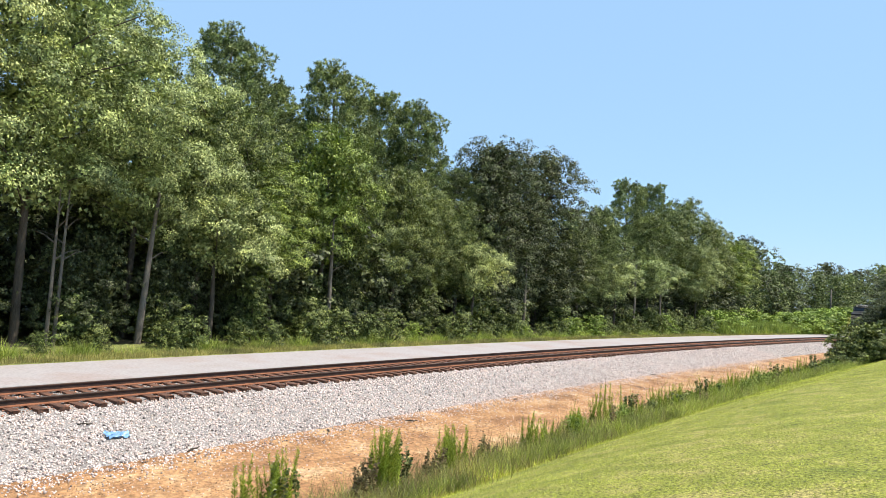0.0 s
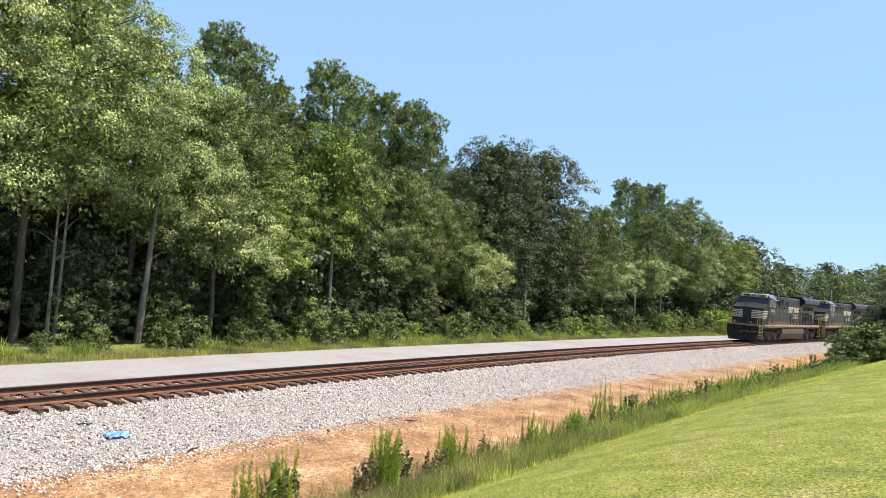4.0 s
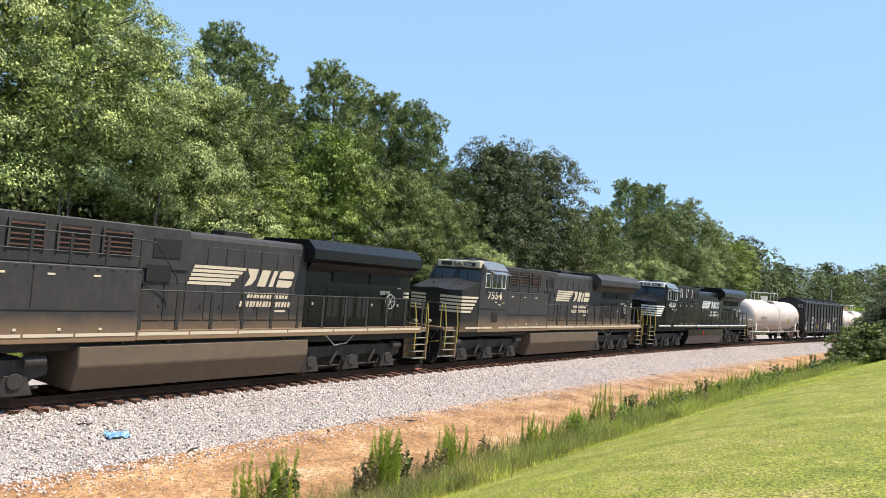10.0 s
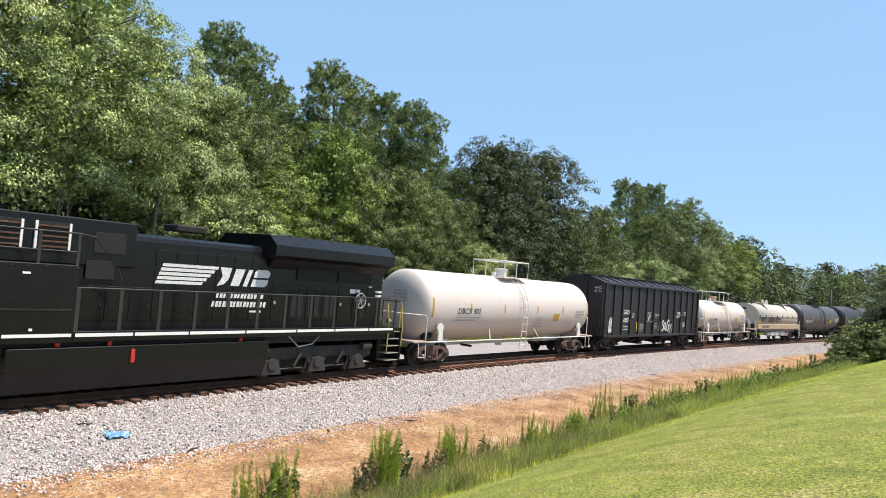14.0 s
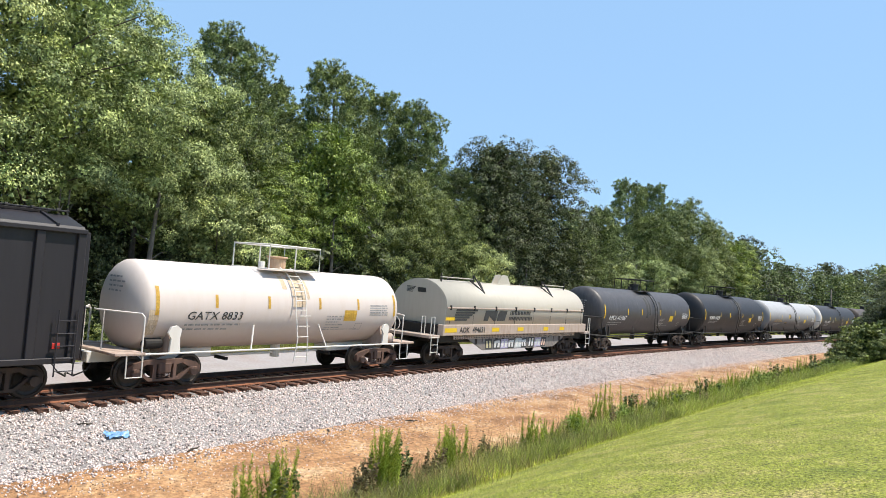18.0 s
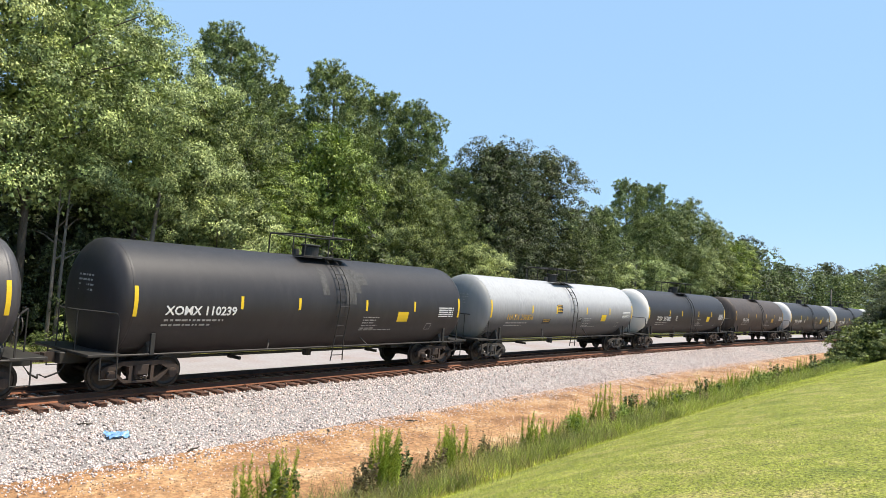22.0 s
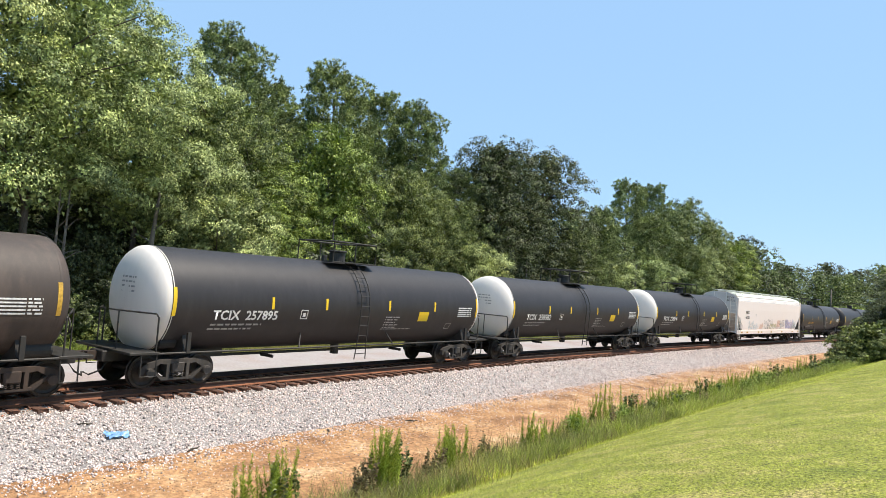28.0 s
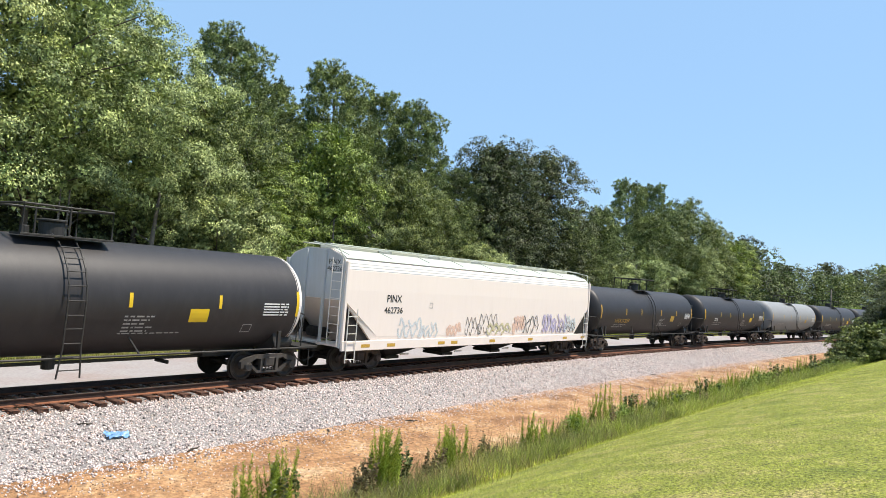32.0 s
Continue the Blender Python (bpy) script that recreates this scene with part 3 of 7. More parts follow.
def blades(name, s, d, z, height, width, material, label, lean=0.35, category="grass"):
    """Single grass blades, each a bent pointed strip."""
    n = len(s)
    p = spots(s, d, z)
    a = rng.uniform(0, 2 * np.pi, n)
    side = np.stack([np.cos(a), np.sin(a), np.zeros(n)], 1) * width[:, None]
    tip = np.stack([rng.normal(0, lean, n), rng.normal(0, lean, n), np.ones(n)], 1) * height[:, None]
    ob = quads_object(name, np.stack([p - side, p + side, p + tip], 1), material)
    return tagged(ob, label, category, kind="stuff")


def bed_z(d):
    return np.interp(d, BD, BZ)


def land_z(d):
    return np.interp(d, [q for q, _ in PROFILE], [w for _, w in PROFILE])


def scatter_ground():
    n = 54000
    s = 2 + 66 * rng.uniform(0, 1, n) ** 1.25
    d = np.where(rng.uniform(0, 1, n) < 0.86, rng.uniform(1.25, 4.25, n), rng.normal(4.3, 0.35, n))
    stones("ballast_stones", s, d, np.where(d < 4.3, bed_z(d), land_z(d)) + rng.uniform(-0.02, 0.025, n), rng.uniform(0.026, 0.052, n), M_STONE, "loose pale grey crushed stones of the ballast")
    n = 9000
    s = rng.uniform(64, 128, n)
    d = rng.uniform(1.3, 4.2, n)
    stones("ballast_stones", s, d, bed_z(d) + 0.01, rng.uniform(0.03, 0.06, n), M_STONE, "loose pale grey crushed stones of the ballast")
    n = 16000
    s = rng.uniform(2, 60, n)
    d = rng.uniform(-2.2, 1.3, n)
    stones("track_stones", s, d, bed_z(d) + rng.uniform(-0.01, 0.03, n), rng.uniform(0.022, 0.042, n), M_RUSTSTONE, "rust-stained crushed stones between the ties")
    n = 6000
    s = rng.uniform(5, 60, n)
    d = 4.3 + np.abs(rng.normal(0, 1.3, n))
    stones("stray_stones", s, d, land_z(d) + 0.005, rng.uniform(0.01, 0.035, n), M_STONE, "stray stones on the sandy soil")
    n = 30000
    s = rng.uniform(4, 60, n)
    d = 4.4 + 4.2 * rng.uniform(0, 1, n) ** 0.8
    patch = np.sin(s * 0.9 + 2 * np.sin(d * 1.3)) * np.sin(d * 2.1 + s * 0.31)
    keep = rng.uniform(0, 1, n) < 0.12 + 0.8 * np.clip(patch, 0, 1)
    s, d = s[keep], d[keep]
    stones("soil_clods", s, d, land_z(d) + 0.004, rng.uniform(0.010, 0.032, len(s)), M_CLOD, "small clods of dry orange soil")
    # lawn
    n = 120000
    s = 4 + 40 * rng.uniform(0, 1, n) ** 1.6
    d = rng.uniform(10.3, 18.3, n)
    blades("lawn_grass", s, d, land_z(d) + 0.02, rng.uniform(0.02, 0.045, n), rng.uniform(0.003, 0.0055, n), L_GRASS, "short mown blades of the lawn", 0.9)
    n = 45000
    s = rng.uniform(28, 80, n)
    d = rng.uniform(10.5, 18, n)
    blades("lawn_grass", s, d, land_z(d) + 0.02, rng.uniform(0.025, 0.045, n), rng.uniform(0.006, 0.010, n), L_GRASS, "short mown blades of the lawn", 0.9)
    # weeds in the ditch
    n = 30000
    s = 6 + 62 * rng.uniform(0, 1, n) ** 1.1
    edge = 10.35 + (s - 13) * 0.022
    d = edge - 0.15 - np.abs(rng.normal(0.1, 0.95, n)) * np.clip(0.5 + (s - 10) / 30, 0.55, 1.5)
    tuft = 0.5 + 0.5 * np.sin(s * 1.9 + np.sin(d * 2.3) * 1.5) * np.sin(s * 0.73 + 1.1)
    keep = rng.uniform(0, 1, n) < 0.25 + 0.75 * tuft
    s, d, tuft = s[keep], d[keep], tuft[keep]
    h = rng.uniform(0.14, 0.42, len(s)) * (0.5 + 1.1 * tuft) * np.clip(0.8 + (s - 12) / 30, 0.8, 1.5)
    blades("ditch_grass", s, d, land_z(d), h, rng.uniform(0.006, 0.014, len(s)), L_WEED, "rough green grass and weeds in the ditch", 0.5)
    n = 30000
    s = 6 + 62 * rng.uniform(0, 1, n) ** 1.2
    d = 10.4 + (s - 13) * 0.022 + rng.normal(-0.1, 0.28, n)
    blades("lawn_fringe", s, d, land_z(d), rng.uniform(0.04, 0.12, n), rng.uniform(0.004, 0.010, n), L_GRASS, "longer yellow-green grass along the lawn's edge", 0.6)
    n = 22000
    s = rng.uniform(9, 64, n)
    d = 9.3 + (s - 13) * 0.015 + rng.normal(0, 0.5, n)
    blades("straw_grass", s, d, land_z(d), rng.uniform(0.2, 0.65, n), rng.uniform(0.004, 0.010, n), L_STRAW, "straw-coloured seeding grass in the ditch", 0.5)
    n = 9000
    s = rng.uniform(8, 60, n)
    d = 9.2 + rng.normal(0, 0.75, n)
    blades("dry_weeds", s, d, land_z(d), rng.uniform(0.15, 0.5, n), rng.uniform(0.004, 0.009, n), L_DRY, "dry brown weed stalks in the ditch", 0.35)
    # seeding grass that stands above the ditch weeds
    n = 16000
    s = 16 + 46 * rng.uniform(0, 1, n) ** 0.9
    d = 9.35 + (s - 13) * 0.018 + rng.normal(0, 0.45, n)
    tuft = 0.5 + 0.5 * np.sin(s * 2.7 + 1.3 * np.sin(s * 0.9))
    blades("tall_grass", s, d, land_z(d), rng.uniform(0.16, 0.42, n) * (0.5 + 0.9 * tuft), rng.uniform(0.005, 0.012, n), L_WEED, "tall light green grass along the ditch", 0.5)
    # verge by the woods
    n = 46000
    s = 2 + 112 * rng.uniform(0, 1, n) ** 1.2
    d = -7.25 - np.abs(rng.normal(0, 0.8, n))
    blades("verge_grass", s, d, land_z(d), rng.uniform(0.08, 0.30, n), rng.uniform(0.010, 0.022, n), L_STRAW, "yellowing grass along the road's edge", 0.4)
    n = 22000
    s = 3 + 95 * rng.uniform(0, 1, n) ** 1.1
    d = -8.1 - np.abs(rng.normal(0, 0.75, n))
    tuft = np.clip(np.sin(s * 1.7 + 2 * np.sin(s * 0.53)), 0, 1)
    blades("verge_weeds", s, d, land_z(d), rng.uniform(0.12, 0.36, n) * (0.6 + 1.7 * tuft), rng.uniform(0.012, 0.026, n), L_WEED, "uneven green weeds where the verge meets the woods", 0.55)
    n = 16000
    s = rng.uniform(88, 132, n)
    d = -7.6 - rng.uniform(0, 1, n) * 4.0
    blades("reeds", s, d, land_z(d), rng.uniform(0.7, 1.9, n), rng.uniform(0.02, 0.04, n), L_WEED, "tall light green reeds beyond the road", 0.15)


def tall_weed(s, d, height, stems, seed, kind="fennel"):
    """A clump of upright weed stems clothed in fine leaves."""
    r = np.random.default_rng(seed)
    label = {"fennel": "clump of tall feathery green weeds in the ditch", "vine": "dark leafy vine climbing a weed clump", "brown": "clump of dead brown weed stalks"}[kind]
    root = tagged(new("weed_clump"), label, "weed", "weeds in the ditch")
    root.location = spot(s, d, ground_z(d))
    mat = {"fennel": L_FENNEL, "vine": L_OAK, "brown": L_DRY}[kind]
    for i in range(stems):
        bx, by = r.normal(0, 0.16, 2)
        h = height * r.uniform(0.7, 1.3)
        tx, ty = bx + r.normal(0, 0.10), by + r.normal(0, 0.10)
        vs, fs = tube([(bx, by, -0.03), ((bx + tx) / 2, (by + ty) / 2, h * 0.5), (tx, ty, h)], [0.010, 0.008, 0.003], 4)
        stem = mesh_object("stem", vs, fs, mat, root)
        n = int((110 if kind == "fennel" else 60) * h / 0.8)
        t = r.uniform(0.08, 1.0, n)
        p = np.stack([bx + (tx - bx) * t, by + (ty - by) * t, h * t], 1)
        g = r.uniform(0, 2 * np.pi, n)
        up = 0.9 if kind == "fennel" else 0.1
        dr = np.stack([np.cos(g), np.sin(g), np.full(n, up)], 1)
        dr /= np.linalg.norm(dr, axis=1)[:, None]
        ln = ((0.05 + 0.10 * (1 - t)) if kind != "vine" else 0.09 + 0.0 * t)[:, None]
        sd = np.cross(dr, r.normal(0, 1, (n, 3)))
        sd /= np.linalg.norm(sd, axis=1)[:, None]
        wd = 0.09 if kind == "fennel" else 0.4
        quads_object("foliage", np.stack([p, p + dr * ln * 0.5 - sd * ln * wd, p + dr * ln, p + dr * ln * 0.5 + sd * ln * wd], 1), mat, root)
    return root


def grow_weeds():
    k = 0
    for s, d, h, n, kind in [(9.5, 8.0, 0.95, 7, "fennel"), (10.1, 8.1, 0.95, 22, "fennel"), (9.85, 8.15, 0.75, 6, "vine"), (12.6, 8.75, 1.1, 40, "fennel"), (13.1, 8.7, 0.85, 9, "vine"), (12.1, 8.8, 0.7, 9, "brown"), (11.7, 8.9, 0.65, 6, "brown"),
                             (15.2, 8.6, 0.85, 18, "fennel"), (15.7, 8.5, 0.9, 14, "fennel"), (14.6, 8.7, 0.55, 7, "brown"), (17.2, 8.6, 0.5, 7, "brown"), (24.8, 8.4, 1.0, 9, "fennel"), (25.9, 8.3, 1.15, 6, "fennel"), (22.4, 8.7, 0.7, 12, "fennel"), (27.8, 8.5, 0.7, 8, "vine"), (30.2, 8.6, 0.75, 10, "fennel"),
                             (20.2, 8.9, 0.55, 8, "fennel"), (33.0, 8.6, 0.8, 10, "fennel"), (36.0, 8.8, 0.8, 10, "vine"), (39.5, 9.0, 0.9, 12, "fennel"), (44.0, 9.0, 1.0, 14, "fennel"), (48.0, 9.2, 1.1, 14, "vine"), (53.0, 9.3, 1.2, 14, "fennel"), (57.0, 9.4, 1.2, 14, "vine"), (6.6, 8.9, 0.45, 7, "vine")]:
        k += 1
        tall_weed(s, d, h, n, k, kind)
    for i in range(34):
        s = 18.5 + 1.25 * i + random.uniform(-0.5, 0.5)
        tall_weed(s, 9.05 + 0.014 * s + random.uniform(-0.45, 0.2), random.uniform(0.5, 0.95), random.choice((5, 7, 9)), 100 + i, random.choice(("fennel", "fennel", "fennel", "brown")))
    for i in range(16):
        s = 22 + 2.8 * i + random.uniform(-0.6, 0.6)
        plant_tree(random.choice(("bush", "bush", "bush2")), s, 9.1 + 0.012 * s + random.uniform(-0.5, 0.35), random.uniform(0.45, 0.75) + s * 0.006, None, "low green weed bush in the ditch")


def litter():
    bm = bmesh.new()
    bmesh.ops.create_grid(bm, x_segments=14, y_segments=9, size=0.5)
    for v in bm.verts:
        q = Vector((v.co.x * 7, v.co.y * 7, 0))
        v.co = Vector((v.co.x * 0.56 + 0.05 * noise.noise(q + Vector((9, 0, 0))), v.co.y * 0.26 + 0.05 * noise.noise(q + Vector((0, 7, 0))), 0.05 + 0.07 * noise.noise(q * 1.3)))
    M_TARP = surface("blue_plastic", [(0.3, (0.10, 0.24, 0.48)), (0.7, (0.20, 0.40, 0.66))], 6, 0.35, bump=0.2)
    me = bpy.data.meshes.new("plastic_sheet")
    bm.to_mesh(me)
    bm.free()
    me.materials.append(M_TARP)
    me.shade_smooth()
    ob = tagged(new("plastic_sheet", me), "crumpled scrap of blue plastic sheet on the ballast", "litter")
    ob.matrix_basis = Matrix.Translation(spot(9.6, 3.1, -0.60)) @ pose(0, 0, 0, 22, 4, -6)
    M_DEBRIS = surface("dark_debris", [(0.3, (0.03, 0.025, 0.02)), (0.7, (0.09, 0.07, 0.05))], 5, 0.9)
    for s, d, ln, rz in ((11.0, 4.15, 0.55, 20), (9.2, 2.4, 0.34, -25), (15.2, 4.5, 0.3, 50), (18.5, 4.9, 0.4, -40), (25.5, 4.6, 0.5, 10), (41.0, 4.3, 0.6, -20), (21.5, 3.3, 0.2, 30)):
        vs, fs = tube([(-ln / 2, 0, 0), (-ln * 0.1, 0.02, 0.012), (ln * 0.2, -0.01, 0.0), (ln / 2, 0.03, 0.02)], [0.012, 0.026, 0.022, 0.008], 6)
        fs += [tuple(range(6))[::-1], tuple(range(len(vs) - 6, len(vs)))]
        o = mesh_object("wood_fragment", vs, fs, M_DEBRIS)
        tagged(o, "dark broken piece of wood beside the ballast", "debris", "wood fragments")
        z = float(bed_z(d)) if d < 4.3 else ground_z(d)
        o.matrix_basis = Matrix.Translation(spot(s, d, z + 0.03)) @ pose(0, 0, 0, 0, 0, rz)


scatter_ground()
grow_weeds()
litter()


# ---- paints of the train ----
def paint(name, colour, dust=(0.30, 0.25, 0.20), amount=0.25, rough=0.45, streak=(1.2, 1.2, 0.15), scale=1.4, bump=0.05, low=None, spec=0.32):
    """Weathered paint: dust in vertical streaks and blotches over one colour."""
    m, nt, n, l, b = nodes_of(name)
    run = noise_node(nt, scale * 3.0, 5, 0.7, "Object", streak)
    blot = noise_node(nt, scale * 0.6, 4, 0.6)
    fine = noise_node(nt, 35, 3, 0.6)
    f1 = ramp(nt, run, [(0.42, (0, 0, 0)), (0.75, (1, 1, 1))])
    f2 = ramp(nt, blot, [(0.35, (0.25, 0.25, 0.25)), (0.75, (1, 1, 1))])
    both = mixed(nt, 1.0, f1, f2, "MULTIPLY")
    mul = n.new("ShaderNodeMath")
    mul.operation = "MULTIPLY"
    l.new(both, mul.inputs[0])
    mul.inputs[1].default_value = amount
    add = n.new("ShaderNodeMath")
    add.operation = "ADD"
    l.new(mul.outputs[0], add.inputs[0])
    add.inputs[1].default_value = amount * 0.25
    out = mixed(nt, add.outputs[0], colour, dust)
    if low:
        # colour over the lower panels, thrown-up road dust on locomotives: from, to, cover, colour
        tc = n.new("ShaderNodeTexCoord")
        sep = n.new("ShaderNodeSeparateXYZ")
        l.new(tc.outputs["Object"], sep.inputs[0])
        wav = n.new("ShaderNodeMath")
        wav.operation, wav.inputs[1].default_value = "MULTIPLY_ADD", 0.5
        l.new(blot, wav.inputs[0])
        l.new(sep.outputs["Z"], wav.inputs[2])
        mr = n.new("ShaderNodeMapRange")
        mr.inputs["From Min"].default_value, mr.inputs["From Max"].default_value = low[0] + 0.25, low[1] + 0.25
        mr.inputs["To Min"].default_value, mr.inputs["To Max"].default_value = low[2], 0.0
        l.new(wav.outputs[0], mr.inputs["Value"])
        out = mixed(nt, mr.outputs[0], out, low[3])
    l.new(out, b.inputs["Base Color"])
    r = n.new("ShaderNodeMapRange")
    r.inputs["To Min"].default_value, r.inputs["To Max"].default_value = rough - 0.1, rough + 0.2
    l.new(fine, r.inputs["Value"])
    l.new(r.outputs[0], b.inputs["Roughness"])
    b.inputs["Specular IOR Level"].default_value = spec
    bumped(nt, fine, bump, 0.01, b)
    return m


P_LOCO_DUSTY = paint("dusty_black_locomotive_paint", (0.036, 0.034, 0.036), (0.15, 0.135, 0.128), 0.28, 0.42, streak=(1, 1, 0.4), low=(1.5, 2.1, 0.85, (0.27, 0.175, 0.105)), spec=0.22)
# clean black nose; the shade on its front is put into the colour
P_NOSE = paint("shaded_black_nose_paint", (0.015, 0.0145, 0.015), (0.09, 0.08, 0.072), 0.28, 0.4, low=(1.4, 1.9, 0.7, (0.20, 0.135, 0.085)))
P_LOCO = paint("black_locomotive_paint", (0.006, 0.0055, 0.0065), (0.05, 0.045, 0.045), 0.10, 0.24)
P_TAN = paint("dust_caked_black_steel", (0.105, 0.077, 0.056), (0.20, 0.145, 0.10), 0.6, 0.7, streak=(0.5, 0.5, 0.5))
P_GRIME = paint("grimy_black_steel", (0.013, 0.012, 0.012), (0.07, 0.058, 0.048), 0.4, 0.6)
P_CREAM = paint("dirty_cream_stripe", (0.64, 0.55, 0.42), (0.30, 0.22, 0.15), 0.35, 0.6)
P_STRIPE = paint("white_stripe", (0.78, 0.78, 0.76), (0.45, 0.40, 0.34), 0.12, 0.5)
P_TANK = paint("black_tank_paint", (0.016, 0.0145, 0.0165), (0.085, 0.076, 0.078), 0.26, 0.48, streak=(0.8, 0.8, 0.2), spec=0.45)
P_TANK_BROWN = paint("faded_brownish_black_tank_paint", (0.040, 0.034, 0.032), (0.20, 0.14, 0.11), 0.40, 0.55, streak=(0.8, 0.8, 0.2))
P_TANK_GREY = paint("worn_black_tank_paint", (0.036, 0.033, 0.036), (0.17, 0.158, 0.16), 0.45, 0.45, spec=0.5)
# pale grey above, darkening to near black towards the bottom
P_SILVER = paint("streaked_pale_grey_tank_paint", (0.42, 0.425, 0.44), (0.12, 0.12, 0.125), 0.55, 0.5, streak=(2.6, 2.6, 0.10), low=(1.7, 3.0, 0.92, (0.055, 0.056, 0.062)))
P_ASH = paint("ash_grey_tank_paint", (0.26, 0.265, 0.27), (0.10, 0.10, 0.10), 0.4, 0.5)
P_WHITE = paint("white_tank_paint", (0.60, 0.535, 0.505), (0.44, 0.32, 0.22), 0.25, 0.5, low=(1.0, 2.0, 0.5, (0.40, 0.29, 0.23)))
P_HEAD = paint("white_tank_head_paint", (0.74, 0.70, 0.66), (0.38, 0.33, 0.28), 0.2, 0.45)
P_HOPPER = paint("black_hopper_paint", (0.021, 0.019, 0.023), (0.085, 0.08, 0.085), 0.16, 0.42)
P_PINK = paint("pinkish_white_hopper_paint", (0.76, 0.68, 0.63), (0.50, 0.40, 0.33), 0.16, 0.55)
# the ends' blue-grey shade is put into this colour; side creases share it
P_HOPPER_SHADE = paint("shade_blue_grey_hopper_paint", (0.48, 0.51, 0.54), (0.30, 0.24, 0.19), 0.35, 0.6)
P_ROOF = paint("pale_green_grey_roof", (0.50, 0.54, 0.48), (0.34, 0.32, 0.27), 0.4, 0.65)
P_COIL = paint("grey_white_coil_hood_paint", (0.48, 0.445, 0.38), (0.28, 0.225, 0.17), 0.26, 0.5)
P_COILFRAME = paint("dirty_white_sill_paint", (0.50, 0.42, 0.36), (0.22, 0.12, 0.08), 0.75, 0.6)
P_TRUCK = paint("rusty_cast_steel", (0.028, 0.023, 0.021), (0.14, 0.09, 0.065), 0.5, 0.75)
P_TRUCK_PALE = paint("dusty_cast_steel", (0.028, 0.026, 0.025), (0.19, 0.165, 0.145), 0.4, 0.55)
P_WHEEL = surface("steel_wheel", [(0.3, (0.018, 0.015, 0.014)), (0.7, (0.05, 0.04, 0.034))], 4.0, 0.5, 0.4)
P_YELLOW = paint("yellow_paint", (0.70, 0.47, 0.02), (0.35, 0.25, 0.10), 0.15, 0.5)
P_PIPE = paint("black_pipe_paint", (0.022, 0.022, 0.022), (0.12, 0.10, 0.08), 0.3, 0.5)
P_PIPE_WHITE = paint("white_pipe_paint", (0.70, 0.68, 0.64), (0.42, 0.30, 0.20), 0.3, 0.5)
P_MARK = surface("white_stencil", [(0.3, (0.66, 0.66, 0.65)), (0.7, (0.78, 0.78, 0.77))], 6, 0.6, bump=0)
P_MARK_DULL = surface("faded_stencil", [(0.3, (0.30, 0.30, 0.29)), (0.7, (0.45, 0.45, 0.44))], 6, 0.6, bump=0)
P_MARK_BLACK = surface("black_stencil", [(0.3, (0.025, 0.025, 0.025)), (0.7, (0.05, 0.05, 0.05))], 6, 0.6, bump=0)
P_ORANGE = surface("faded_amber_stencil", [(0.3, (0.48, 0.27, 0.03)), (0.7, (0.60, 0.38, 0.06))], 6, 0.6, bump=0)
P_FADED = surface("faded_grey_stencil", [(0.3, (0.26, 0.26, 0.26)), (0.7, (0.42, 0.41, 0.40))], 9, 0.7, bump=0)
P_FRAME_RUST = paint("rust_streaked_white_steel", (0.50, 0.42, 0.36), (0.20, 0.09, 0.055), 0.95, 0.7)
P_TRUCK_RED = paint("red_brown_cast_steel", (0.06, 0.036, 0.030), (0.26, 0.16, 0.12), 0.6, 0.75)
P_MANWAY = paint("rust_orange_steel", (0.42, 0.24, 0.13), (0.60, 0.52, 0.42), 0.6, 0.7)
P_LOCO_TRUCK = paint("grey_dusted_cast_steel", (0.016, 0.015, 0.015), (0.15, 0.132, 0.12), 0.36, 0.6)
P_RAIL_YELLOW = paint("dull_yellow_rail_paint", (0.50, 0.38, 0.07), (0.25, 0.22, 0.16), 0.4, 0.6)
P_STEP = paint("worn_step_edge", (0.30, 0.28, 0.23), (0.10, 0.09, 0.08), 0.5, 0.7)
P_BELLY = paint("grimy_sill_paint", (0.30, 0.27, 0.25), (0.05, 0.04, 0.038), 0.95, 0.6, streak=(2.5, 2.5, 0.3))
P_CHALK = surface("chalky_spill", [(0.3, (0.028, 0.027, 0.028)), (0.7, (0.085, 0.083, 0.082))], 2.5, 0.8, stretch=(2, 2, 0.4), bump=0)
P_STAIN = surface("rust_streak", [(0.3, (0.50, 0.36, 0.24)), (0.7, (0.60, 0.50, 0.38))], 3, 0.8, stretch=(2, 2, 0.3), bump=0)
P_RUST = surface("rust", [(0.3, (0.08, 0.035, 0.025)), (0.7, (0.16, 0.075, 0.05))], 4, 0.9)
P_RED = surface("red_paint", [(0.3, (0.5, 0.02, 0.02)), (0.7, (0.6, 0.04, 0.03))], 6, 0.5, bump=0)
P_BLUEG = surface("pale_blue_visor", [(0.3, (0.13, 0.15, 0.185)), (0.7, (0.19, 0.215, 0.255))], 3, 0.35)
P_SPRAY = [surface(n, [(0.3, c), (0.7, tuple(min(1, q * 1.25) for q in c))], 5, 0.6, bump=0) for n, c in
           (("black_spray", (0.05, 0.05, 0.05)), ("violet_spray", (0.42, 0.38, 0.52)), ("orange_spray", (0.66, 0.46, 0.37)), ("pale_blue_spray", (0.52, 0.55, 0.57)), ("olive_spray", (0.48, 0.44, 0.28)))]


def glass(name, tint):
    m, nt, n, l, b = nodes_of(name)
    b.inputs["Base Color"].default_value = (*tint, 1)
    b.inputs["Roughness"].default_value = 0.04
    b.inputs["IOR"].default_value = 1.5
    return m


P_GLASS = glass("dark_window_glass", (0.012, 0.016, 0.022))
P_LENS = glass("lamp_lens", (0.22, 0.21, 0.19))

# ---- parts of the train ----
SHARED = {}
vehicles = []


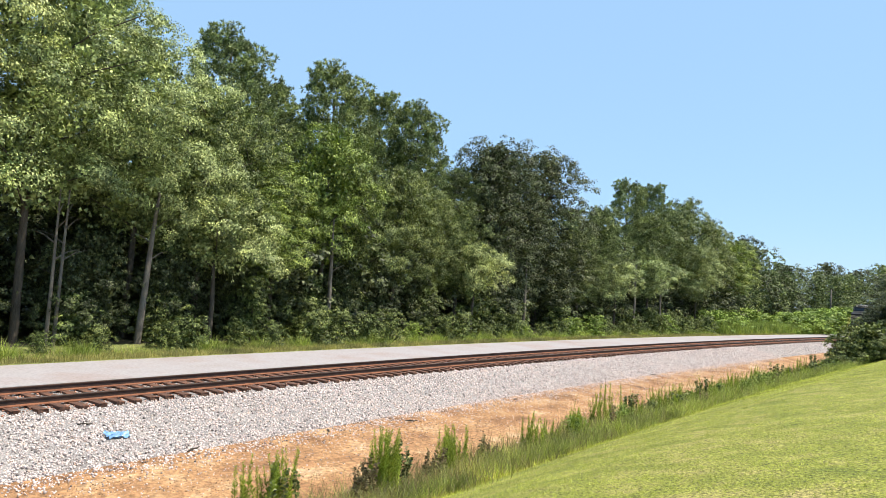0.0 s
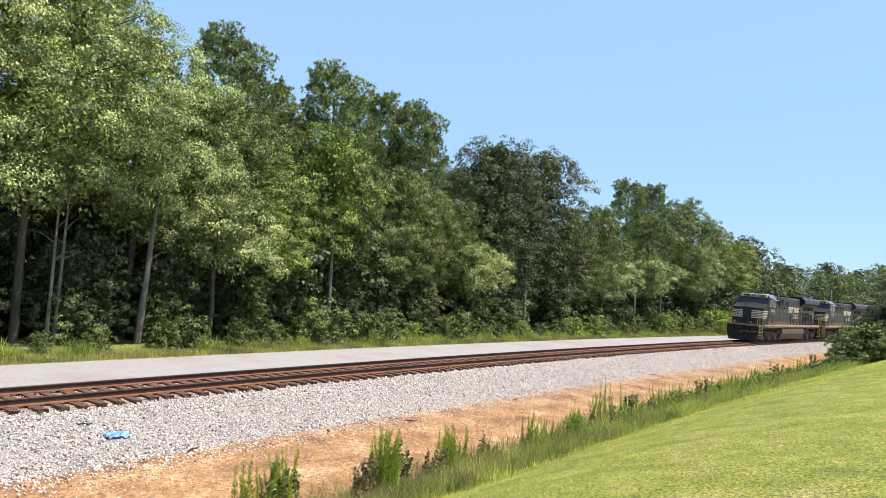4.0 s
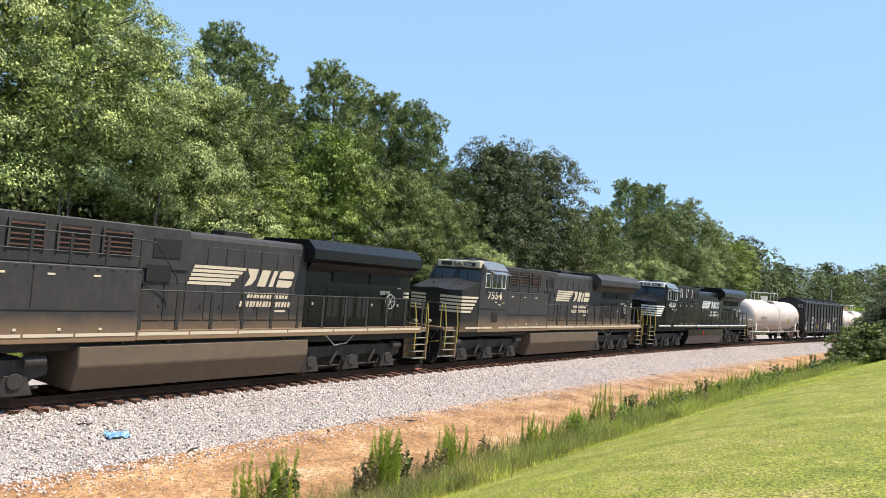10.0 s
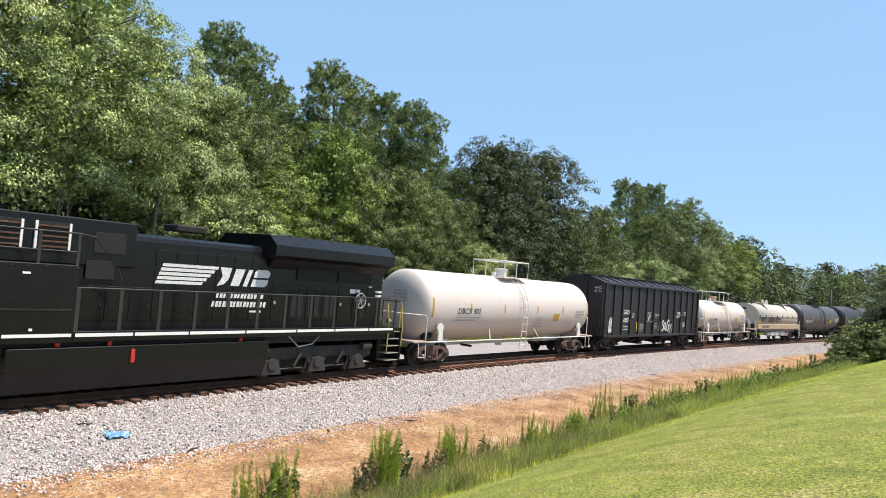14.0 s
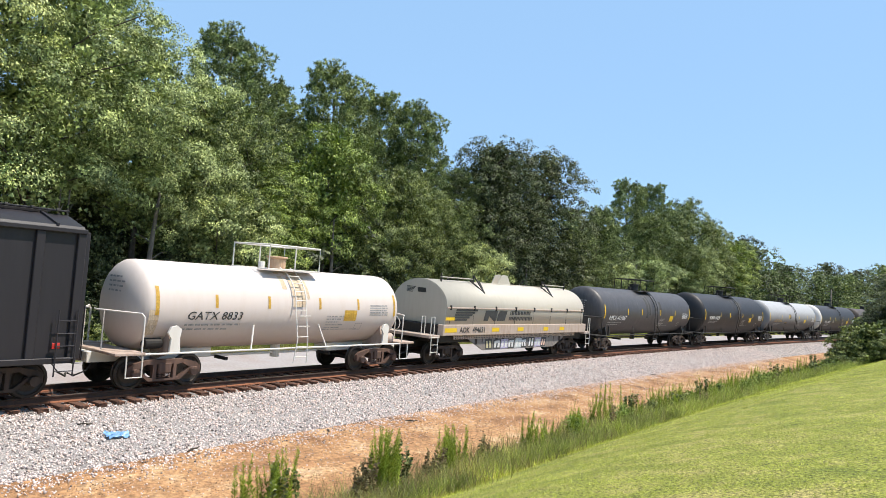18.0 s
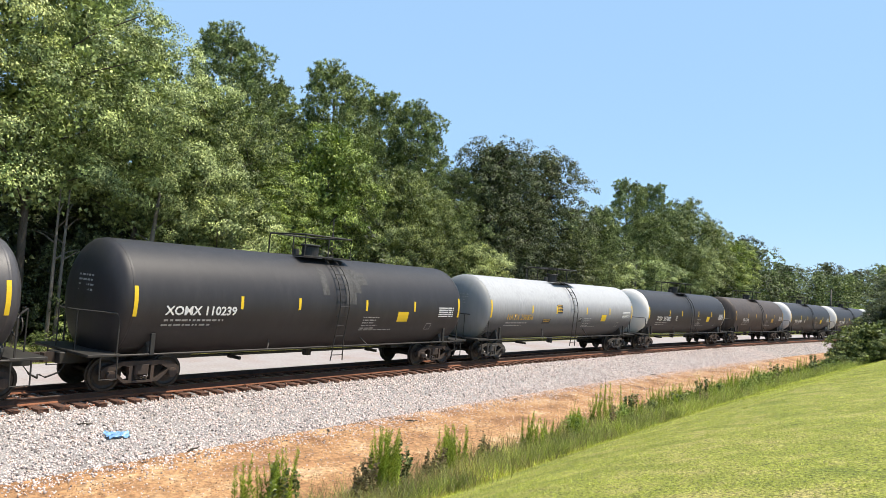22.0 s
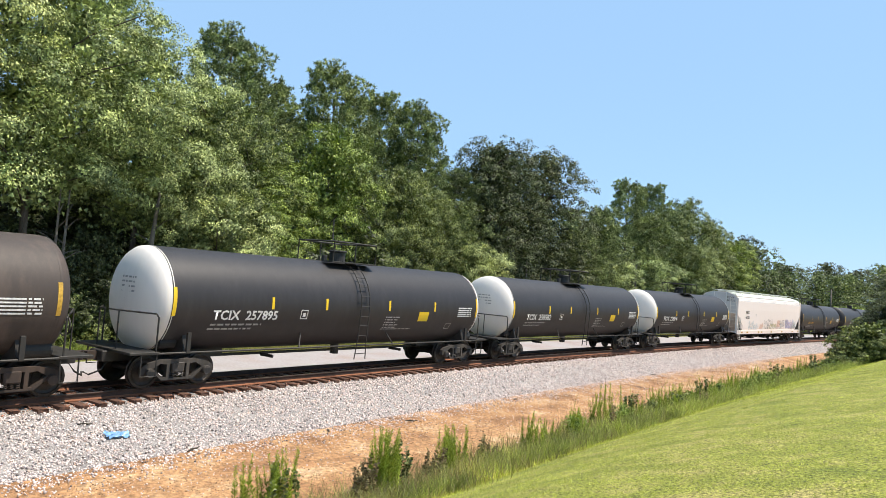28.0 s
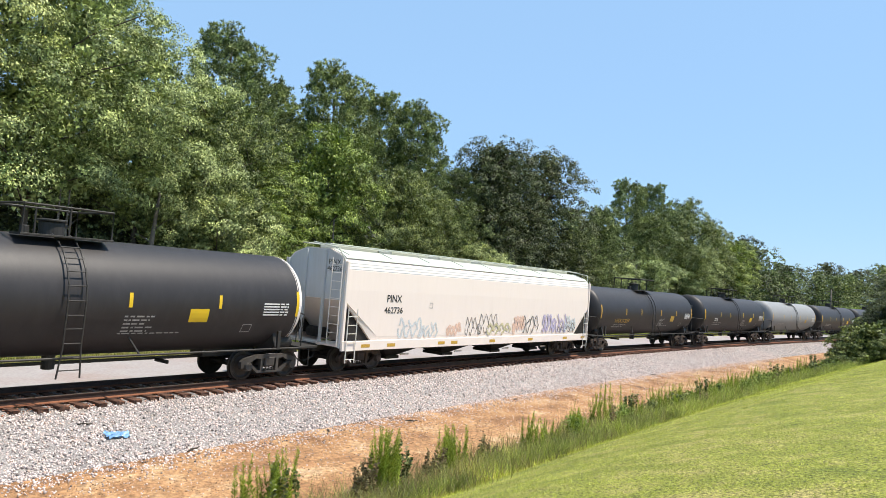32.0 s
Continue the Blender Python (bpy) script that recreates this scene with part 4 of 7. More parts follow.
def part(name, bm, material, parent, label="", smooth=False):
    me = bpy.data.meshes.new(name)
    bm.to_mesh(me)
    bm.free()
    me.materials.append(material)
    if smooth:
        me.shade_smooth()
    ob = new(name, me)
    ob.parent = parent
    if label:
        tagged(ob, label)
    return ob


def box(name, x0, x1, y0, y1, z0, z1, mat, parent, bevel=0.01, label=""):
    return part(name, box_data(x0, x1, y0, y1, z0, z1, bevel), mat, parent, label)


def plate(name, pts, axis, a0, a1, mat, parent, label="", bevel=0.0):
    """A flat outline (u, v) pushed from a0 to a1 along axis: 'y' takes (x, z), 'x' takes (y, z), 'z' takes (x, y)."""
    bm = bmesh.new()

    def at(u, v, a):
        return {"y": (u, a, v), "x": (a, u, v), "z": (u, v, a)}[axis]

    lo = [bm.verts.new(at(u, v, a0)) for u, v in pts]
    hi = [bm.verts.new(at(u, v, a1)) for u, v in pts]
    bm.faces.new(lo[::-1])
    bm.faces.new(hi)
    for i in range(len(pts)):
        j = (i + 1) % len(pts)
        bm.faces.new((lo[i], lo[j], hi[j], hi[i]))
    bmesh.ops.recalc_face_normals(bm, faces=bm.faces[:])
    if bevel:
        bmesh.ops.bevel(bm, geom=bm.edges[:], offset=bevel, segments=1, affect="EDGES")
    return part(name, bm, mat, parent, label)


def pipe(name, path, r, mat, parent, sides=6, label=""):
    vs, fs = tube(path, [r] * len(path), sides)
    fs += [tuple(range(sides))[::-1], tuple(range(len(vs) - sides, len(vs)))]
    ob = mesh_object(name, vs, fs, mat, parent, sides > 8)
    return tagged(ob, label) if label else ob


def drum(name, p0, p1, r, mat, parent, sides=20, label=""):
    """A capped cylinder with a softened rim."""
    a, b = Vector(p0), Vector(p1)
    e = (b - a).normalized() * min(0.02, r * 0.2)
    vs, fs = tube([a, a + e, b - e, b], [r * 0.93, r, r, r * 0.93], sides)
    fs += [tuple(range(sides))[::-1], tuple(range(len(vs) - sides, len(vs)))]
    ob = mesh_object(name, vs, fs, mat, parent)
    return tagged(ob, label) if label else ob


def bars(name, rects, y, mat, parent, label="", wrap=None, slant=0.0):
    """Flat painted bars (x0, x1, z0, z1) on the side plane y, or on a tank wrap=(radius, centre height)."""
    vs, fs = [], []
    for x0, x1, z0, z1 in rects:
        n = max(1, int(abs(z1 - z0) / 0.12)) if wrap else 1
        b = len(vs)
        for i in range(n + 1):
            z = z0 + (z1 - z0) * i / n
            yy = y
            if wrap:
                yy = math.copysign(math.sqrt(max(0.0, (wrap[0] + 0.006) ** 2 - (z - wrap[1]) ** 2)), y)
            sh = slant * (z - z0)
            vs += [(x0 + sh, yy, z), (x1 + sh, yy, z)]
        for i in range(n):
            a = b + 2 * i
            fs.append((a, a + 1, a + 3, a + 2))
    ob = mesh_object(name, vs, fs, mat, parent)
    if len(rects) > 1:
        tagged(ob, kind="stuff")
    return tagged(ob, label) if label else ob


def lettering(words, x, z, height, y, mat, parent, wrap=None, slant=0.0, weight=0.0, wide=1.0, name="lettering", on="side"):
    """Painted characters as a thin mesh, standing on the near side (or an end) of a car."""
    cu = bpy.data.curves.new(name, "FONT")
    cu.body, cu.size, cu.shear, cu.offset, cu.resolution_u = words, height * 1.4, slant, weight, 2
    tmp = bpy.data.objects.new(name, cu)
    scene.collection.objects.link(tmp)
    me = bpy.data.meshes.new_from_object(tmp.evaluated_get(bpy.context.evaluated_depsgraph_get()))
    bpy.data.objects.remove(tmp)
    for v in me.vertices:
        u, w = v.co.x * wide, v.co.y
        if on == "end":
            v.co = (x, y - u, z + w)
        else:
            yy = y
            if wrap:
                yy = -math.sqrt(max(0.0, (wrap[0] + 0.013) ** 2 - (z + w - wrap[1]) ** 2))
            v.co = (x + u, yy, z + w)
    me.materials.clear()
    me.materials.append(mat)
    ob = new(name, me)
    ob.parent = parent
    return ob


def scrawl(name, x, z, w, h, y, mat, parent, seed, thick=0.035, loops=5, wrap=None):
    """A looping spray-can scrawl that spells nothing."""
    r = random.Random(seed)
    vs, fs = [], []
    px = x
    for i in range(loops):
        cw = w / loops
        pts = []
        cx, cz = x + cw * (i + 0.5), z + h * 0.5
        ph = r.uniform(0, 6)
        for k in range(15):
            g = ph + k * 0.42
            pts.append((cx + cw * 0.55 * math.cos(g) * (0.7 + 0.3 * math.sin(2 * g + i)), cz + h * 0.5 * math.sin(g) * (0.6 + 0.4 * math.cos(1.5 * g))))
        for k in range(14):
            (a, b), (c, d) = pts[k], pts[k + 1]
            ln = math.hypot(c - a, d - b) + 1e-6
            nx, nz = -(d - b) / ln * thick / 2, (c - a) / ln * thick / 2
            q = len(vs)
            for u, v in ((a + nx, b + nz), (a - nx, b - nz), (c - nx, d - nz), (c + nx, d + nz)):
                yy = y if not wrap else -math.sqrt(max(0, (wrap[0] + 0.008) ** 2 - (v - wrap[1]) ** 2))
                vs.append((u, yy - 0.0004 * (k % 5), v))
            fs.append((q, q + 1, q + 2, q + 3))
    return mesh_object(name, vs, fs, mat, parent)


def strokes(name, lines, x, z, size, thick, y, mat, parent):
    """Spray-can strokes: each line a list of (u, v) in a unit square."""
    vs, fs = [], []
    for j, line in enumerate(lines):
        for k, ((a, b), (c, d)) in enumerate(zip(line, line[1:])):
            ln = math.hypot(c - a, d - b) + 1e-6
            ex, ez = (c - a) / ln * thick * 0.5 / size, (d - b) / ln * thick * 0.5 / size
            q = len(vs)
            for u, v in ((a - ex - ez, b - ez + ex), (a - ex + ez, b - ez - ex), (c + ex + ez, d + ez - ex), (c + ex - ez, d + ez + ex)):
                vs.append((x + u * size, y - 0.0005 * (k % 3) - 0.0015 * j, z + v * size))
            fs.append((q, q + 1, q + 2, q + 3))
    return mesh_object(name, vs, fs, mat, parent)


S_STROKE = [(0.42, 0.88), (0.22, 1.0), (0.05, 0.85), (0.12, 0.66), (0.32, 0.48), (0.40, 0.26), (0.25, 0.04), (0.02, 0.12)]
P_STROKE = [(0.55, 0.0), (0.62, 0.5), (0.58, 0.95), (0.85, 0.98), (0.96, 0.75), (0.82, 0.52), (0.62, 0.48)]
U_STROKE = [(0.0, 0.8), (0.05, 0.25), (0.2, 0.05), (0.36, 0.25), (0.42, 0.85)]
O_STROKE = [(0.2 + 0.2 * math.cos(k * 0.7), 0.45 + 0.35 * math.sin(k * 0.7)) for k in range(10)]


def moved(line, du, dv=0.0, k=1.0):
    return [(u * k + du, v * k + dv) for u, v in line]


def shared(key, maker, name, parent, m):
    """A piece whose mesh is made once and then shared."""
    if key not in SHARED:
        ob = maker()
        SHARED[key] = ob.data
        bpy.data.objects.remove(ob)
    o = new(name, SHARED[key])
    o.parent = parent
    o.matrix_basis = m
    return o


WHEELS = []


def wheel_mesh(r):
    """Two flanged wheels on their axle, centred on the origin."""
    prof = [(0.0, 0.09), (0.13, 0.09), (0.15, 0.05), (0.30, 0.03), (r - 0.09, 0.05), (r - 0.07, 0.075), (r, 0.07), (r, -0.02), (r + 0.028, -0.035), (r + 0.025, -0.062), (r - 0.06, -0.065), (0.30, -0.02), (0.1, -0.06), (0.085, -0.76)]
    n = 26
    vs, fs = [], []
    for way in (-1, 1):
        o = len(vs)
        for rad, y in prof:
            for k in range(n):
                g = 2 * math.pi * k / n
                vs.append((rad * math.cos(g), way * (0.76 + y), rad * math.sin(g)))
        for i in range(len(prof) - 1):
            for k in range(n):
                a, b = o + i * n + k, o + i * n + (k + 1) % n
                fs.append((a, b, b + n, a + n) if way < 0 else (a, a + n, b + n, b))
    return mesh_object("wheel_set", vs, fs, P_WHEEL)


def freight_frame(mat):
    """A cast side frame: bowed top and bottom members with two windows and a spring nest."""
    bm = bmesh.new()
    outline = [(-1.12, 0.40), (-1.12, 0.60), (-0.98, 0.70), (-0.55, 0.80), (0.55, 0.80), (0.98, 0.70), (1.12, 0.60), (1.12, 0.40), (0.95, 0.40), (0.82, 0.50), (0.48, 0.22), (-0.48, 0.22), (-0.82, 0.50), (-0.95, 0.40)]
    holes = [[(-0.78, 0.56), (-0.45, 0.30), (-0.36, 0.30), (-0.36, 0.66), (-0.55, 0.69)], [(0.78, 0.56), (0.55, 0.69), (0.36, 0.66), (0.36, 0.30), (0.45, 0.30)], [(-0.26, 0.28), (0.26, 0.28), (0.26, 0.68), (-0.26, 0.68)]]
    edges = []
    for loop in [outline] + holes:
        vs = [bm.verts.new((x, 0, z)) for x, z in loop]
        for i in range(len(vs)):
            edges.append(bm.edges.new((vs[i], vs[(i + 1) % len(vs)])))
    bmesh.ops.triangle_fill(bm, edges=edges, use_beauty=True)
    got = bmesh.ops.extrude_face_region(bm, geom=bm.faces[:])
    for v in got["geom"]:
        if isinstance(v, bmesh.types.BMVert):
            v.co.y += 0.13
    bmesh.ops.recalc_face_normals(bm, faces=bm.faces[:])
    return part("side_frame", bm, mat, None)


def freight_truck(parent, x, mat=None, key="dark"):
    mat = mat or P_TRUCK
    t = shared("bolster" + key, lambda: box("truck", -0.2, 0.2, -1.1, 1.1, 0.42, 0.72, mat, None, 0.03), "truck", parent, pose(x, 0, 0))
    for sy, rz in ((-1.08, 0), (1.08, 180)):
        shared("frame" + key, lambda: freight_frame(mat), "side_frame", t, pose(0, sy, 0, 0, 0, rz))
        for sx in (-0.14, 0.0, 0.14):
            shared("spring" + key, lambda: pipe("spring", [(0.055 * math.cos(k * 1.05), 0.055 * math.sin(k * 1.05), 0.29 + k * 0.0078) for k in range(46)], 0.017, mat, None, 4), "spring", t, pose(sx, sy + (0.06 if sy < 0 else -0.06), 0))
        for sx in (-0.89, 0.89):
            shared("bearing" + key, lambda: drum("bearing", (0, -0.09, 0), (0, 0.1, 0), 0.13, mat, None, 14), "bearing", t, pose(sx, sy - (0.02 if sy < 0 else -0.02), 0.455))
    for sx in (-0.89, 0.89):
        w = shared("wheel", lambda: wheel_mesh(0.455), "wheel_set", t, pose(sx, 0, 0.455))
        WHEELS.append((w, sx, 0.455))
    return t


def coupler(parent, x, way, mat=None):
    c = plate("coupler", [(x, -0.08), (x - way * 0.75, -0.08), (x - way * 0.75, 0.08), (x, 0.08), (x + way * 0.12, 0.14), (x + way * 0.16, 0.02), (x + way * 0.06, -0.12)], "z", 0.74, 0.98, mat or P_TRUCK, parent)
    pipe("air_hose", [(x - way * 0.45, -0.3, 0.78), (x - way * 0.25, -0.34, 0.5), (x + way * 0.02, -0.2, 0.36), (x + way * 0.1, -0.05, 0.42)], 0.025, P_PIPE, parent)
    return c


# ---- tank cars ----
def tank_car(a, b, words, shell, ends, rails, marks, label, R=1.5, zc=2.45, mark_h=0.3, words_x=-5.9, words_z=2.0, yellow=P_YELLOW, slant=0.0, truck=None, truck_key="dark", platform=True, style="modern", head_in=1.45, spills=(), stains=(), wide=1.05, panels=(), climb=0.1):
    half = (b - a) / 2
    root = tagged(new("tank_car"), label, "tank car", "cars of the train")
    seam, tip = half - head_in, 0.52
    n = 44
    vs, fs = [], []
    rings = [-seam + 2 * seam * i / 6 for i in range(7)]
    for x in rings:
        vs += [(x, R * math.cos(2 * math.pi * k / n), zc + R * math.sin(2 * math.pi * k / n)) for k in range(n)]
    for i in range(6):
        for k in range(n):
            p, q = i * n + k, i * n + (k + 1) % n
            fs.append((p, q, q + n, p + n))
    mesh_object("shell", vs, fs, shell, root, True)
    for way in (-1, 1):
        vs, fs = [], []
        m = 9
        for i in range(m + 1):
            g = i / m * math.pi / 2
            rad, x = R * math.cos(g) ** 0.9 if i < m else 0.002, way * (seam + tip * math.sin(g) - 0.06 * (i == 0))
            vs += [(x, (rad + 0.003) * math.cos(2 * math.pi * k / n), zc + (rad + 0.003) * math.sin(2 * math.pi * k / n)) for k in range(n)]
        for i in range(m):
            for k in range(n):
                p, q = i * n + k, i * n + (k + 1) % n
                fs.append((p, q, q + n, p + n) if way > 0 else (p, p + n, q + n, q))
        mesh_object("head", vs, fs, ends, root, True)
        # end platform, stub sill, saddle, handrails
        e = way * half
        box("stub_sill", min(e - way * 0.35, e - way * 4.2), max(e - way * 0.35, e - way * 4.2), -0.33, 0.33, 0.70, 1.0, rails, root, 0.02)
        dirty = P_FRAME_RUST if rails is P_PIPE_WHITE else rails
        box("end_platform", min(e - way * 0.5, e - way * 1.35), max(e - way * 0.5, e - way * 1.35), -1.45, 1.45, 1.0, 1.07, dirty, root, 0.01)
        ws = [(-1.30, 1.05), (-1.12, 1.75), (-0.9, zc - math.sqrt(R * R - 0.81)), (0.9, zc - math.sqrt(R * R - 0.81)), (1.12, 1.75), (1.30, 1.05), (0.5, 0.75), (-0.5, 0.75)]
        plate("saddle", ws, "x", e - way * 2.28, e - way * 2.16, dirty, root)
        coupler(root, e - way * 0.12, way)
        freight_truck(root, e - way * 2.2, truck, truck_key)
        for sy in (-1, 1):
            pipe("end_handrail", [(e - way * 1.25, sy * 1.42, 1.05), (e - way * 1.25, sy * 1.42, 2.0), (e - way * 1.18, sy * 1.40, 2.1), (e - way * 0.58, sy * 0.4, 2.12), (e - way * 0.56, sy * 0.1, 2.12)], 0.025, rails, root)
            pipe("rail_brace", [(e - way * 0.62, sy * 0.5, 1.07), (e - way * 0.62, sy * 0.5, 2.1)], 0.02, rails, root)
            pipe("sill_step", [(e - way * 0.85, sy * 1.40, 1.0), (e - way * 0.85, sy * 1.42, 0.42), (e - way * 1.3, sy * 1.42, 0.42), (e - way * 1.3, sy * 1.40, 1.0)], 0.022, rails, root)
            pipe("side_sill_rail", [(e - way * 1.0, sy * 1.42, 1.02), (0, sy * 1.42, 1.02)], 0.03, rails, root)
            c = e - way * 2.22
            if rails is not P_PIPE_WHITE:
                box("bolster_post", c - 0.06, c + 0.06, sy * 1.42 - 0.04, sy * 1.42 + 0.04, 1.0, 1.58, rails, root, 0.006)
            else:
                plate("bolster_post", [(c - 0.17, 1.0), (c - 0.13, 1.42), (c - 0.24, 1.58), (c - 0.16, 1.74), (c + 0.02, 1.78), (c + 0.17, 1.68), (c + 0.13, 1.42), (c + 0.17, 1.0)], "y", sy * 1.36, sy * 1.43, rails, root)
        for sx in ((0.36,) if way < 0 else (0.27,)):
            for sy in (-1, 1):
                x = sx * seam * way
                pipe("bracket", [(x, sy * 1.42, 1.02), (x - way * 0.22, sy * 1.18, zc - math.sqrt(max(0, R * R - 1.18 ** 2)))], 0.028, rails, root)
    # brake gear and bottom fittings
    box("brake_rigging", -half + 3.6, half - 3.6, -0.05, 0.05, 0.66, 0.74, rails, root, 0.01)
    drum("bottom_outlet", (0.35, 0, 0.55), (0.35, 0, 1.0), 0.16, rails, root, 14)
    for x in (-seam * 0.42, seam * 0.45):
        box("brake_lever", x - 0.04, x + 0.04, -0.7, -0.1, 0.62, 0.72, P_GRIME, root, 0.01)
    drum("air_reservoir", (half - 2.15, -0.92, 1.18), (half - 1.35, -0.92, 1.18), 0.2, dirty, root, 16)
    drum("brake_cylinder", (-half + 1.55, -0.95, 1.25), (-half + 2.05, -0.95, 1.25), 0.15, P_GRIME, root, 14)
    ring = [(half - 0.95, -0.75 + 0.27 * math.cos(k * math.pi / 8), 1.75 + 0.27 * math.sin(k * math.pi / 8)) for k in range(17)]
    pipe("hand_brake_wheel", ring, 0.02, rails, root)
    # ladder and top platform
    if platform:
        up = [(-(R + 0.13) * math.cos(g), zc + (R + 0.13) * math.sin(g)) for g in (0.0, 0.25, 0.5, 0.75, 1.0, 1.25)]
        for sx in (-0.22, 0.22):
            x = climb + sx
            pipe("ladder_stile", [(x + sx * 0.3, -1.55, 0.55), (x, -1.60, 1.3)] + [(x, y, z) for y, z in up], 0.022, rails, root)
        for i, (y, z) in enumerate([(-1.56, 0.75), (-1.58, 1.08), (-1.60, 1.4), (-1.62, 1.75), (-1.63, 2.08)] + [(-(R + 0.13) * math.cos(g), zc + (R + 0.13) * math.sin(g)) for g in (0.0, 0.22, 0.44, 0.66, 0.88, 1.1)]):
            pipe("rung", [(climb - 0.24, y, z), (climb + 0.24, y, z)], 0.016, rails, root, 5)
        top = zc + R
        for sy in (-1, 1):
            box("walkway", -1.05, 1.25, min(sy * 0.38, sy * 0.95), max(sy * 0.38, sy * 0.95), top - 0.03, top + 0.02, rails, root, 0.006)
        drum("manway", (0.1, 0, top - 0.08), (0.1, 0, top + 0.36), 0.30, P_MANWAY if stains else rails, root, 22)
        drum("manway_lid", (0.1, 0, top + 0.36), (0.1, 0, top + 0.43), 0.36, P_MANWAY if stains else rails, root, 22)
        drum("valve", (-0.55, 0, top - 0.05), (-0.55, 0, top + 0.22), 0.11, rails, root, 12)
        zt = top + (0.72 if style != "gas" else 0.78)
        for sy in (-1, 1):
            pipe("top_handrail", [(-1.0, sy * 0.92, top), (-1.0, sy * 0.92, zt), (1.2, sy * 0.92, zt), (1.2, sy * 0.92, top)], 0.03, rails, root)
            pipe("rail_post", [(0.1, sy * 0.92, top), (0.1, sy * 0.92, zt)], 0.026, rails, root)
        pipe("cross_rail", [(-1.0, -0.92, zt), (-1.0, 0.92, zt)], 0.03, rails, root)
        pipe("cross_rail", [(1.2, -0.92, zt), (1.2, 0.92, zt)], 0.03, rails, root)
    # markings
    W = (R, zc)
    for x0, x1, z0, z1 in spills:
        bars("spill_streak", [(x0, x1, z0, z1)], -R, P_CHALK, root, "pale chalky spill streak", wrap=(R - 0.003, zc))
    for x0, x1, z0, z1 in stains:
        bars("rust_stain", [(x0, x1, z0, z1)], -R, P_STAIN, root, "orange rust stain", wrap=(R - 0.003, zc))
    if words:
        lettering(words, words_x, words_z, mark_h, -R, marks, root, W, slant, 0.009 if marks is P_MARK else 0.003, wide)
    dull = P_MARK_DULL if marks is not P_MARK_BLACK else P_FADED
    if words.startswith("TCIX "):
        u, v = words_x + 3.35, words_z + 0.02
        bars("stencil", [(u, u + 0.3, v, v + 0.025), (u, u + 0.3, v + 0.28, v + 0.305), (u, u + 0.025, v, v + 0.3), (u + 0.275, u + 0.3, v, v + 0.3), (u + 0.09, u + 0.21, v + 0.08, v + 0.2)], -R, marks, root, wrap=W)
    r = random.Random(int(a))

    def line(x0, x1, z, h):
        """A line of small stencilling: short dashes with uneven gaps."""
        out, x = [], x0
        while x < x1:
            w = r.uniform(0.05, 0.24)
            out.append((x, min(x + w, x1), z, z + h))
            x += w + r.uniform(0.03, 0.07)
        return out

    bars("stencil", line(words_x, words_x + 1.9, words_z - 0.18, 0.055) + line(words_x - 0.05, words_x + 1.5, words_z - 0.31, 0.05), -R, dull, root, wrap=W)
    lines = sum((line(1.45, 2.3 - 0.12 * (i % 3), 2.02 - 0.10 * i, 0.042) for i in range(5)), []) + line(1.4, 3.2, 1.56, 0.03)
    bars("stencil", lines, -R, dull, root, wrap=W)
    grid = sum(([(seam - 1.45, seam - 0.82, 2.42 - 0.085 * i, 2.46 - 0.085 * i)] + line(seam - 0.78, seam - 0.45, 2.42 - 0.085 * i, 0.045) for i in range(5)), [])
    bars("stencil", grid, -R, P_MARK if marks is not P_MARK_BLACK else dull, root, "white consolidated stencil panel", wrap=W)
    bars("stencil", [(seam - 2.1, seam - 1.75, 1.55, 1.57), (seam - 2.1, seam - 1.75, 1.78, 1.80), (seam - 2.1, seam - 2.08, 1.55, 1.80), (seam - 1.77, seam - 1.75, 1.55, 1.80)], -R, dull, root, wrap=W)
    if yellow:
        for x in (-seam + 0.02, seam - 0.12):
            bars("reflector", [(x, x + 0.11, 2.05, 2.85)], -R, yellow, root, "yellow reflective strip", wrap=W)
        for x in (-4.1 if marks is not P_MARK_BLACK else -4.7, -1.75, 1.55, 4.4):
            bars("reflector", [(x * seam / 7.6, x * seam / 7.6 + 0.10, 2.28, 2.66)], -R, yellow, root, "yellow reflective strip", wrap=W)
        bars("placard", [(3.45 * seam / 7.6, 3.45 * seam / 7.6 + 0.62, 1.88, 2.26)], -R, yellow, root, "yellow warning panel", wrap=W)
    # head-end stencils
    for i in range(4):
        zz, y0 = 3.0 - 0.13 * i, 0.25
        while y0 > -0.4:
            w = r.uniform(0.06, 0.2)
            sx = -(seam + 0.505 + 0.003 * i)
            mesh_object("stencil", [(sx, y0, zz), (sx, y0 - w, zz), (sx + 0.004, y0 - w, zz + 0.05), (sx + 0.004, y0, zz + 0.05)], [(0, 1, 2, 3)], P_FADED, root)
            y0 -= w + 0.05
    # inspection panels
    for x0, x1, z0, z1, ink in panels:
        bars("inspection_panel", [(x0, x1, z0, z1)], -R, P_MARK_BLACK, root, "black panel with yellow lines", wrap=(R - 0.002, zc))
        bars("stencil", [(x0 + 0.05, x1 - 0.05 - 0.1 * (k % 2), z1 - 0.07 - 0.075 * k, z1 - 0.03 - 0.075 * k) for k in range(int((z1 - z0) / 0.09))], -R, P_ORANGE if ink else P_FADED, root, wrap=W)
    vehicles.append((root, (a + b) / 2, (b - a) - 4.4))
    return root


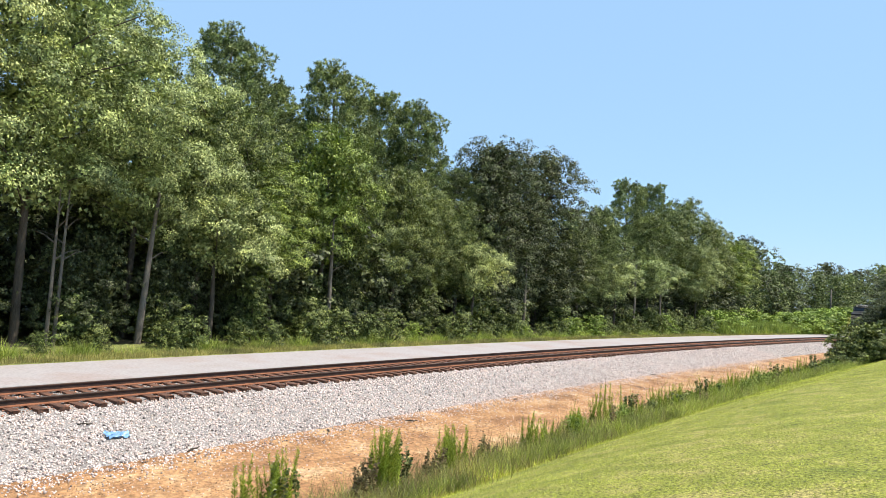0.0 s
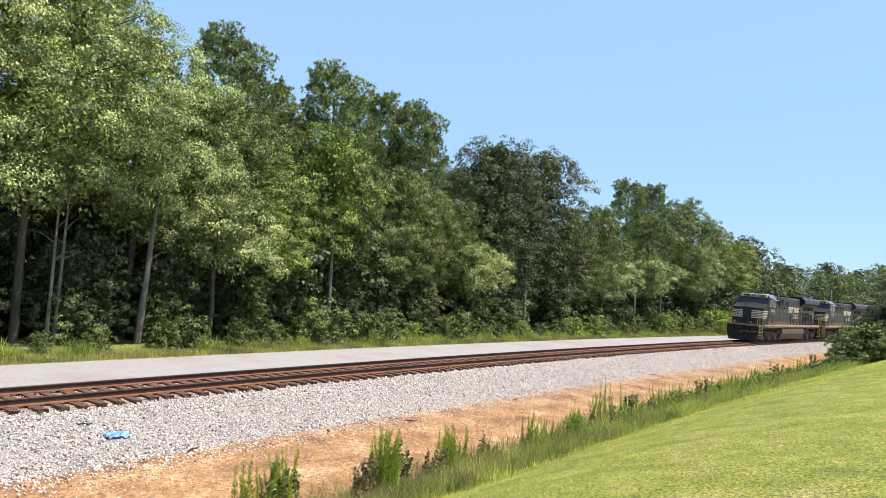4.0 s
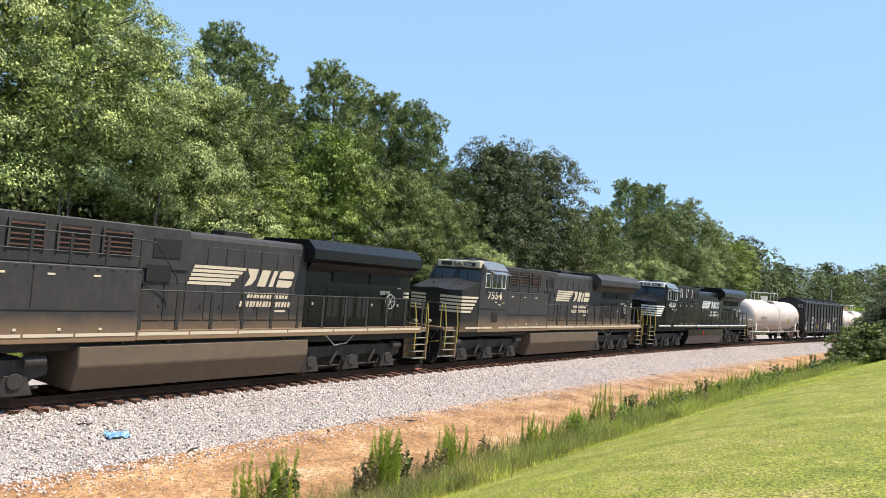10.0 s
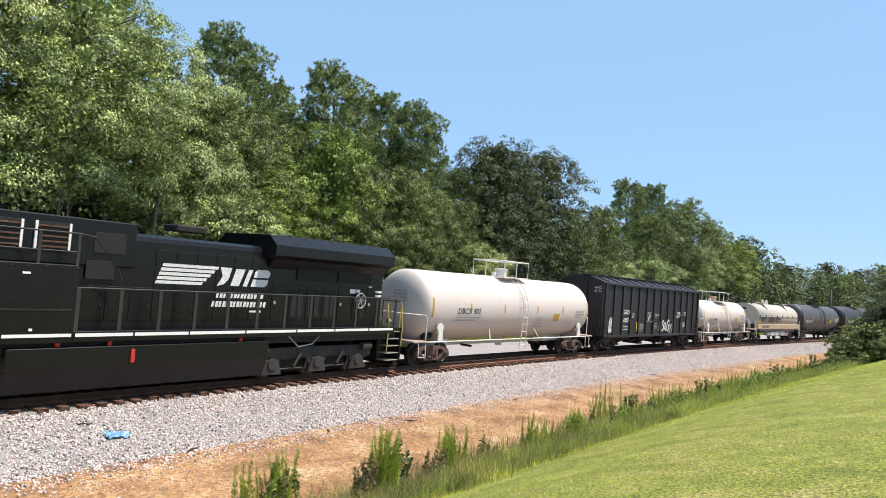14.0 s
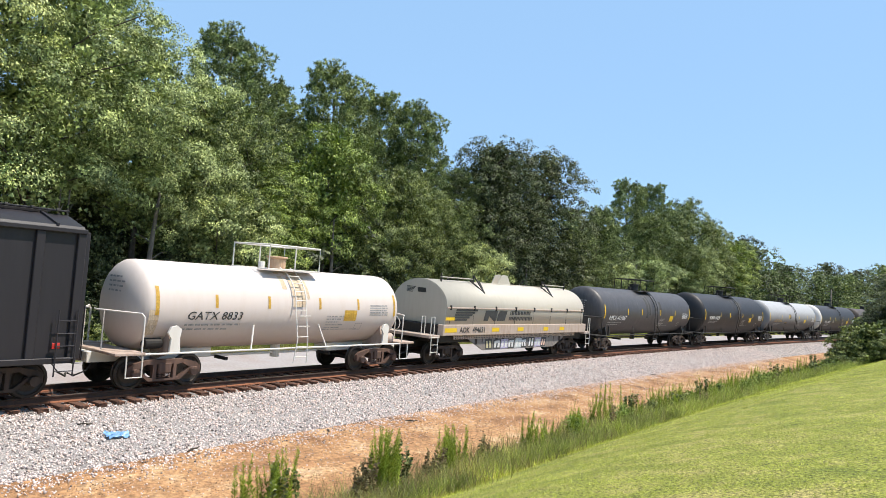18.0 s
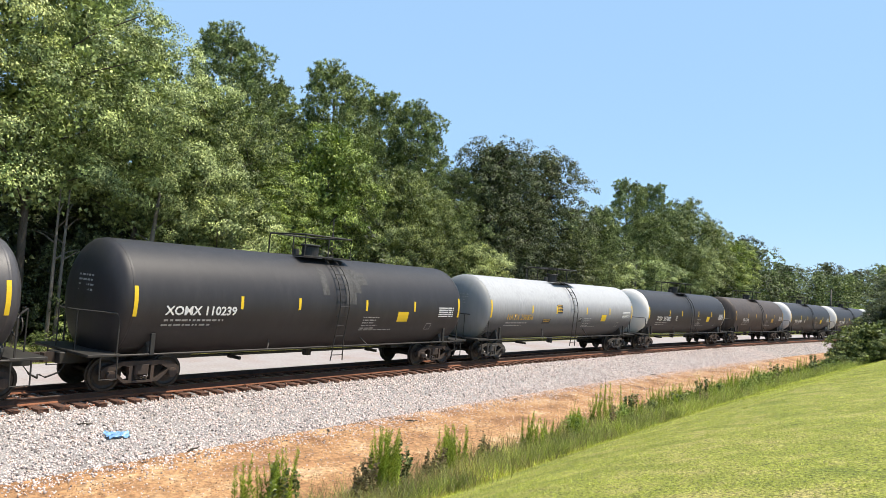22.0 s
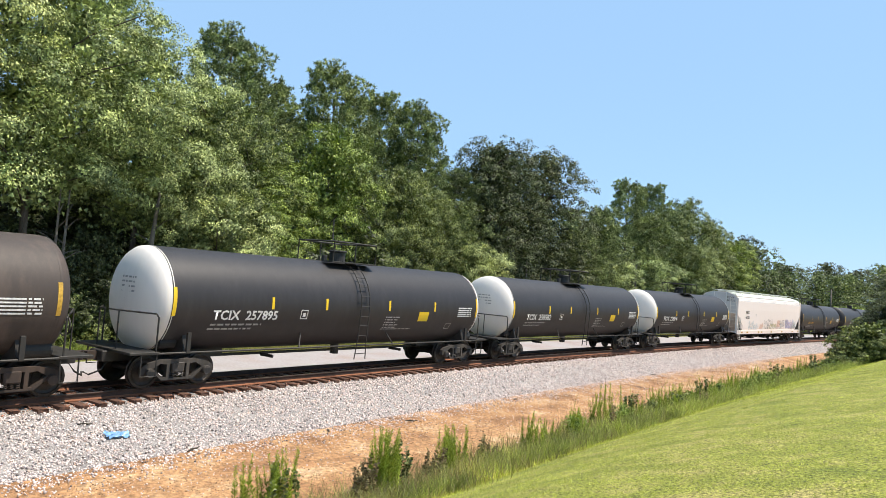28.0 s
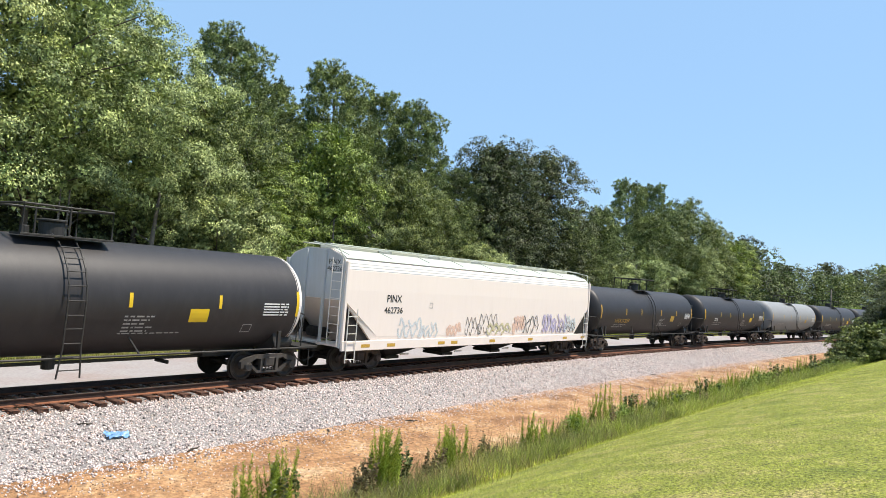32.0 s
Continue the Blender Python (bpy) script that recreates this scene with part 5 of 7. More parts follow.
# ---- covered hoppers ----
def chute(parent, x, w, mat, z0=0.42, top=1.0):
    bm = bmesh.new()
    lo = [bm.verts.new(c) for c in ((x - 0.3, -0.45, z0), (x + 0.3, -0.45, z0), (x + 0.3, 0.45, z0), (x - 0.3, 0.45, z0))]
    hi = [bm.verts.new(c) for c in ((x - w, -1.3, top), (x + w, -1.3, top), (x + w, 1.3, top), (x - w, 1.3, top))]
    bm.faces.new(lo[::-1])
    bm.faces.new(hi)
    for i in range(4):
        j = (i + 1) % 4
        bm.faces.new((lo[i], lo[j], hi[j], hi[i]))
    c = part("chute", bm, mat, parent)
    box("gate", x - 0.38, x + 0.38, -0.55, 0.55, z0 - 0.12, z0, mat, c, 0.01)
    return c


def end_ladder(parent, x, y, z0, z1, mat, along="x", width=0.45, step=0.3):
    d = (width, 0) if along == "x" else (0, width)
    pipe("ladder_stile", [(x, y, z0), (x, y, z1)], 0.02, mat, parent, 5)
    pipe("ladder_stile", [(x + d[0], y + d[1], z0), (x + d[0], y + d[1], z1)], 0.02, mat, parent, 5)
    z = z0 + 0.12
    while z < z1:
        pipe("rung", [(x, y, z), (x + d[0], y + d[1], z)], 0.014, mat, parent, 5)
        z += step


def black_hopper(a, b):
    half = (b - a) / 2
    root = tagged(new("covered_hopper_car"), "black ribbed covered hopper car with white spray-paint scrawls", "hopper car", "cars of the train")
    h = half - 0.62
    plate("body", [(-1.50, 1.0), (-1.50, 4.12), (-1.42, 4.22), (-0.55, 4.5), (0.55, 4.5), (1.42, 4.22), (1.50, 4.12), (1.50, 1.0)], "x", -h, h, P_HOPPER, root)
    for sy in (-1, 1):
        n = 13
        for i in range(n + 1):
            x = -h + 0.17 + 2 * h * i / n
            x = min(max(x, -h + 0.07), h - 0.07)
            box("side_post", x - 0.13, x + 0.07, min(sy * 1.5, sy * 1.58), max(sy * 1.5, sy * 1.58), 1.04, 4.05, P_HOPPER, root, 0.012)
        box("side_sill", -h, h, min(sy * 1.49, sy * 1.60), max(sy * 1.49, sy * 1.60), 0.92, 1.06, P_HOPPER, root, 0.012)
        box("top_chord", -h, h, min(sy * 1.49, sy * 1.62), max(sy * 1.49, sy * 1.62), 4.05, 4.16, P_HOPPER, root, 0.015)
        for i in range(12):
            x = -h + 2 * h * (i + 0.5) / 12
            plate("roof_rib", [(sy * 1.46, 4.20), (sy * 0.56, 4.49), (sy * 0.56, 4.55), (sy * 1.46, 4.26)], "x", x - 0.03, x + 0.03, P_HOPPER, root)
        box("running_board", -h, h, min(sy * 0.34, sy * 0.62), max(sy * 0.34, sy * 0.62), 4.58, 4.62, P_HOPPER, root, 0.006)
    for i in range(8):
        x = -h + 2 * h * (i + 0.5) / 8
        box("hatch", x - 0.62, x + 0.62, -0.28, 0.28, 4.5, 4.6, P_HOPPER, root, 0.02)
    for x in (-3.85, -0.15, 3.5):
        chute(root, x, 1.5, P_HOPPER, 0.40)
    for way in (-1, 1):
        e = way * half
        coupler(root, e - way * 0.12, way)
        freight_truck(root, e - way * 2.2, None)
        box("end_sill", min(e - way * 0.4, e - way * 3.4), max(e - way * 0.4, e - way * 3.4), -0.35, 0.35, 0.72, 1.02, P_HOPPER, root, 0.02)
        box("end_post", min(way * h, way * (h + 0.14)), max(way * h, way * (h + 0.14)), -1.5, -1.36, 1.0, 4.1, P_HOPPER, root, 0.012)
        box("end_post", min(way * h, way * (h + 0.14)), max(way * h, way * (h + 0.14)), -0.4, -0.25, 1.0, 4.3, P_HOPPER, root, 0.012)
        end_ladder(root, way * (h - 0.28) - 0.24, -1.64, 0.62, 2.2, P_HOPPER)
        end_ladder(root, way * (h + 0.2), -1.42, 1.0, 2.3, P_HOPPER, "y", 0.5)
    for i in range(26):
        x = -h + 2 * h * (i + 0.5) / 26
        box("hatch_latch", x - 0.04, x + 0.04, -0.68, -0.62, 4.58, 4.64, P_TRUCK_PALE if i % 9 else P_RUST, root, 0.008)
    for x in (-4.3, -0.6, 2.6):
        drum("gate_crank", (x, -1.5, 1.85), (x, -1.66, 1.85), 0.10, P_TRUCK, root, 12)
        pipe("gate_shaft", [(x + 0.6, -1.2, 0.75), (x + 1.1, -1.3, 0.62), (x + 1.7, -1.25, 0.72)], 0.03, P_HOPPER, root)
    box("end_reflector", h - 0.6, h - 0.42, -1.62, -1.595, 1.28, 1.42, P_RED, root, 0.005)
    x0 = -h - 0.1
    lettering("GACX", x0 + 2.84, 2.34, 0.26, -1.512, P_MARK, root, weight=0.010, wide=0.95)
    lettering("60155", x0 + 2.76, 1.84, 0.26, -1.512, P_MARK, root, weight=0.010, wide=0.98)
    bars("stencil", [(x0 + 2.7 + 0.16 * i, x0 + 2.82 + 0.16 * i, z, z + 0.085) for i in range(6) for z in (1.52, 1.34)], -1.506, P_MARK, root)
    bars("stencil", [(x0 + 4.2, x0 + 4.45, 2.12, 2.15), (x0 + 4.2, x0 + 4.45, 2.36, 2.39), (x0 + 4.2, x0 + 4.23, 2.12, 2.39), (x0 + 4.42, x0 + 4.45, 2.12, 2.39), (x0 + 4.28, x0 + 4.37, 2.19, 2.27)], -1.506, P_MARK, root)
    bars("stencil", [(x0 + 7.72, x0 + 8.5, 2.35 - 0.09 * i, 2.35 - 0.09 * i + 0.035) for i in range(3)] + [(x0 + 7.72, x0 + 8.2, 1.72 - 0.1 * i, 1.72 - 0.1 * i + 0.04) for i in range(4)], -1.506, P_MARK_DULL, root)
    bars("stencil", [(x0 + 13.0, x0 + 13.7, 2.52 - 0.09 * i, 2.52 - 0.09 * i + 0.04) for i in range(3)] + [(x0 + 12.9, x0 + 13.3, 1.5, 1.54), (x0 + 12.9, x0 + 13.3, 1.78, 1.82), (x0 + 12.9, x0 + 12.94, 1.5, 1.82), (x0 + 13.26, x0 + 13.3, 1.5, 1.82), (x0 + 13.0, x0 + 13.2, 1.6, 1.72)], -1.506, P_MARK, root)
    for x in (1.05, 4.85, 8.55, 11.25, 14.75):
        bars("reflector", [(x0 + x, x0 + x + 0.12, 1.25, 1.85)], -1.507, P_YELLOW, root, "yellow reflective strip")
    scrawl("spray_scrawl", x0 + 0.85, 1.15, 0.55, 1.0, -1.508, P_MARK, root, 3, 0.07, 4)
    scrawl("spray_scrawl", x0 + 5.15, 1.15, 0.85, 0.62, -1.508, P_MARK_DULL, root, 5, 0.035, 6)
    strokes("spray_scrawl", [S_STROKE, P_STROKE, [(1.05, 0.0), (1.08, 0.02)], [(1.2, 0.0), (1.23, 0.02)]], x0 + 6.5, 1.85, 0.62, 0.05, -1.508, P_MARK, root)
    strokes("spray_scrawl", [S_STROKE, moved(O_STROKE, 0.42, 0.1, 0.8), moved(U_STROKE, 0.78), moved(S_STROKE, 1.28, -0.05, 1.1)], x0 + 8.85, 1.25, 0.72, 0.09, -1.602, P_MARK, root)
    scrawl("spray_scrawl", x0 + 10.1, 1.1, 0.85, 0.75, -1.508, P_MARK, root, 13, 0.05, 3)
    scrawl("spray_scrawl", x0 + 11.4, 2.1, 0.65, 0.5, -1.62, P_MARK, root, 17, 0.05, 3)
    lettering("GACX", -h - 0.02, 3.78, 0.14, -0.85, P_MARK, root, on="end", name="end_lettering")
    lettering("60155", -h - 0.02, 3.58, 0.13, -0.85, P_MARK, root, on="end", name="end_lettering")
    vehicles.append((root, (a + b) / 2, (b - a) - 4.4))


def white_hopper(a, b):
    half = (b - a) / 2
    root = tagged(new("covered_hopper_car"), "pinkish white covered hopper car with graffiti along its lower side", "hopper car", "cars of the train")
    h = half - 0.55
    # bowed sides with sloping ends cut away below
    sec = [(1.55, 0.95), (1.60, 1.35), (1.60, 3.0), (1.58, 3.7), (1.48, 4.02), (1.28, 4.2), (0.62, 4.42)]
    bm = bmesh.new()
    full = [(-y, z) for y, z in sec] + [(y, z) for y, z in reversed(sec)]
    xs = [(-h, 2.6), (-h + 1.75, 0.95), (h - 1.75, 0.95), (h, 2.6)]
    rows = []
    for x, low in xs:
        rows.append([bm.verts.new((x, y, max(z, low))) for y, z in full])
    for r0, r1 in zip(rows, rows[1:]):
        for i in range(len(full) - 1):
            bm.faces.new((r0[i], r1[i], r1[i + 1], r0[i + 1]))
        bm.faces.new((r0[-1], r1[-1], r1[0], r0[0]))
    bm.faces.new(rows[0])
    bm.faces.new(rows[-1][::-1])
    bmesh.ops.remove_doubles(bm, verts=bm.verts[:], dist=0.001)
    bmesh.ops.recalc_face_normals(bm, faces=bm.faces[:])
    part("body", bm, P_PINK, root)
    for way in (-1, 1):
        e = way * half
        plate("end_wall", [(-1.45, 2.62), (-1.45, 3.95), (-1.2, 4.18), (-0.6, 4.4), (0.6, 4.4), (1.2, 4.18), (1.45, 3.95), (1.45, 2.62)], "x", way * h, way * (h + 0.012), P_HOPPER_SHADE, root, "end wall with its blue-grey shade painted in")
        for y in (-1.5, -0.5, 0.5, 1.5):
            box("end_post", min(way * h, way * (h + 0.1)), max(way * h, way * (h + 0.1)), y - 0.05, y + 0.05, 0.95, 4.0 if abs(y) > 1 else 4.36, P_HOPPER_SHADE, root, 0.01)
        for sy in (-1, 1):
            box("side_sill", min(e - way * 0.5, 0), max(e - way * 0.5, 0), min(sy * 1.56, sy * 1.66), max(sy * 1.56, sy * 1.66), 0.86, 1.2, P_PINK, root, 0.012)
            # black plate stands for the shaded opening below the sloping end
            plate("corner_gusset", [(way * h, 1.2), (way * (h - 1.75), 1.2), (way * (h - 1.55), 1.75), (way * (h - 0.9), 2.3), (way * h, 2.9)], "y", sy * 1.45, sy * 1.47, P_GRIME, root)
            box("corner_post", way * h - 0.06, way * h + 0.06, min(sy * 1.52, sy * 1.64), max(sy * 1.52, sy * 1.64), 1.1, 4.0, P_PINK, root, 0.012)
        coupler(root, e - way * 0.12, way)
        freight_truck(root, e - way * 2.1, None)
        box("end_sill", min(e - way * 0.35, e - way * 3.3), max(e - way * 0.35, e - way * 3.3), -0.4, 0.4, 0.72, 1.0, P_GRIME, root, 0.02)
        box("end_platform", min(e - way * 0.45, e - way * 1.0), max(e - way * 0.45, e - way * 1.0), -1.5, 1.5, 0.98, 1.06, P_PINK, root, 0.01)
        end_ladder(root, way * (h - 0.35) - 0.24, -1.70, 0.45, 2.35, P_PIPE_WHITE)
        end_ladder(root, way * (h + 0.18), -1.5, 1.05, 4.1, P_PIPE_WHITE, "y", 0.5)
        pipe("top_grab_rail", [(way * (h - 0.05), -1.5, 3.9), (way * (h + 0.22), -1.3, 4.45), (way * (h + 0.22), 0.0, 4.62)], 0.025, P_ROOF, root)
        drum("air_reservoir", (e - way * 1.0, -0.3, 1.35), (e - way * 1.0, 0.6, 1.35), 0.2, P_GRIME, root, 14)
    for i in range(9):
        x = -h + 0.3 + (2 * h - 0.6) * i / 8
        for sy in (-1, 1):
            plate("roof_rib", [(sy * 1.30, 4.20), (sy * 0.62, 4.42), (sy * 0.62, 4.47), (sy * 1.30, 4.25)], "x", x - 0.025, x + 0.025, P_ROOF, root)
    for sy in (-1, 1):
        plate("roof_panel", [(sy * 1.44, 4.10), (sy * 1.26, 4.222), (sy * 0.62, 4.432), (sy * 0.62, 4.44), (sy * 1.27, 4.236), (sy * 1.455, 4.112)], "x", -h + 0.05, h - 0.05, P_ROOF, root)
        box("running_board", -h - 0.1, h + 0.1, min(sy * 0.42, sy * 0.72), max(sy * 0.42, sy * 0.72), 4.56, 4.60, P_ROOF, root, 0.006)
        for z in (3.72, 3.82, 3.92):
            box("side_crease", -h + 0.05, h - 0.05, min(sy * 1.5, sy * (1.583 - (z - 3.7) * 0.33)), max(sy * 1.5, sy * (1.583 - (z - 3.7) * 0.33)), z, z + 0.03, P_HOPPER_SHADE, root, 0.004)
    for i in range(6):
        x = -h + 2 * h * (i + 0.5) / 6
        box("hatch", x - 1.2, x + 1.2, -0.36, 0.36, 4.42, 4.58, P_ROOF, root, 0.03)
    for x in (-5.6, -1.95, 1.95, 5.6):
        chute(root, x, 1.5, P_GRIME, 0.42, 0.98)
        box("gate_lever", x - 0.05, x + 0.45, -1.0, -0.94, 0.5, 0.56, P_PINK, root, 0.01)
    x0 = -h
    lettering("PINX", x0 + 2.15, 2.62, 0.27, -1.608, P_MARK_BLACK, root, weight=0.008, wide=1.0)
    lettering("462736", x0 + 2.05, 2.2, 0.24, -1.608, P_MARK_BLACK, root, weight=0.006, wide=1.05)
    bars("stencil", [(x0 + 4.75, x0 + 4.95, 2.42, 2.44), (x0 + 4.75, x0 + 4.95, 2.62, 2.64), (x0 + 4.75, x0 + 4.77, 2.42, 2.64), (x0 + 4.93, x0 + 4.95, 2.42, 2.64)], -1.606, P_MARK_DULL, root)
    lettering("PINX", -h - 0.02, 3.85, 0.2, -0.62, P_MARK_BLACK, root, on="end", name="end_lettering")
    lettering("462736", -h - 0.02, 3.62, 0.18, -0.58, P_MARK_BLACK, root, on="end", name="end_lettering")
    g = random.Random(4)
    for i, (x, w, z, hh, m) in enumerate([(2.9, 1.5, 1.25, 0.8, 3), (4.2, 1.2, 1.25, 0.6, 3), (6.0, 1.0, 1.3, 0.55, 2), (7.3, 1.2, 1.25, 0.85, 0), (8.3, 1.6, 1.3, 0.95, 0), (9.0, 2.0, 1.3, 0.5, 4), (11.2, 1.0, 1.3, 0.85, 2), (12.0, 1.6, 1.3, 0.9, 0), (14.0, 1.3, 1.35, 0.9, 1), (15.0, 1.6, 1.3, 1.0, 1), (16.4, 1.2, 1.35, 0.85, 3), (15.6, 2.0, 1.3, 0.5, 0)]):
        scrawl("graffiti", x0 + x, z, w, hh, -1.607 - 0.0025 * i, P_SPRAY[m], root, 30 + i, g.uniform(0.025, 0.05) if m == 0 else g.uniform(0.08, 0.16), 4)
    for x in (0.9, 2.3, 5.4, 6.3, 9.2, 12.6, 16.2, 18.3):
        bars("reflector", [(x0 + x, x0 + x + 0.45, 0.96, 1.08)], -1.667, P_ORANGE, root, "faded yellow reflective strip")
    vehicles.append((root, (a + b) / 2, (b - a) - 4.2))


# ---- coil car ----
def coil_car(a, b):
    half = (b - a) / 2
    root = tagged(new("coil_car"), "grey-white coil car with rounded hood and graffiti along its sill", "coil car", "cars of the train")
    h = half - 1.2
    arc = [(1.52 * math.cos(g), 2.46 + 1.14 * math.sin(g)) for g in [math.pi * k / 22 for k in range(23)]]
    plate("hood", [(1.5, 1.72)] + arc + [(-1.5, 1.72)], "x", -h + 0.25, h - 0.25, P_COIL, root).data.shade_smooth()
    SHARED_edges = root.children[-1].data
    for p in SHARED_edges.polygons:
        p.use_smooth = len(p.vertices) == 4
    for way in (-1, 1):
        plate("hood_end", [(1.46, 1.74)] + [(1.47 * math.cos(g), 2.46 + 1.10 * math.sin(g)) for g in [math.pi * k / 22 for k in range(23)]] + [(-1.46, 1.74)], "x", way * (h - 0.25), way * (h - 0.235), P_COIL, root)
    for sy in (-1, 1):
        box("hood_rail", -h + 0.25, h - 0.25, min(sy * 1.5, sy * 1.56), max(sy * 1.5, sy * 1.56), 2.42, 2.48, P_COILFRAME, root, 0.01)
        box("side_sill", -h, h, min(sy * 1.3, sy * 1.60), max(sy * 1.3, sy * 1.60), 1.28, 1.74, P_COILFRAME, root, 0.02)
        plate("belly_plate", [(-h + 1.6, 1.30), (-h + 3.3, 0.56), (h - 3.3, 0.56), (h - 1.6, 1.30)], "y", sy * 1.36, sy * 1.42, P_BELLY, root)
        box("slot_band", -h + 1.0, h - 1.0, min(sy * 1.40, sy * 1.44), max(sy * 1.40, sy * 1.44), 1.10, 1.28, P_COILFRAME, root, 0.006)
        bars("vent_slots", [(-h + 1.08 + 0.13 * k, -h + 1.15 + 0.13 * k, z, z + 0.045) for k in range(int((2 * h - 2.2) / 0.13)) for z in (1.125, 1.205)], sy * 1.4425, P_MARK_BLACK, root, "rows of dark oval vent slots")
        for i in range(8):
            x = -h + 0.5 + (2 * h - 1.0) * i / 7
            box("clamp", x - 0.025, x + 0.025, min(sy * 1.5, sy * 1.59), max(sy * 1.5, sy * 1.59), 2.36, 2.56, P_PIPE, root, 0.006)
            box("panel_seam", x - 0.012, x + 0.012, min(sy * 1.49, sy * 1.512), max(sy * 1.49, sy * 1.524), 1.74, 2.42, P_PIPE, root, 0.003)
        for x in (-h + 3.35, h - 3.4):
            pipe("lift_stand", [(x - 0.36, sy * 0.62, 3.66), (x + 0.0, sy * 1.24, 3.13), (x + 0.36, sy * 0.62, 3.66)], 0.04, P_PIPE, root)
            pipe("lift_stand", [(x, sy * 1.22, 3.15), (x, sy * 0.6, 3.85)], 0.03, P_PIPE, root)
    plate("lifting_lug", [(-0.6, 3.56), (-0.42, 3.82), (-0.3, 4.0), (0.0, 4.06), (0.3, 4.0), (0.42, 3.82), (0.6, 3.56)], "y", -0.2, -0.15, P_COIL, root)
    plate("lifting_lug", [(-0.6, 3.56), (-0.42, 3.82), (-0.3, 4.0), (0.0, 4.06), (0.3, 4.0), (0.42, 3.82), (0.6, 3.56)], "y", 0.15, 0.2, P_COIL, root)
    box("top_plate", -h + 3.2, h - 3.2, -0.4, 0.4, 3.54, 3.60, P_COIL, root, 0.01)
    pipe("top_rail", [(-h + 0.9, -0.55, 3.72), (-h + 3.4, -0.55, 3.72)], 0.025, P_COIL, root)
    pipe("top_rail", [(h - 3.4, -0.55, 3.72), (h - 0.9, -0.55, 3.72)], 0.025, P_COIL, root)
    for x in (-h + 0.95, -h + 3.35, h - 3.4, h - 0.95):
        box("guide_post", x - 0.03, x + 0.03, -0.58, -0.52, 3.45, 3.9, P_PIPE, root, 0.006)
    box("trough", -h, h, -1.28, 1.28, 0.95, 1.70, P_GRIME, root, 0.02)
    for way in (-1, 1):
        e = way * half
        coupler(root, e - way * 0.12, way)
        freight_truck(root, e - way * 2.3, None)
        box("centre_sill", min(e - way * 0.35, e - way * 3.4), max(e - way * 0.35, e - way * 3.4), -0.35, 0.35, 0.70, 1.0, P_GRIME, root, 0.02)
        box("end_platform", min(e - way * 0.45, e - way * 1.15), max(e - way * 0.45, e - way * 1.15), -1.5, 1.5, 1.18, 1.3, P_COILFRAME, root, 0.012)
        end_ladder(root, e - way * 0.75 - 0.24, -1.55, 0.5, 1.3, P_PIPE_WHITE)
        for y in (-1.5, -1.0, 1.0, 1.5):
            pipe("handrail", [(e - way * 0.5, y, 1.3), (e - way * 0.5, y, 2.05), (e - way * 0.72, y, 2.05), (e - way * 0.72, y, 1.3)], 0.02, P_PIPE_WHITE, root)
    # painted marks: slanted bars, a block mark, words as bars
    x0 = -h - 1.05
    for i in range(5):
        bars("painted_stripe", [(x0 + 1.95 - 0.03 * i, x0 + 3.55 - 0.20 * i, 2.32 - 0.105 * i, 2.32 - 0.105 * i + 0.08)], -1.532, P_MARK_BLACK, root, slant=0.3)
        plate("end_stripe", [(0.75, 3.20 - 0.055 * i), (0.25 + 0.04 * i, 3.20 - 0.055 * i), (0.25 + 0.04 * i, 3.23 - 0.055 * i), (0.75, 3.23 - 0.055 * i)], "x", -h + 0.231, -h + 0.234, P_MARK_BLACK, root)
    plate("end_mark", [(0.12, 3.0), (-0.35, 3.0), (-0.32, 3.2), (0.15, 3.2)], "x", -h + 0.231, -h + 0.234, P_MARK_BLACK, root)
    plate("block_mark", [(x0 + 4.05, 1.90), (x0 + 4.4, 1.90), (x0 + 4.5, 2.12), (x0 + 4.85, 1.90), (x0 + 5.05, 1.90), (x0 + 5.2, 2.36), (x0 + 4.2, 2.36)], "y", -1.536, -1.530, P_MARK_BLACK, root)
    plate("block_mark", [(x0 + 5.15, 1.90), (x0 + 5.8, 1.90), (x0 + 6.0, 2.36), (x0 + 5.35, 2.36), (x0 + 5.22, 2.2)], "y", -1.536, -1.530, P_MARK_BLACK, root)
    bars("stencil", [(x0 + 6.25 + 0.135 * i, x0 + 6.32 + 0.135 * i + 0.03 * (i % 2), 2.19, 2.36) for i in range(14)] + [(x0 + 6.15 + 0.135 * i, x0 + 6.22 + 0.135 * i + 0.03 * (i % 2), 1.92, 2.09) for i in range(16)], -1.533, P_MARK_BLACK, root, slant=0.2)
    lettering("AOK", x0 + 2.2, 1.40, 0.24, -1.612, P_MARK_BLACK, root, weight=0.006)
    lettering("494631", x0 + 3.15, 1.40, 0.24, -1.612, P_MARK_BLACK, root, weight=0.006)
    for x, w in ((1.15, 0.85), (4.7, 0.6), (6.9, 0.55), (9.4, 0.5), (11.1, 0.5)):
        bars("reflector", [(x0 + x, x0 + x + w, 1.42, 1.6)], -1.607, P_YELLOW, root, "yellow reflective strip")
    bars("reflector", [(x0 + 1.25, x0 + 1.9, 1.92, 2.05)], -1.532, P_YELLOW, root)
    # blocky graffiti letters: pale fill over dark backing shapes
    x0 = -h
    g = random.Random(9)
    for i in range(9):
        x = x0 + 3.55 + 0.62 * i
        w, z0, z1, lean = g.uniform(0.34, 0.5), 0.62, g.uniform(1.0, 1.08), g.uniform(-0.1, 0.14)
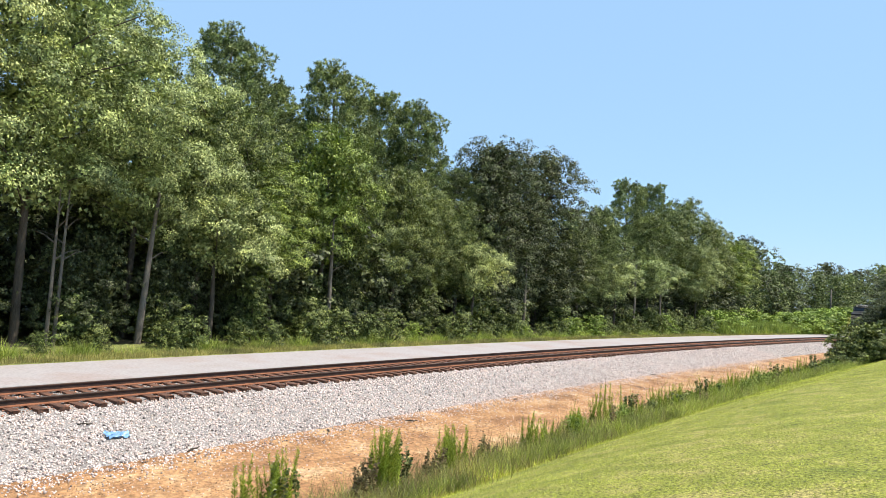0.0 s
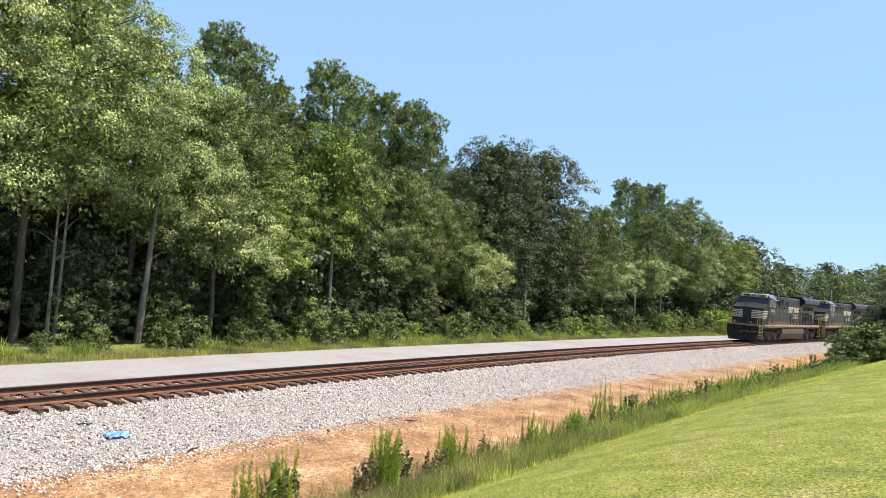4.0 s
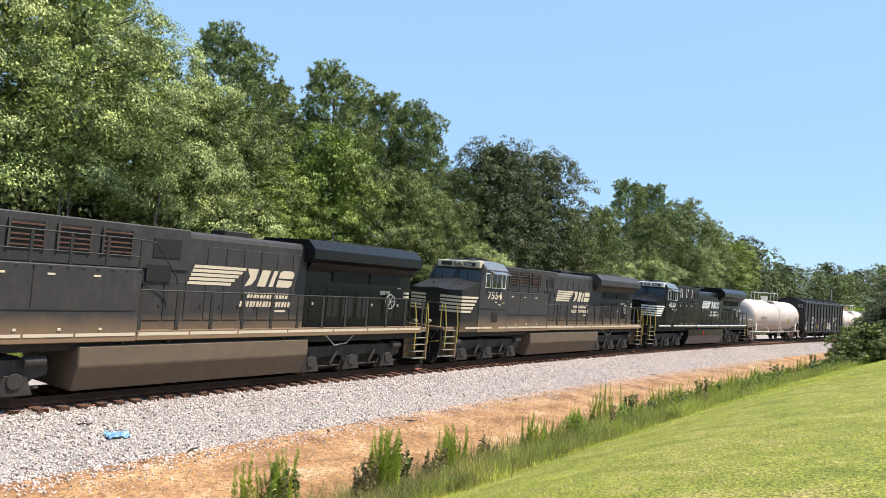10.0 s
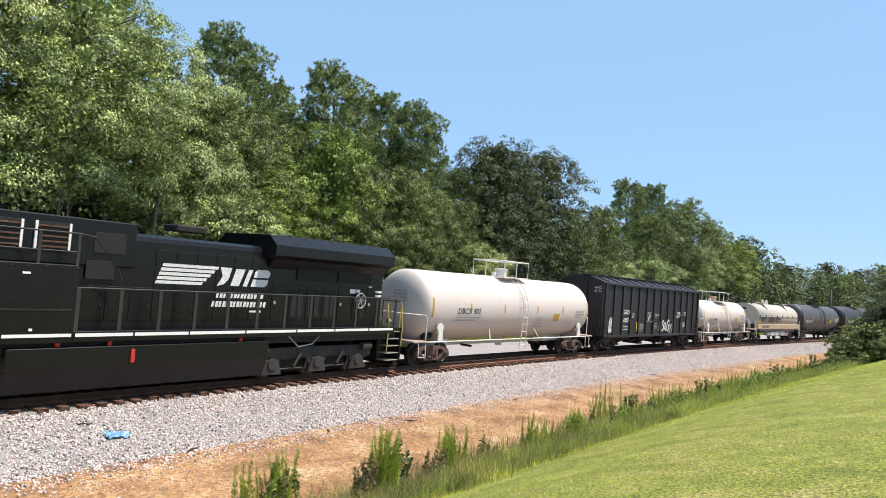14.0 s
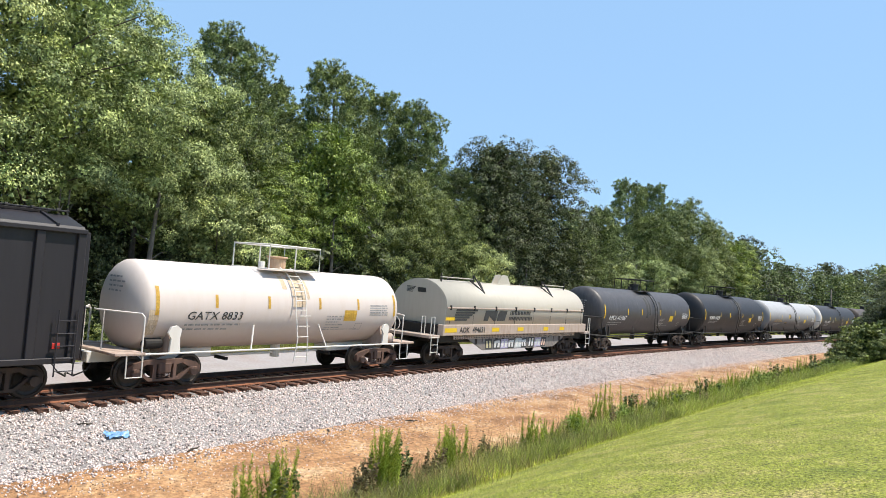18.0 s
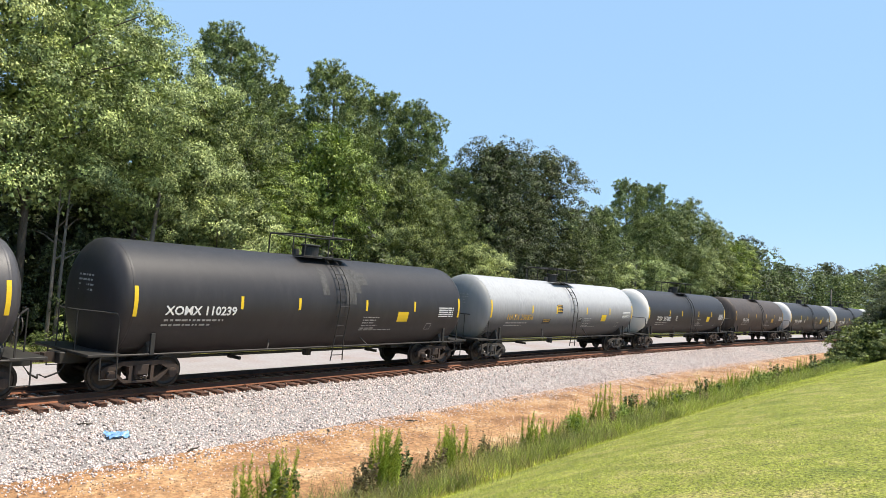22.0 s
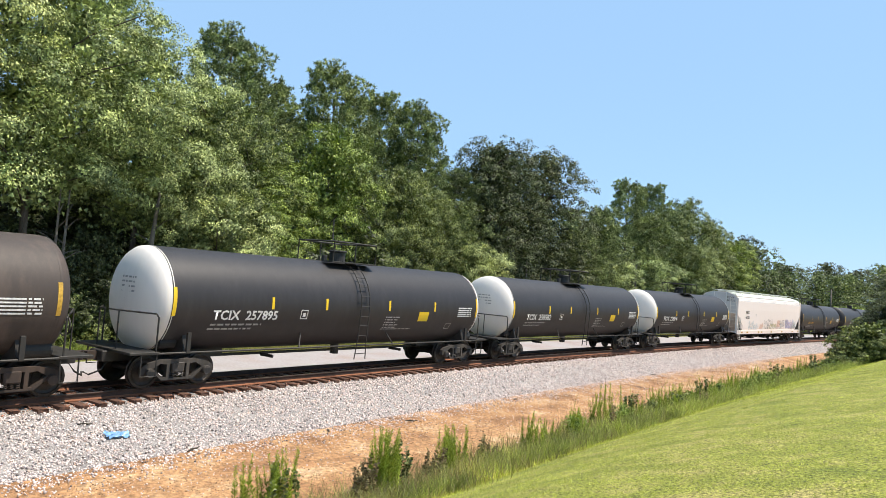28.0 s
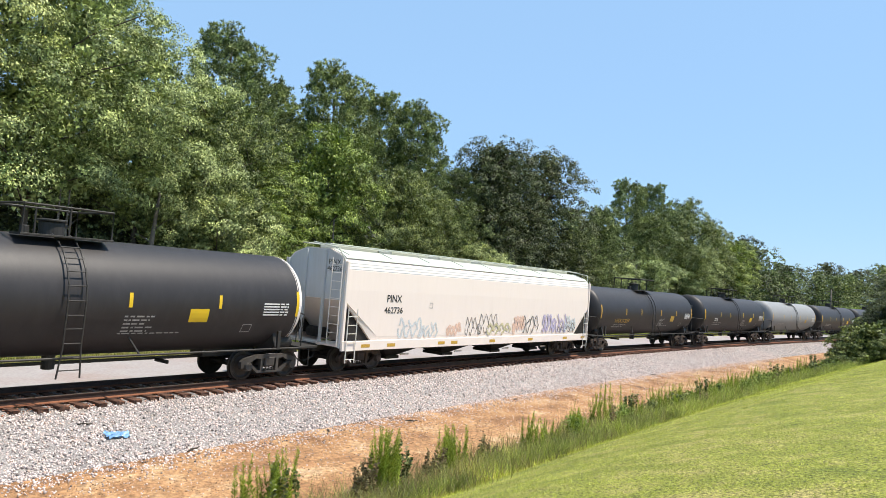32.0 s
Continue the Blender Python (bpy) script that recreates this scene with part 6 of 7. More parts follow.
        plate("graffiti", [(x - 0.07, z0 - 0.02), (x + w + 0.09, z0 - 0.02), (x + w + lean + 0.09, z1 + 0.03), (x + lean - 0.07, z1 + 0.03)], "y", -1.427, -1.421, P_SPRAY[(0, 0, 1, 0, 3)[i % 5]], root)
        for q in (0.0, 0.62):
            plate("graffiti", [(x + w * q, z0 + 0.04), (x + w * (q + 0.36), z0 + 0.04), (x + w * (q + 0.36) + lean, z1 - 0.05), (x + w * q + lean, z1 - 0.05)], "y", -1.433, -1.428, P_MARK if i not in (0, 7, 8) else P_SPRAY[4 - i % 3], root)
        if i % 2:
            plate("graffiti", [(x + 0.05, 0.86), (x + w, 0.86), (x + w + 0.02, 0.98), (x + 0.07, 0.98)], "y", -1.436, -1.434, P_MARK, root)
    for i in range(16):
        x = x0 + 2.6 + 0.55 * i
        bars("grime_streak", [(x, x + g.uniform(0.05, 0.25), max(0.6, 1.25 - g.uniform(0.2, 0.7)), 1.28)], -1.4235, P_TRUCK, root)
    vehicles.append((root, (a + b) / 2, (b - a) - 4.6))


# ---- locomotives ----
P_PILOT = paint("black_pilot_paint", (0.007, 0.0065, 0.0065), (0.06, 0.05, 0.042), 0.25, 0.5)
P_DARK_SCREEN = surface("black_mesh_screen", [(0.3, (0.006, 0.006, 0.006)), (0.7, (0.014, 0.013, 0.013))], 8, 0.8, fine=60)


def loco_truck(parent, x, pale):
    mat = P_LOCO_TRUCK
    key = "pale" if pale else "grime"
    t = shared("loco_bolster" + key, lambda: box("truck", -2.4, 2.4, -0.7, 0.7, 0.55, 0.95, P_GRIME, None, 0.03), "truck", parent, pose(x, 0, 0))

    def side():
        out = [(-2.75, 0.62), (-2.75, 0.86), (-2.35, 1.0), (-1.0, 1.02), (1.0, 1.02), (2.35, 1.0), (2.75, 0.86), (2.75, 0.62), (2.4, 0.52), (2.25, 0.36), (1.75, 0.36), (1.6, 0.62), (0.5, 0.66), (0.3, 0.36), (-0.3, 0.36), (-0.5, 0.66), (-1.6, 0.62), (-1.75, 0.36), (-2.25, 0.36), (-2.4, 0.52)]
        return plate("side_frame", out, "y", -0.07, 0.07, mat, None, bevel=0.015)

    for sy, rz in ((-1.12, 0), (1.12, 180)):
        shared("loco_side" + key, side, "side_frame", t, pose(0, sy, 0, 0, 0, rz))
        for sx in (-2.0, 0.0, 2.0):
            shared("journal" + key, lambda: drum("journal_box", (0, -0.12, 0), (0, 0.1, 0), 0.19, mat, None, 16), "journal_box", t, pose(sx, sy - (0.05 if sy < 0 else -0.05), 0.5))
            shared("journal_foot" + key, lambda: plate("journal_foot", [(-0.42, 0.16), (0.42, 0.16), (0.36, 0.34), (0.24, 0.64), (-0.24, 0.64), (-0.36, 0.34)], "y", -0.05, 0.05, mat, None, bevel=0.012), "journal_foot", t, pose(sx, sy - (0.08 if sy < 0 else -0.08), 0))
            if sy < 0:
                w = shared("loco_wheel", lambda: wheel_mesh(0.52), "wheel_set", t, pose(sx, 0, 0.52))
                WHEELS.append((w, sx, 0.52))
        for sx in (-1.0, 1.0):
            shared("motor" + key, lambda: box("traction_motor", -0.62, 0.62, -0.5, 0.5, 0.14, 0.86, P_GRIME, None, 0.08), "traction_motor", t, pose(sx, sy * 0.28, 0))
            shared("damper" + key, lambda: drum("damper", (-0.12, 0, 0.0), (0.16, 0, 0.42), 0.05, mat, None, 10), "damper", t, pose(sx, sy * 1.06 + (-0.1 if sy < 0 else 0.1), 0.4))
            shared("sand_pipe" + key, lambda: pipe("sand_pipe", [(0.5, 0, 0.95), (0.56, 0, 0.5), (0.42, 0, 0.14)], 0.022, mat, None, 6), "sand_pipe", t, pose(sx, sy * 1.03, 0))
        for sx in (-2.55, 2.35):
            shared("brake_can" + key, lambda: drum("brake_cylinder", (-0.22, 0, 0), (0.28, 0, 0), 0.14, mat, None, 14), "brake_cylinder", t, pose(sx, sy - (0.12 if sy < 0 else -0.12), 0.95))
        shared("brake_rod" + key, lambda: pipe("brake_rod", [(-2.6, 0, 0.3), (2.6, 0, 0.3)], 0.03, mat, None, 6), "brake_rod", t, pose(0, sy * 0.97, 0))
    return t


def railing(parent, x0, x1, y, z0, z1, n, mat, heavy=0.045):
    pipe("handrail", [(x0, y, z1), (x1, y, z1)], 0.022, mat, parent)
    for i in range(n):
        x = x0 + (x1 - x0) * i / (n - 1)
        box("stanchion", x - heavy, x + heavy, y - 0.02, y + 0.02, z0 - 0.1, z1 + 0.01, mat, parent, 0.006)


def locomotive(a, b, number, body, stripe, tan, label, pale, clean, rear=None):
    root = tagged(new("diesel_locomotive"), label, "locomotive", "locomotives of the train")
    yel = P_RAIL_YELLOW
    rear = rear or body
    dip = 0.22 if clean else 0.0
    # underframe and fuel tank
    box("underframe", -10.2, 10.7, -1.3, 1.3, 1.18, 1.62, P_GRIME, root, 0.02)
    for sy in (-1, 1):
        box("side_sill", -1.9, 10.3, min(sy * 1.32, sy * 1.52), max(sy * 1.32, sy * 1.52), 1.42, 1.68, body, root, 0.012)
        ends = [(-1.85, 1.5), (-0.3, 1.6), (1.35, 1.9), (3.3, 2.0), (5.35, 1.7), (7.1, 1.7), (8.85, 1.35)]
        for x, w in ends:
            bars("sill_stripe", [(x, x + w, 1.545, 1.63)], sy * 1.523, stripe, root)
    plate("fuel_tank", [(-1.48, 1.30), (-1.50, 0.80), (-1.22, 0.17), (1.22, 0.17), (1.50, 0.80), (1.48, 1.30)], "x", -3.35, 4.25, tan, root, bevel=0.03)
    for x in (-2.2, -0.9, 3.2):
        drum("filler_cap", (x, -1.38, 1.28), (x, -1.42, 1.42), 0.06, P_RED if clean else P_GRIME, root, 10)
    if clean:
        box("fuel_gauge", -0.35, -0.24, -1.53, -1.49, 0.85, 1.2, P_RED, root, 0.005)
    loco_truck(root, -6.65, pale)
    loco_truck(root, 6.65, pale)
    # nose: a tapered wedge in front of the cab
    bm = bmesh.new()
    plan = [(-8.0, -1.50, 3.60), (-9.22, -1.42, 3.22), (-9.42, -0.78, 3.20), (-9.42, 0.78, 3.20), (-9.22, 1.42, 3.22), (-8.0, 1.50, 3.60)]
    lo = [bm.verts.new((x, y, 1.40)) for x, y, z in plan]
    hi = [bm.verts.new((x, y, z)) for x, y, z in plan]
    ridge = [bm.verts.new((-8.0, 0, 3.72)), bm.verts.new((-9.42, 0, 3.26))]
    bm.faces.new(lo)
    for i in range(5):
        if i == 2:
            bm.faces.new((lo[2], lo[3], hi[3], ridge[1], hi[2]))
        else:
            bm.faces.new((lo[i], lo[i + 1], hi[i + 1], hi[i]))
    bm.faces.new((hi[0], hi[1], hi[2], ridge[1], ridge[0]))
    bm.faces.new((hi[5], ridge[0], ridge[1], hi[3], hi[4]))
    bmesh.ops.recalc_face_normals(bm, faces=bm.faces[:])
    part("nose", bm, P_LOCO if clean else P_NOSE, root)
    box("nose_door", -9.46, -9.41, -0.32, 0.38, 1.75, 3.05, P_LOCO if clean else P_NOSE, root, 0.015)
    for i in range(5):
        z = 2.86 - 0.155 * i
        for sy in (-1, 1):
            p = [Vector((-8.12 - 0.12 * i, sy * 1.498, z)), Vector((-9.23, sy * 1.427, z)), Vector((-9.432, sy * 0.785, z)), Vector((-9.432, sy * 0.40, z))]
            vs, fs = [], []
            for k in range(3):
                q = len(vs)
                nrm = Vector(((p[k + 1] - p[k]).y, -(p[k + 1] - p[k]).x, 0)).normalized() * 0.006
                if nrm.y * sy < 0 and k < 2:
                    nrm = -nrm
                if k == 2:
                    nrm = Vector((-0.006, 0, 0))
                vs += [p[k] + nrm, p[k + 1] + nrm, p[k + 1] + nrm + Vector((0, 0, 0.095)), p[k] + nrm + Vector((0.05 if k == 0 else 0, 0, 0.095))]
                fs.append((q, q + 1, q + 2, q + 3))
            mesh_object("nose_stripe", vs, fs, stripe, root)
    for x, y in ((-8.6, -0.75), (-9.1, 0.3)):
        box("nose_grab", x - 0.05, x + 0.05, y - 0.03, y + 0.03, 3.42, 3.52, P_PIPE, root, 0.01)
    pipe("nose_grab_iron", [(-9.25, -0.7, 3.34), (-8.2, -0.4, 3.72)], 0.015, P_PIPE, root)
    # cab
    sec = [(-1.52, 1.40), (-1.52, 4.18), (-1.16, 4.52), (-0.6, 4.62), (0.6, 4.62), (1.16, 4.52), (1.52, 4.18), (1.52, 1.40)]
    bm = bmesh.new()
    back = [bm.verts.new((-5.75, y, z)) for y, z in sec]
    front = [bm.verts.new((-8.02 + max(0.0, (z - 3.5)) * 0.48, y, z)) for y, z in sec]
    low = [bm.verts.new((-8.02, y, 3.5)) for y in (-1.52, 1.52)]
    bm.faces.new(back[::-1])
    bm.faces.new((front[0], low[0], front[1], back[1], back[0]))
    bm.faces.new((front[7], back[7], back[6], front[6], low[1]))
    for i in range(1, 6):
        bm.faces.new((front[i], front[i + 1], back[i + 1], back[i]))
    bm.faces.new((low[0], low[1], front[6], front[5], front[4], front[3], front[2], front[1]))
    bm.faces.new((front[0], front[7], low[1], low[0]))
    bm.faces.new((back[0], back[7], front[7], front[0]))
    bmesh.ops.recalc_face_normals(bm, faces=bm.faces[:])
    part("cab", bm, body, root)
    roof = [(-1.50, 4.215), (-1.16, 4.535), (-0.6, 4.635), (0.6, 4.635), (1.16, 4.535), (1.50, 4.215), (1.16, 4.51), (-1.16, 4.51)]
    # sunlight on the roof is put into this paler colour
    plate("cab_roof", roof[:3] + roof[3:6], "x", -7.5, -5.78, P_BLUEG, root, "cab roof coloured pale blue-grey for the sun on it")

    def on_front(y, z, out=0.012):
        x = -8.02 + max(0.0, z - 3.5) * 0.48
        return (x - out, y, z + out * 0.4)

    for y0, y1 in ((-1.36, -0.12), (0.12, 1.36)):
        w = mesh_object("windscreen", [on_front(y0, 3.64), on_front(y1, 3.64), on_front(y1, 4.14), on_front(y0, 4.14)], [(0, 1, 2, 3)], P_GLASS, root)
        pipe("wiper", [on_front((y0 + y1) / 2, 3.66, 0.04), on_front((y0 + y1) / 2 + 0.2, 4.05, 0.04)], 0.01, P_PIPE, w, 4)
        for c0, c1 in (((y0, 3.64), (y1, 3.64)), ((y0, 4.14), (y1, 4.14)), ((y0, 3.64), (y0, 4.14)), ((y1, 3.64), (y1, 4.14))):
            pipe("gasket", [on_front(*c0, 0.02), on_front(*c1, 0.02)], 0.014, P_PIPE, w, 4)
    box("number_board_housing", -7.78, -7.40, -1.22, 1.22, 4.24, 4.56, stripe, root, 0.03)
    box("number_board", -7.80, -7.77, -0.98, -0.36, 4.30, 4.48, P_MARK_BLACK, root, 0.004)
    lettering(number, -7.806, 4.32, 0.13, -0.42, P_MARK, root, on="end", name="board_number", weight=0.004)
    box("number_board", -7.80, -7.77, 0.36, 0.98, 4.30, 4.48, P_MARK_BLACK, root, 0.004)
    for y in (-0.13, 0.13):
        drum("headlight", (-7.86, y, 4.40), (-7.7, y, 4.40), 0.105, P_LENS, root, 16)
    # side windows with their frame and awning
    for sy in (-1, 1):
        y = sy * 1.522
        for x0, x1 in ((-7.62, -7.30), (-7.12, -6.78), (-6.74, -6.40), (-6.28, -6.04)):
            w = box("cab_window", x0, x1, min(y, y + sy * 0.01), max(y, y + sy * 0.01), 3.42, 4.02, P_GLASS, root, 0.003)
            for bx0, bx1, bz0, bz1 in ((x0 - 0.035, x0, 3.38, 4.06), (x1, x1 + 0.035, 3.38, 4.06), (x0, x1, 3.38, 3.42), (x0, x1, 4.02, 4.06)):
                box("window_frame", bx0, bx1, min(y, y + sy * 0.022), max(y, y + sy * 0.022), bz0, bz1, P_STRIPE, w, 0.004)
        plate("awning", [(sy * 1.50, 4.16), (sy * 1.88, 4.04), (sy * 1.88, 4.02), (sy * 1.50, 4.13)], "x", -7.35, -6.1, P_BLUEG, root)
        box("cab_panel", -7.95, -5.85, min(y, y + sy * 0.012), max(y, y + sy * 0.012), 2.42, 2.47, P_GRIME, root, 0.003)
        box("cab_door", -7.0, -6.5, min(y, y + sy * 0.012), max(y, y + sy * 0.012), 1.85, 2.30, P_GRIME, root, 0.004)
        bars("sill_stripe", [(-9.1, -7.7, 1.55, 1.63), (-7.6, -6.85, 1.55, 1.63), (-6.75, -6.0, 1.55, 1.63), (-5.7, -4.8, 1.55, 1.63), (-4.6, -3.5, 1.55, 1.63), (-3.3, -2.0, 1.55, 1.63)] if sy > 0 else [(-8.95, -7.75, 1.55, 1.63), (-7.7, -6.9, 1.55, 1.63), (-6.35, -5.7, 1.55, 1.63), (-5.65, -4.75, 1.55, 1.63), (-4.7, -3.55, 1.55, 1.63), (-3.5, -1.95, 1.55, 1.63)], sy * 1.535, stripe, root)
    lettering(number, -7.42, 2.90, 0.33, -1.53, P_MARK if clean else P_CREAM, root, weight=0.010, wide=1.28)
    bars("stencil", [(-6.8, -6.62, 2.72, 2.77), (-6.2, -5.98, 2.72, 2.75), (-6.5, -6.3, 2.62, 2.66)], -1.528, stripe, root)
    # equipment cabinets behind the cab, with louvres above
    box("equipment_cabinet", -5.75, -1.9, -1.52, 1.52, 1.40, 3.28, body, root, 0.02)
    box("cabinet_seam", -5.6, -2.0, -1.532, -1.51, 2.18, 2.215, P_GRIME, root, 0.003)
    for x in (-4.9, -3.9, -2.9):
        box("cabinet_latch", x - 0.04, x + 0.04, -1.54, -1.515, 1.70, 1.76, stripe, root, 0.004)
    for x in (-4.6,):
        box("cabinet_seam", x - 0.012, x + 0.012, -1.53, -1.51, 2.25, 3.25, P_GRIME, root, 0.002)
    box("brake_grid_house", -5.75, -0.2, -1.02, 1.02, 3.28, 4.46, body, root, 0.03)
    for i in range(3):
        x0 = -5.05 + 1.12 * i
        for sy in (-1, 1):
            y = sy * 1.022
            g = box("louvre_panel", x0, x0 + 0.86, min(y, y + sy * 0.02), max(y, y + sy * 0.02), 3.62, 4.28, P_GRIME, root, 0.003)
            for k in range(5):
                box("louvre_slat", x0 + 0.05, x0 + 0.81, min(y, y + sy * 0.05), max(y, y + sy * 0.05), 3.66 + 0.125 * k, 3.70 + 0.125 * k, P_RUST, g, 0.004)
            for bx in (x0, x0 + 0.80):
                box("louvre_frame", bx, bx + 0.06, min(y, y + sy * 0.055), max(y, y + sy * 0.055), 3.62, 4.28, P_TRUCK_PALE if not clean else P_STRIPE, g, 0.004)
    for sy in (-1, 1):
        railing(root, -5.6, -1.95, sy * 1.48, 3.28, 4.05, 5, P_PIPE, 0.04)
        pipe("lower_rail", [(-5.6, sy * 1.48, 3.6), (-1.95, sy * 1.48, 3.6)], 0.018, P_PIPE, root)
        pipe("walk_rail", [(-1.95, sy * 1.48, 4.05), (-1.5, sy * 1.4, 4.0), (-0.7, sy * 1.25, 3.1), (-0.65, sy * 1.25, 2.9)], 0.022, P_PIPE, root)
        for x0, x1, z0, z1 in ((-1.35, -0.5, 3.62, 4.15), (-1.5, -0.75, 2.95, 3.42)):
            box("access_panel", x0, x1, min(sy * 1.02, sy * 1.04), max(sy * 1.02, sy * 1.04), z0, z1, P_DARK_SCREEN, root, 0.004)
        for k in range(10):
            box("rivet_plate", -5.4 + 0.38 * k, -5.32 + 0.38 * k, min(sy * 1.52, sy * 1.535), max(sy * 1.52, sy * 1.535), 3.2, 3.23, P_GRIME, root, 0.003)
    for x in (-5.3, -4.2, -3.1):
        box("data_plate", x - 0.09, x + 0.09, -1.53, -1.518, 3.02, 3.07, stripe, root, 0.003)
    # engine hood
    hood = [(-0.98, 1.62), (-0.98, 4.24 - dip), (-0.93, 4.36 - dip), (-0.78, 4.44 - dip), (0.78, 4.44 - dip), (0.93, 4.36 - dip), (0.98, 4.24 - dip), (0.98, 1.62)]
    plate("engine_hood", hood, "x", -1.9, 4.35, body, root)
    for i in range(9):
        x = -1.55 + 0.66 * i
        for sy in (-1, 1):
            y = sy * 0.982
            box("hood_door", x, x + 0.6, min(y, y + sy * 0.018), max(y, y + sy * 0.018), 1.9, (4.05 if i > 2 else 3.0) - dip, body, root, 0.008)
            box("door_latch", x + 0.5, x + 0.55, min(y, y + sy * 0.035), max(y, y + sy * 0.035), 2.25, 2.33, P_GRIME, root, 0.004)
    box("exhaust_housing", 1.4, 2.4, -0.35, 0.35, 4.42, 4.62, P_GRIME, root, 0.03)
    for x in (-6.9, -6.3):
        drum("roof_fan_cap", (x, 0, 4.6), (x, 0, 4.72), 0.28, P_GRIME, root, 18)
    for k in range(3):
        drum("air_horn", (-6.2 - 0.06 * k, -0.5 + 0.14 * k, 4.68), (-6.75, -0.5 + 0.14 * k, 4.70), 0.045, P_GRIME, root, 10)
    # painted mark on the hood: slanted bars, a block mark, words as bars
    yy = -1.004
    mk = P_MARK if clean else P_CREAM
    drop, along = (0.47, 0.85) if clean else (0.45, 0.2)
    for i in range(5):
        bars("painted_stripe", [(along - 0.22 - 0.045 * i, along + 1.62 - 0.13 * i, 3.86 - drop - 0.12 * i, 3.86 - drop - 0.12 * i + 0.088)], yy, mk, root, slant=0.35)
    z = 3.38 - drop
    for outline in ([(1.62, 0.0), (1.86, 0.06), (2.02, 0.22), (2.12, 0.56), (1.70, 0.56), (1.80, 0.30)], [(2.10, 0.02), (2.42, 0.02), (2.62, 0.54), (2.28, 0.54)], [(2.56, 0.02), (2.72, 0.02), (2.92, 0.54), (2.76, 0.54)],
                    [(2.86, 0.02), (3.40, 0.02), (3.52, 0.10), (3.54, 0.25), (2.94, 0.25)], [(2.96, 0.31), (3.56, 0.31), (3.62, 0.48), (3.52, 0.56), (3.12, 0.56), (3.0, 0.48)]):
        plate("block_mark", [(u + along, z + v) for u, v in outline], "y", yy - 0.004, yy, mk, root)
    for u0, n, v in ((1.62 + along, 14, -0.35), (1.48 + along, 16, -0.62)):
        bars("stencil", [(u0 + 0.128 * i, u0 + 0.128 * i + 0.08 + 0.02 * (i % 2), z + v, z + v + 0.17) for i in range(n)], yy, mk, root, slant=0.2)
    bars("stencil", [(2.9 + along, 3.35 + along, z - 0.78, z - 0.72)], yy, mk, root)
    # radiator section with overhanging wings
    plate("radiator_house", [(-0.98, 1.62), (-0.98, 3.55), (-1.25, 3.85), (1.25, 3.85), (0.98, 3.55), (0.98, 1.62)], "x", 4.35, 10.0, rear, root)
    plate("radiator_wing", [(-1.50, 3.98), (-1.50, 4.30), (-1.12, 4.62), (1.12, 4.62), (1.50, 4.30), (1.50, 3.98), (1.2, 3.84), (-1.2, 3.84)], "x", 4.2, 10.05, rear, root, bevel=0.015)
    box("radiator_roof_grille", 5.2, 9.4, -1.0, 1.0, 4.61, 4.66, P_GRIME, root, 0.01)
    for sy in (-1, 1):
        for x in (5.6, 7.55):
            plate("radiator_screen", [(x, 3.22), (x + 1.75, 3.22), (x + 1.75, 3.74), (x, 3.74)], "y", sy * 0.985, sy * 1.03, P_DARK_SCREEN, root)
        for i in range(7):
            x = 4.6 + 0.76 * i
            dr = box("radiator_door", x, x + 0.66, min(sy * 0.982, sy * 1.0), max(sy * 0.982, sy * 1.0), 1.85, 3.05, rear, root, 0.008)
            if i in (1, 2, 3, 5):
                for k in (0.08, 0.37):
                    box("door_screen", x + k, x + k + 0.21, min(sy * 1.0, sy * 1.012), max(sy * 1.0, sy * 1.012), 2.0, 2.92, P_DARK_SCREEN, dr, 0.003)
            else:
                box("door_latch", x + 0.08, x + 0.16, min(sy * 1.0, sy * 1.03), max(sy * 1.0, sy * 1.03), 2.4, 2.5, P_MARK_DULL, dr, 0.003)
    ring = [(8.7 + 0.27 * math.cos(k * math.pi / 8), -1.12, 2.6 + 0.27 * math.sin(k * math.pi / 8)) for k in range(17)]
    wheel = pipe("hand_brake_wheel", ring, 0.025, P_MARK_DULL, root)
    for k in range(3):
        g = k * math.pi / 3
        pipe("spoke", [(8.7 + 0.27 * math.cos(g), -1.12, 2.6 + 0.27 * math.sin(g)), (8.7 - 0.27 * math.cos(g), -1.12, 2.6 - 0.27 * math.sin(g))], 0.016, P_MARK_DULL, wheel, 4)
    bars("stencil", [(8.2, 8.5, 2.85, 3.0), (8.55, 8.75, 2.88, 3.0), (9.6, 9.95, 2.9, 2.98), (9.6, 9.95, 2.75, 2.83), (9.2, 9.4, 3.1, 3.14)], -1.012, stripe, root)
    # walkway rails, end platforms, steps, pilots
    for sy in (-1, 1):
        railing(root, -1.85, 10.3, sy * 1.49, 1.68, 2.74, 12, P_PIPE, 0.055)
        pipe("brake_hose", [(5.2, sy * 1.3, 1.4), (5.6, sy * 1.36, 1.05), (6.2, sy * 1.36, 1.12), (6.6, sy * 1.3, 1.4)], 0.025, P_MARK_DULL, root)
        for way, x in ((-1, -9.9), (1, 10.35)):
            st = box("stairwell", x - 0.42, x + 0.42, min(sy * 0.95, sy * 1.02), max(sy * 0.95, sy * 1.02), 0.35, 1.62, body, root, 0.01)
            for k in range(5):
                box("step", x - 0.36, x + 0.36, min(sy * 1.02, sy * 1.46), max(sy * 1.02, sy * 1.46), 0.38 + 0.27 * k, 0.41 + 0.27 * k, P_STEP, st, 0.004)
            box("stair_side", x + 0.38, x + 0.46, min(sy * 1.0, sy * 1.48), max(sy * 1.0, sy * 1.48), 0.33, 1.62, body, root, 0.01)
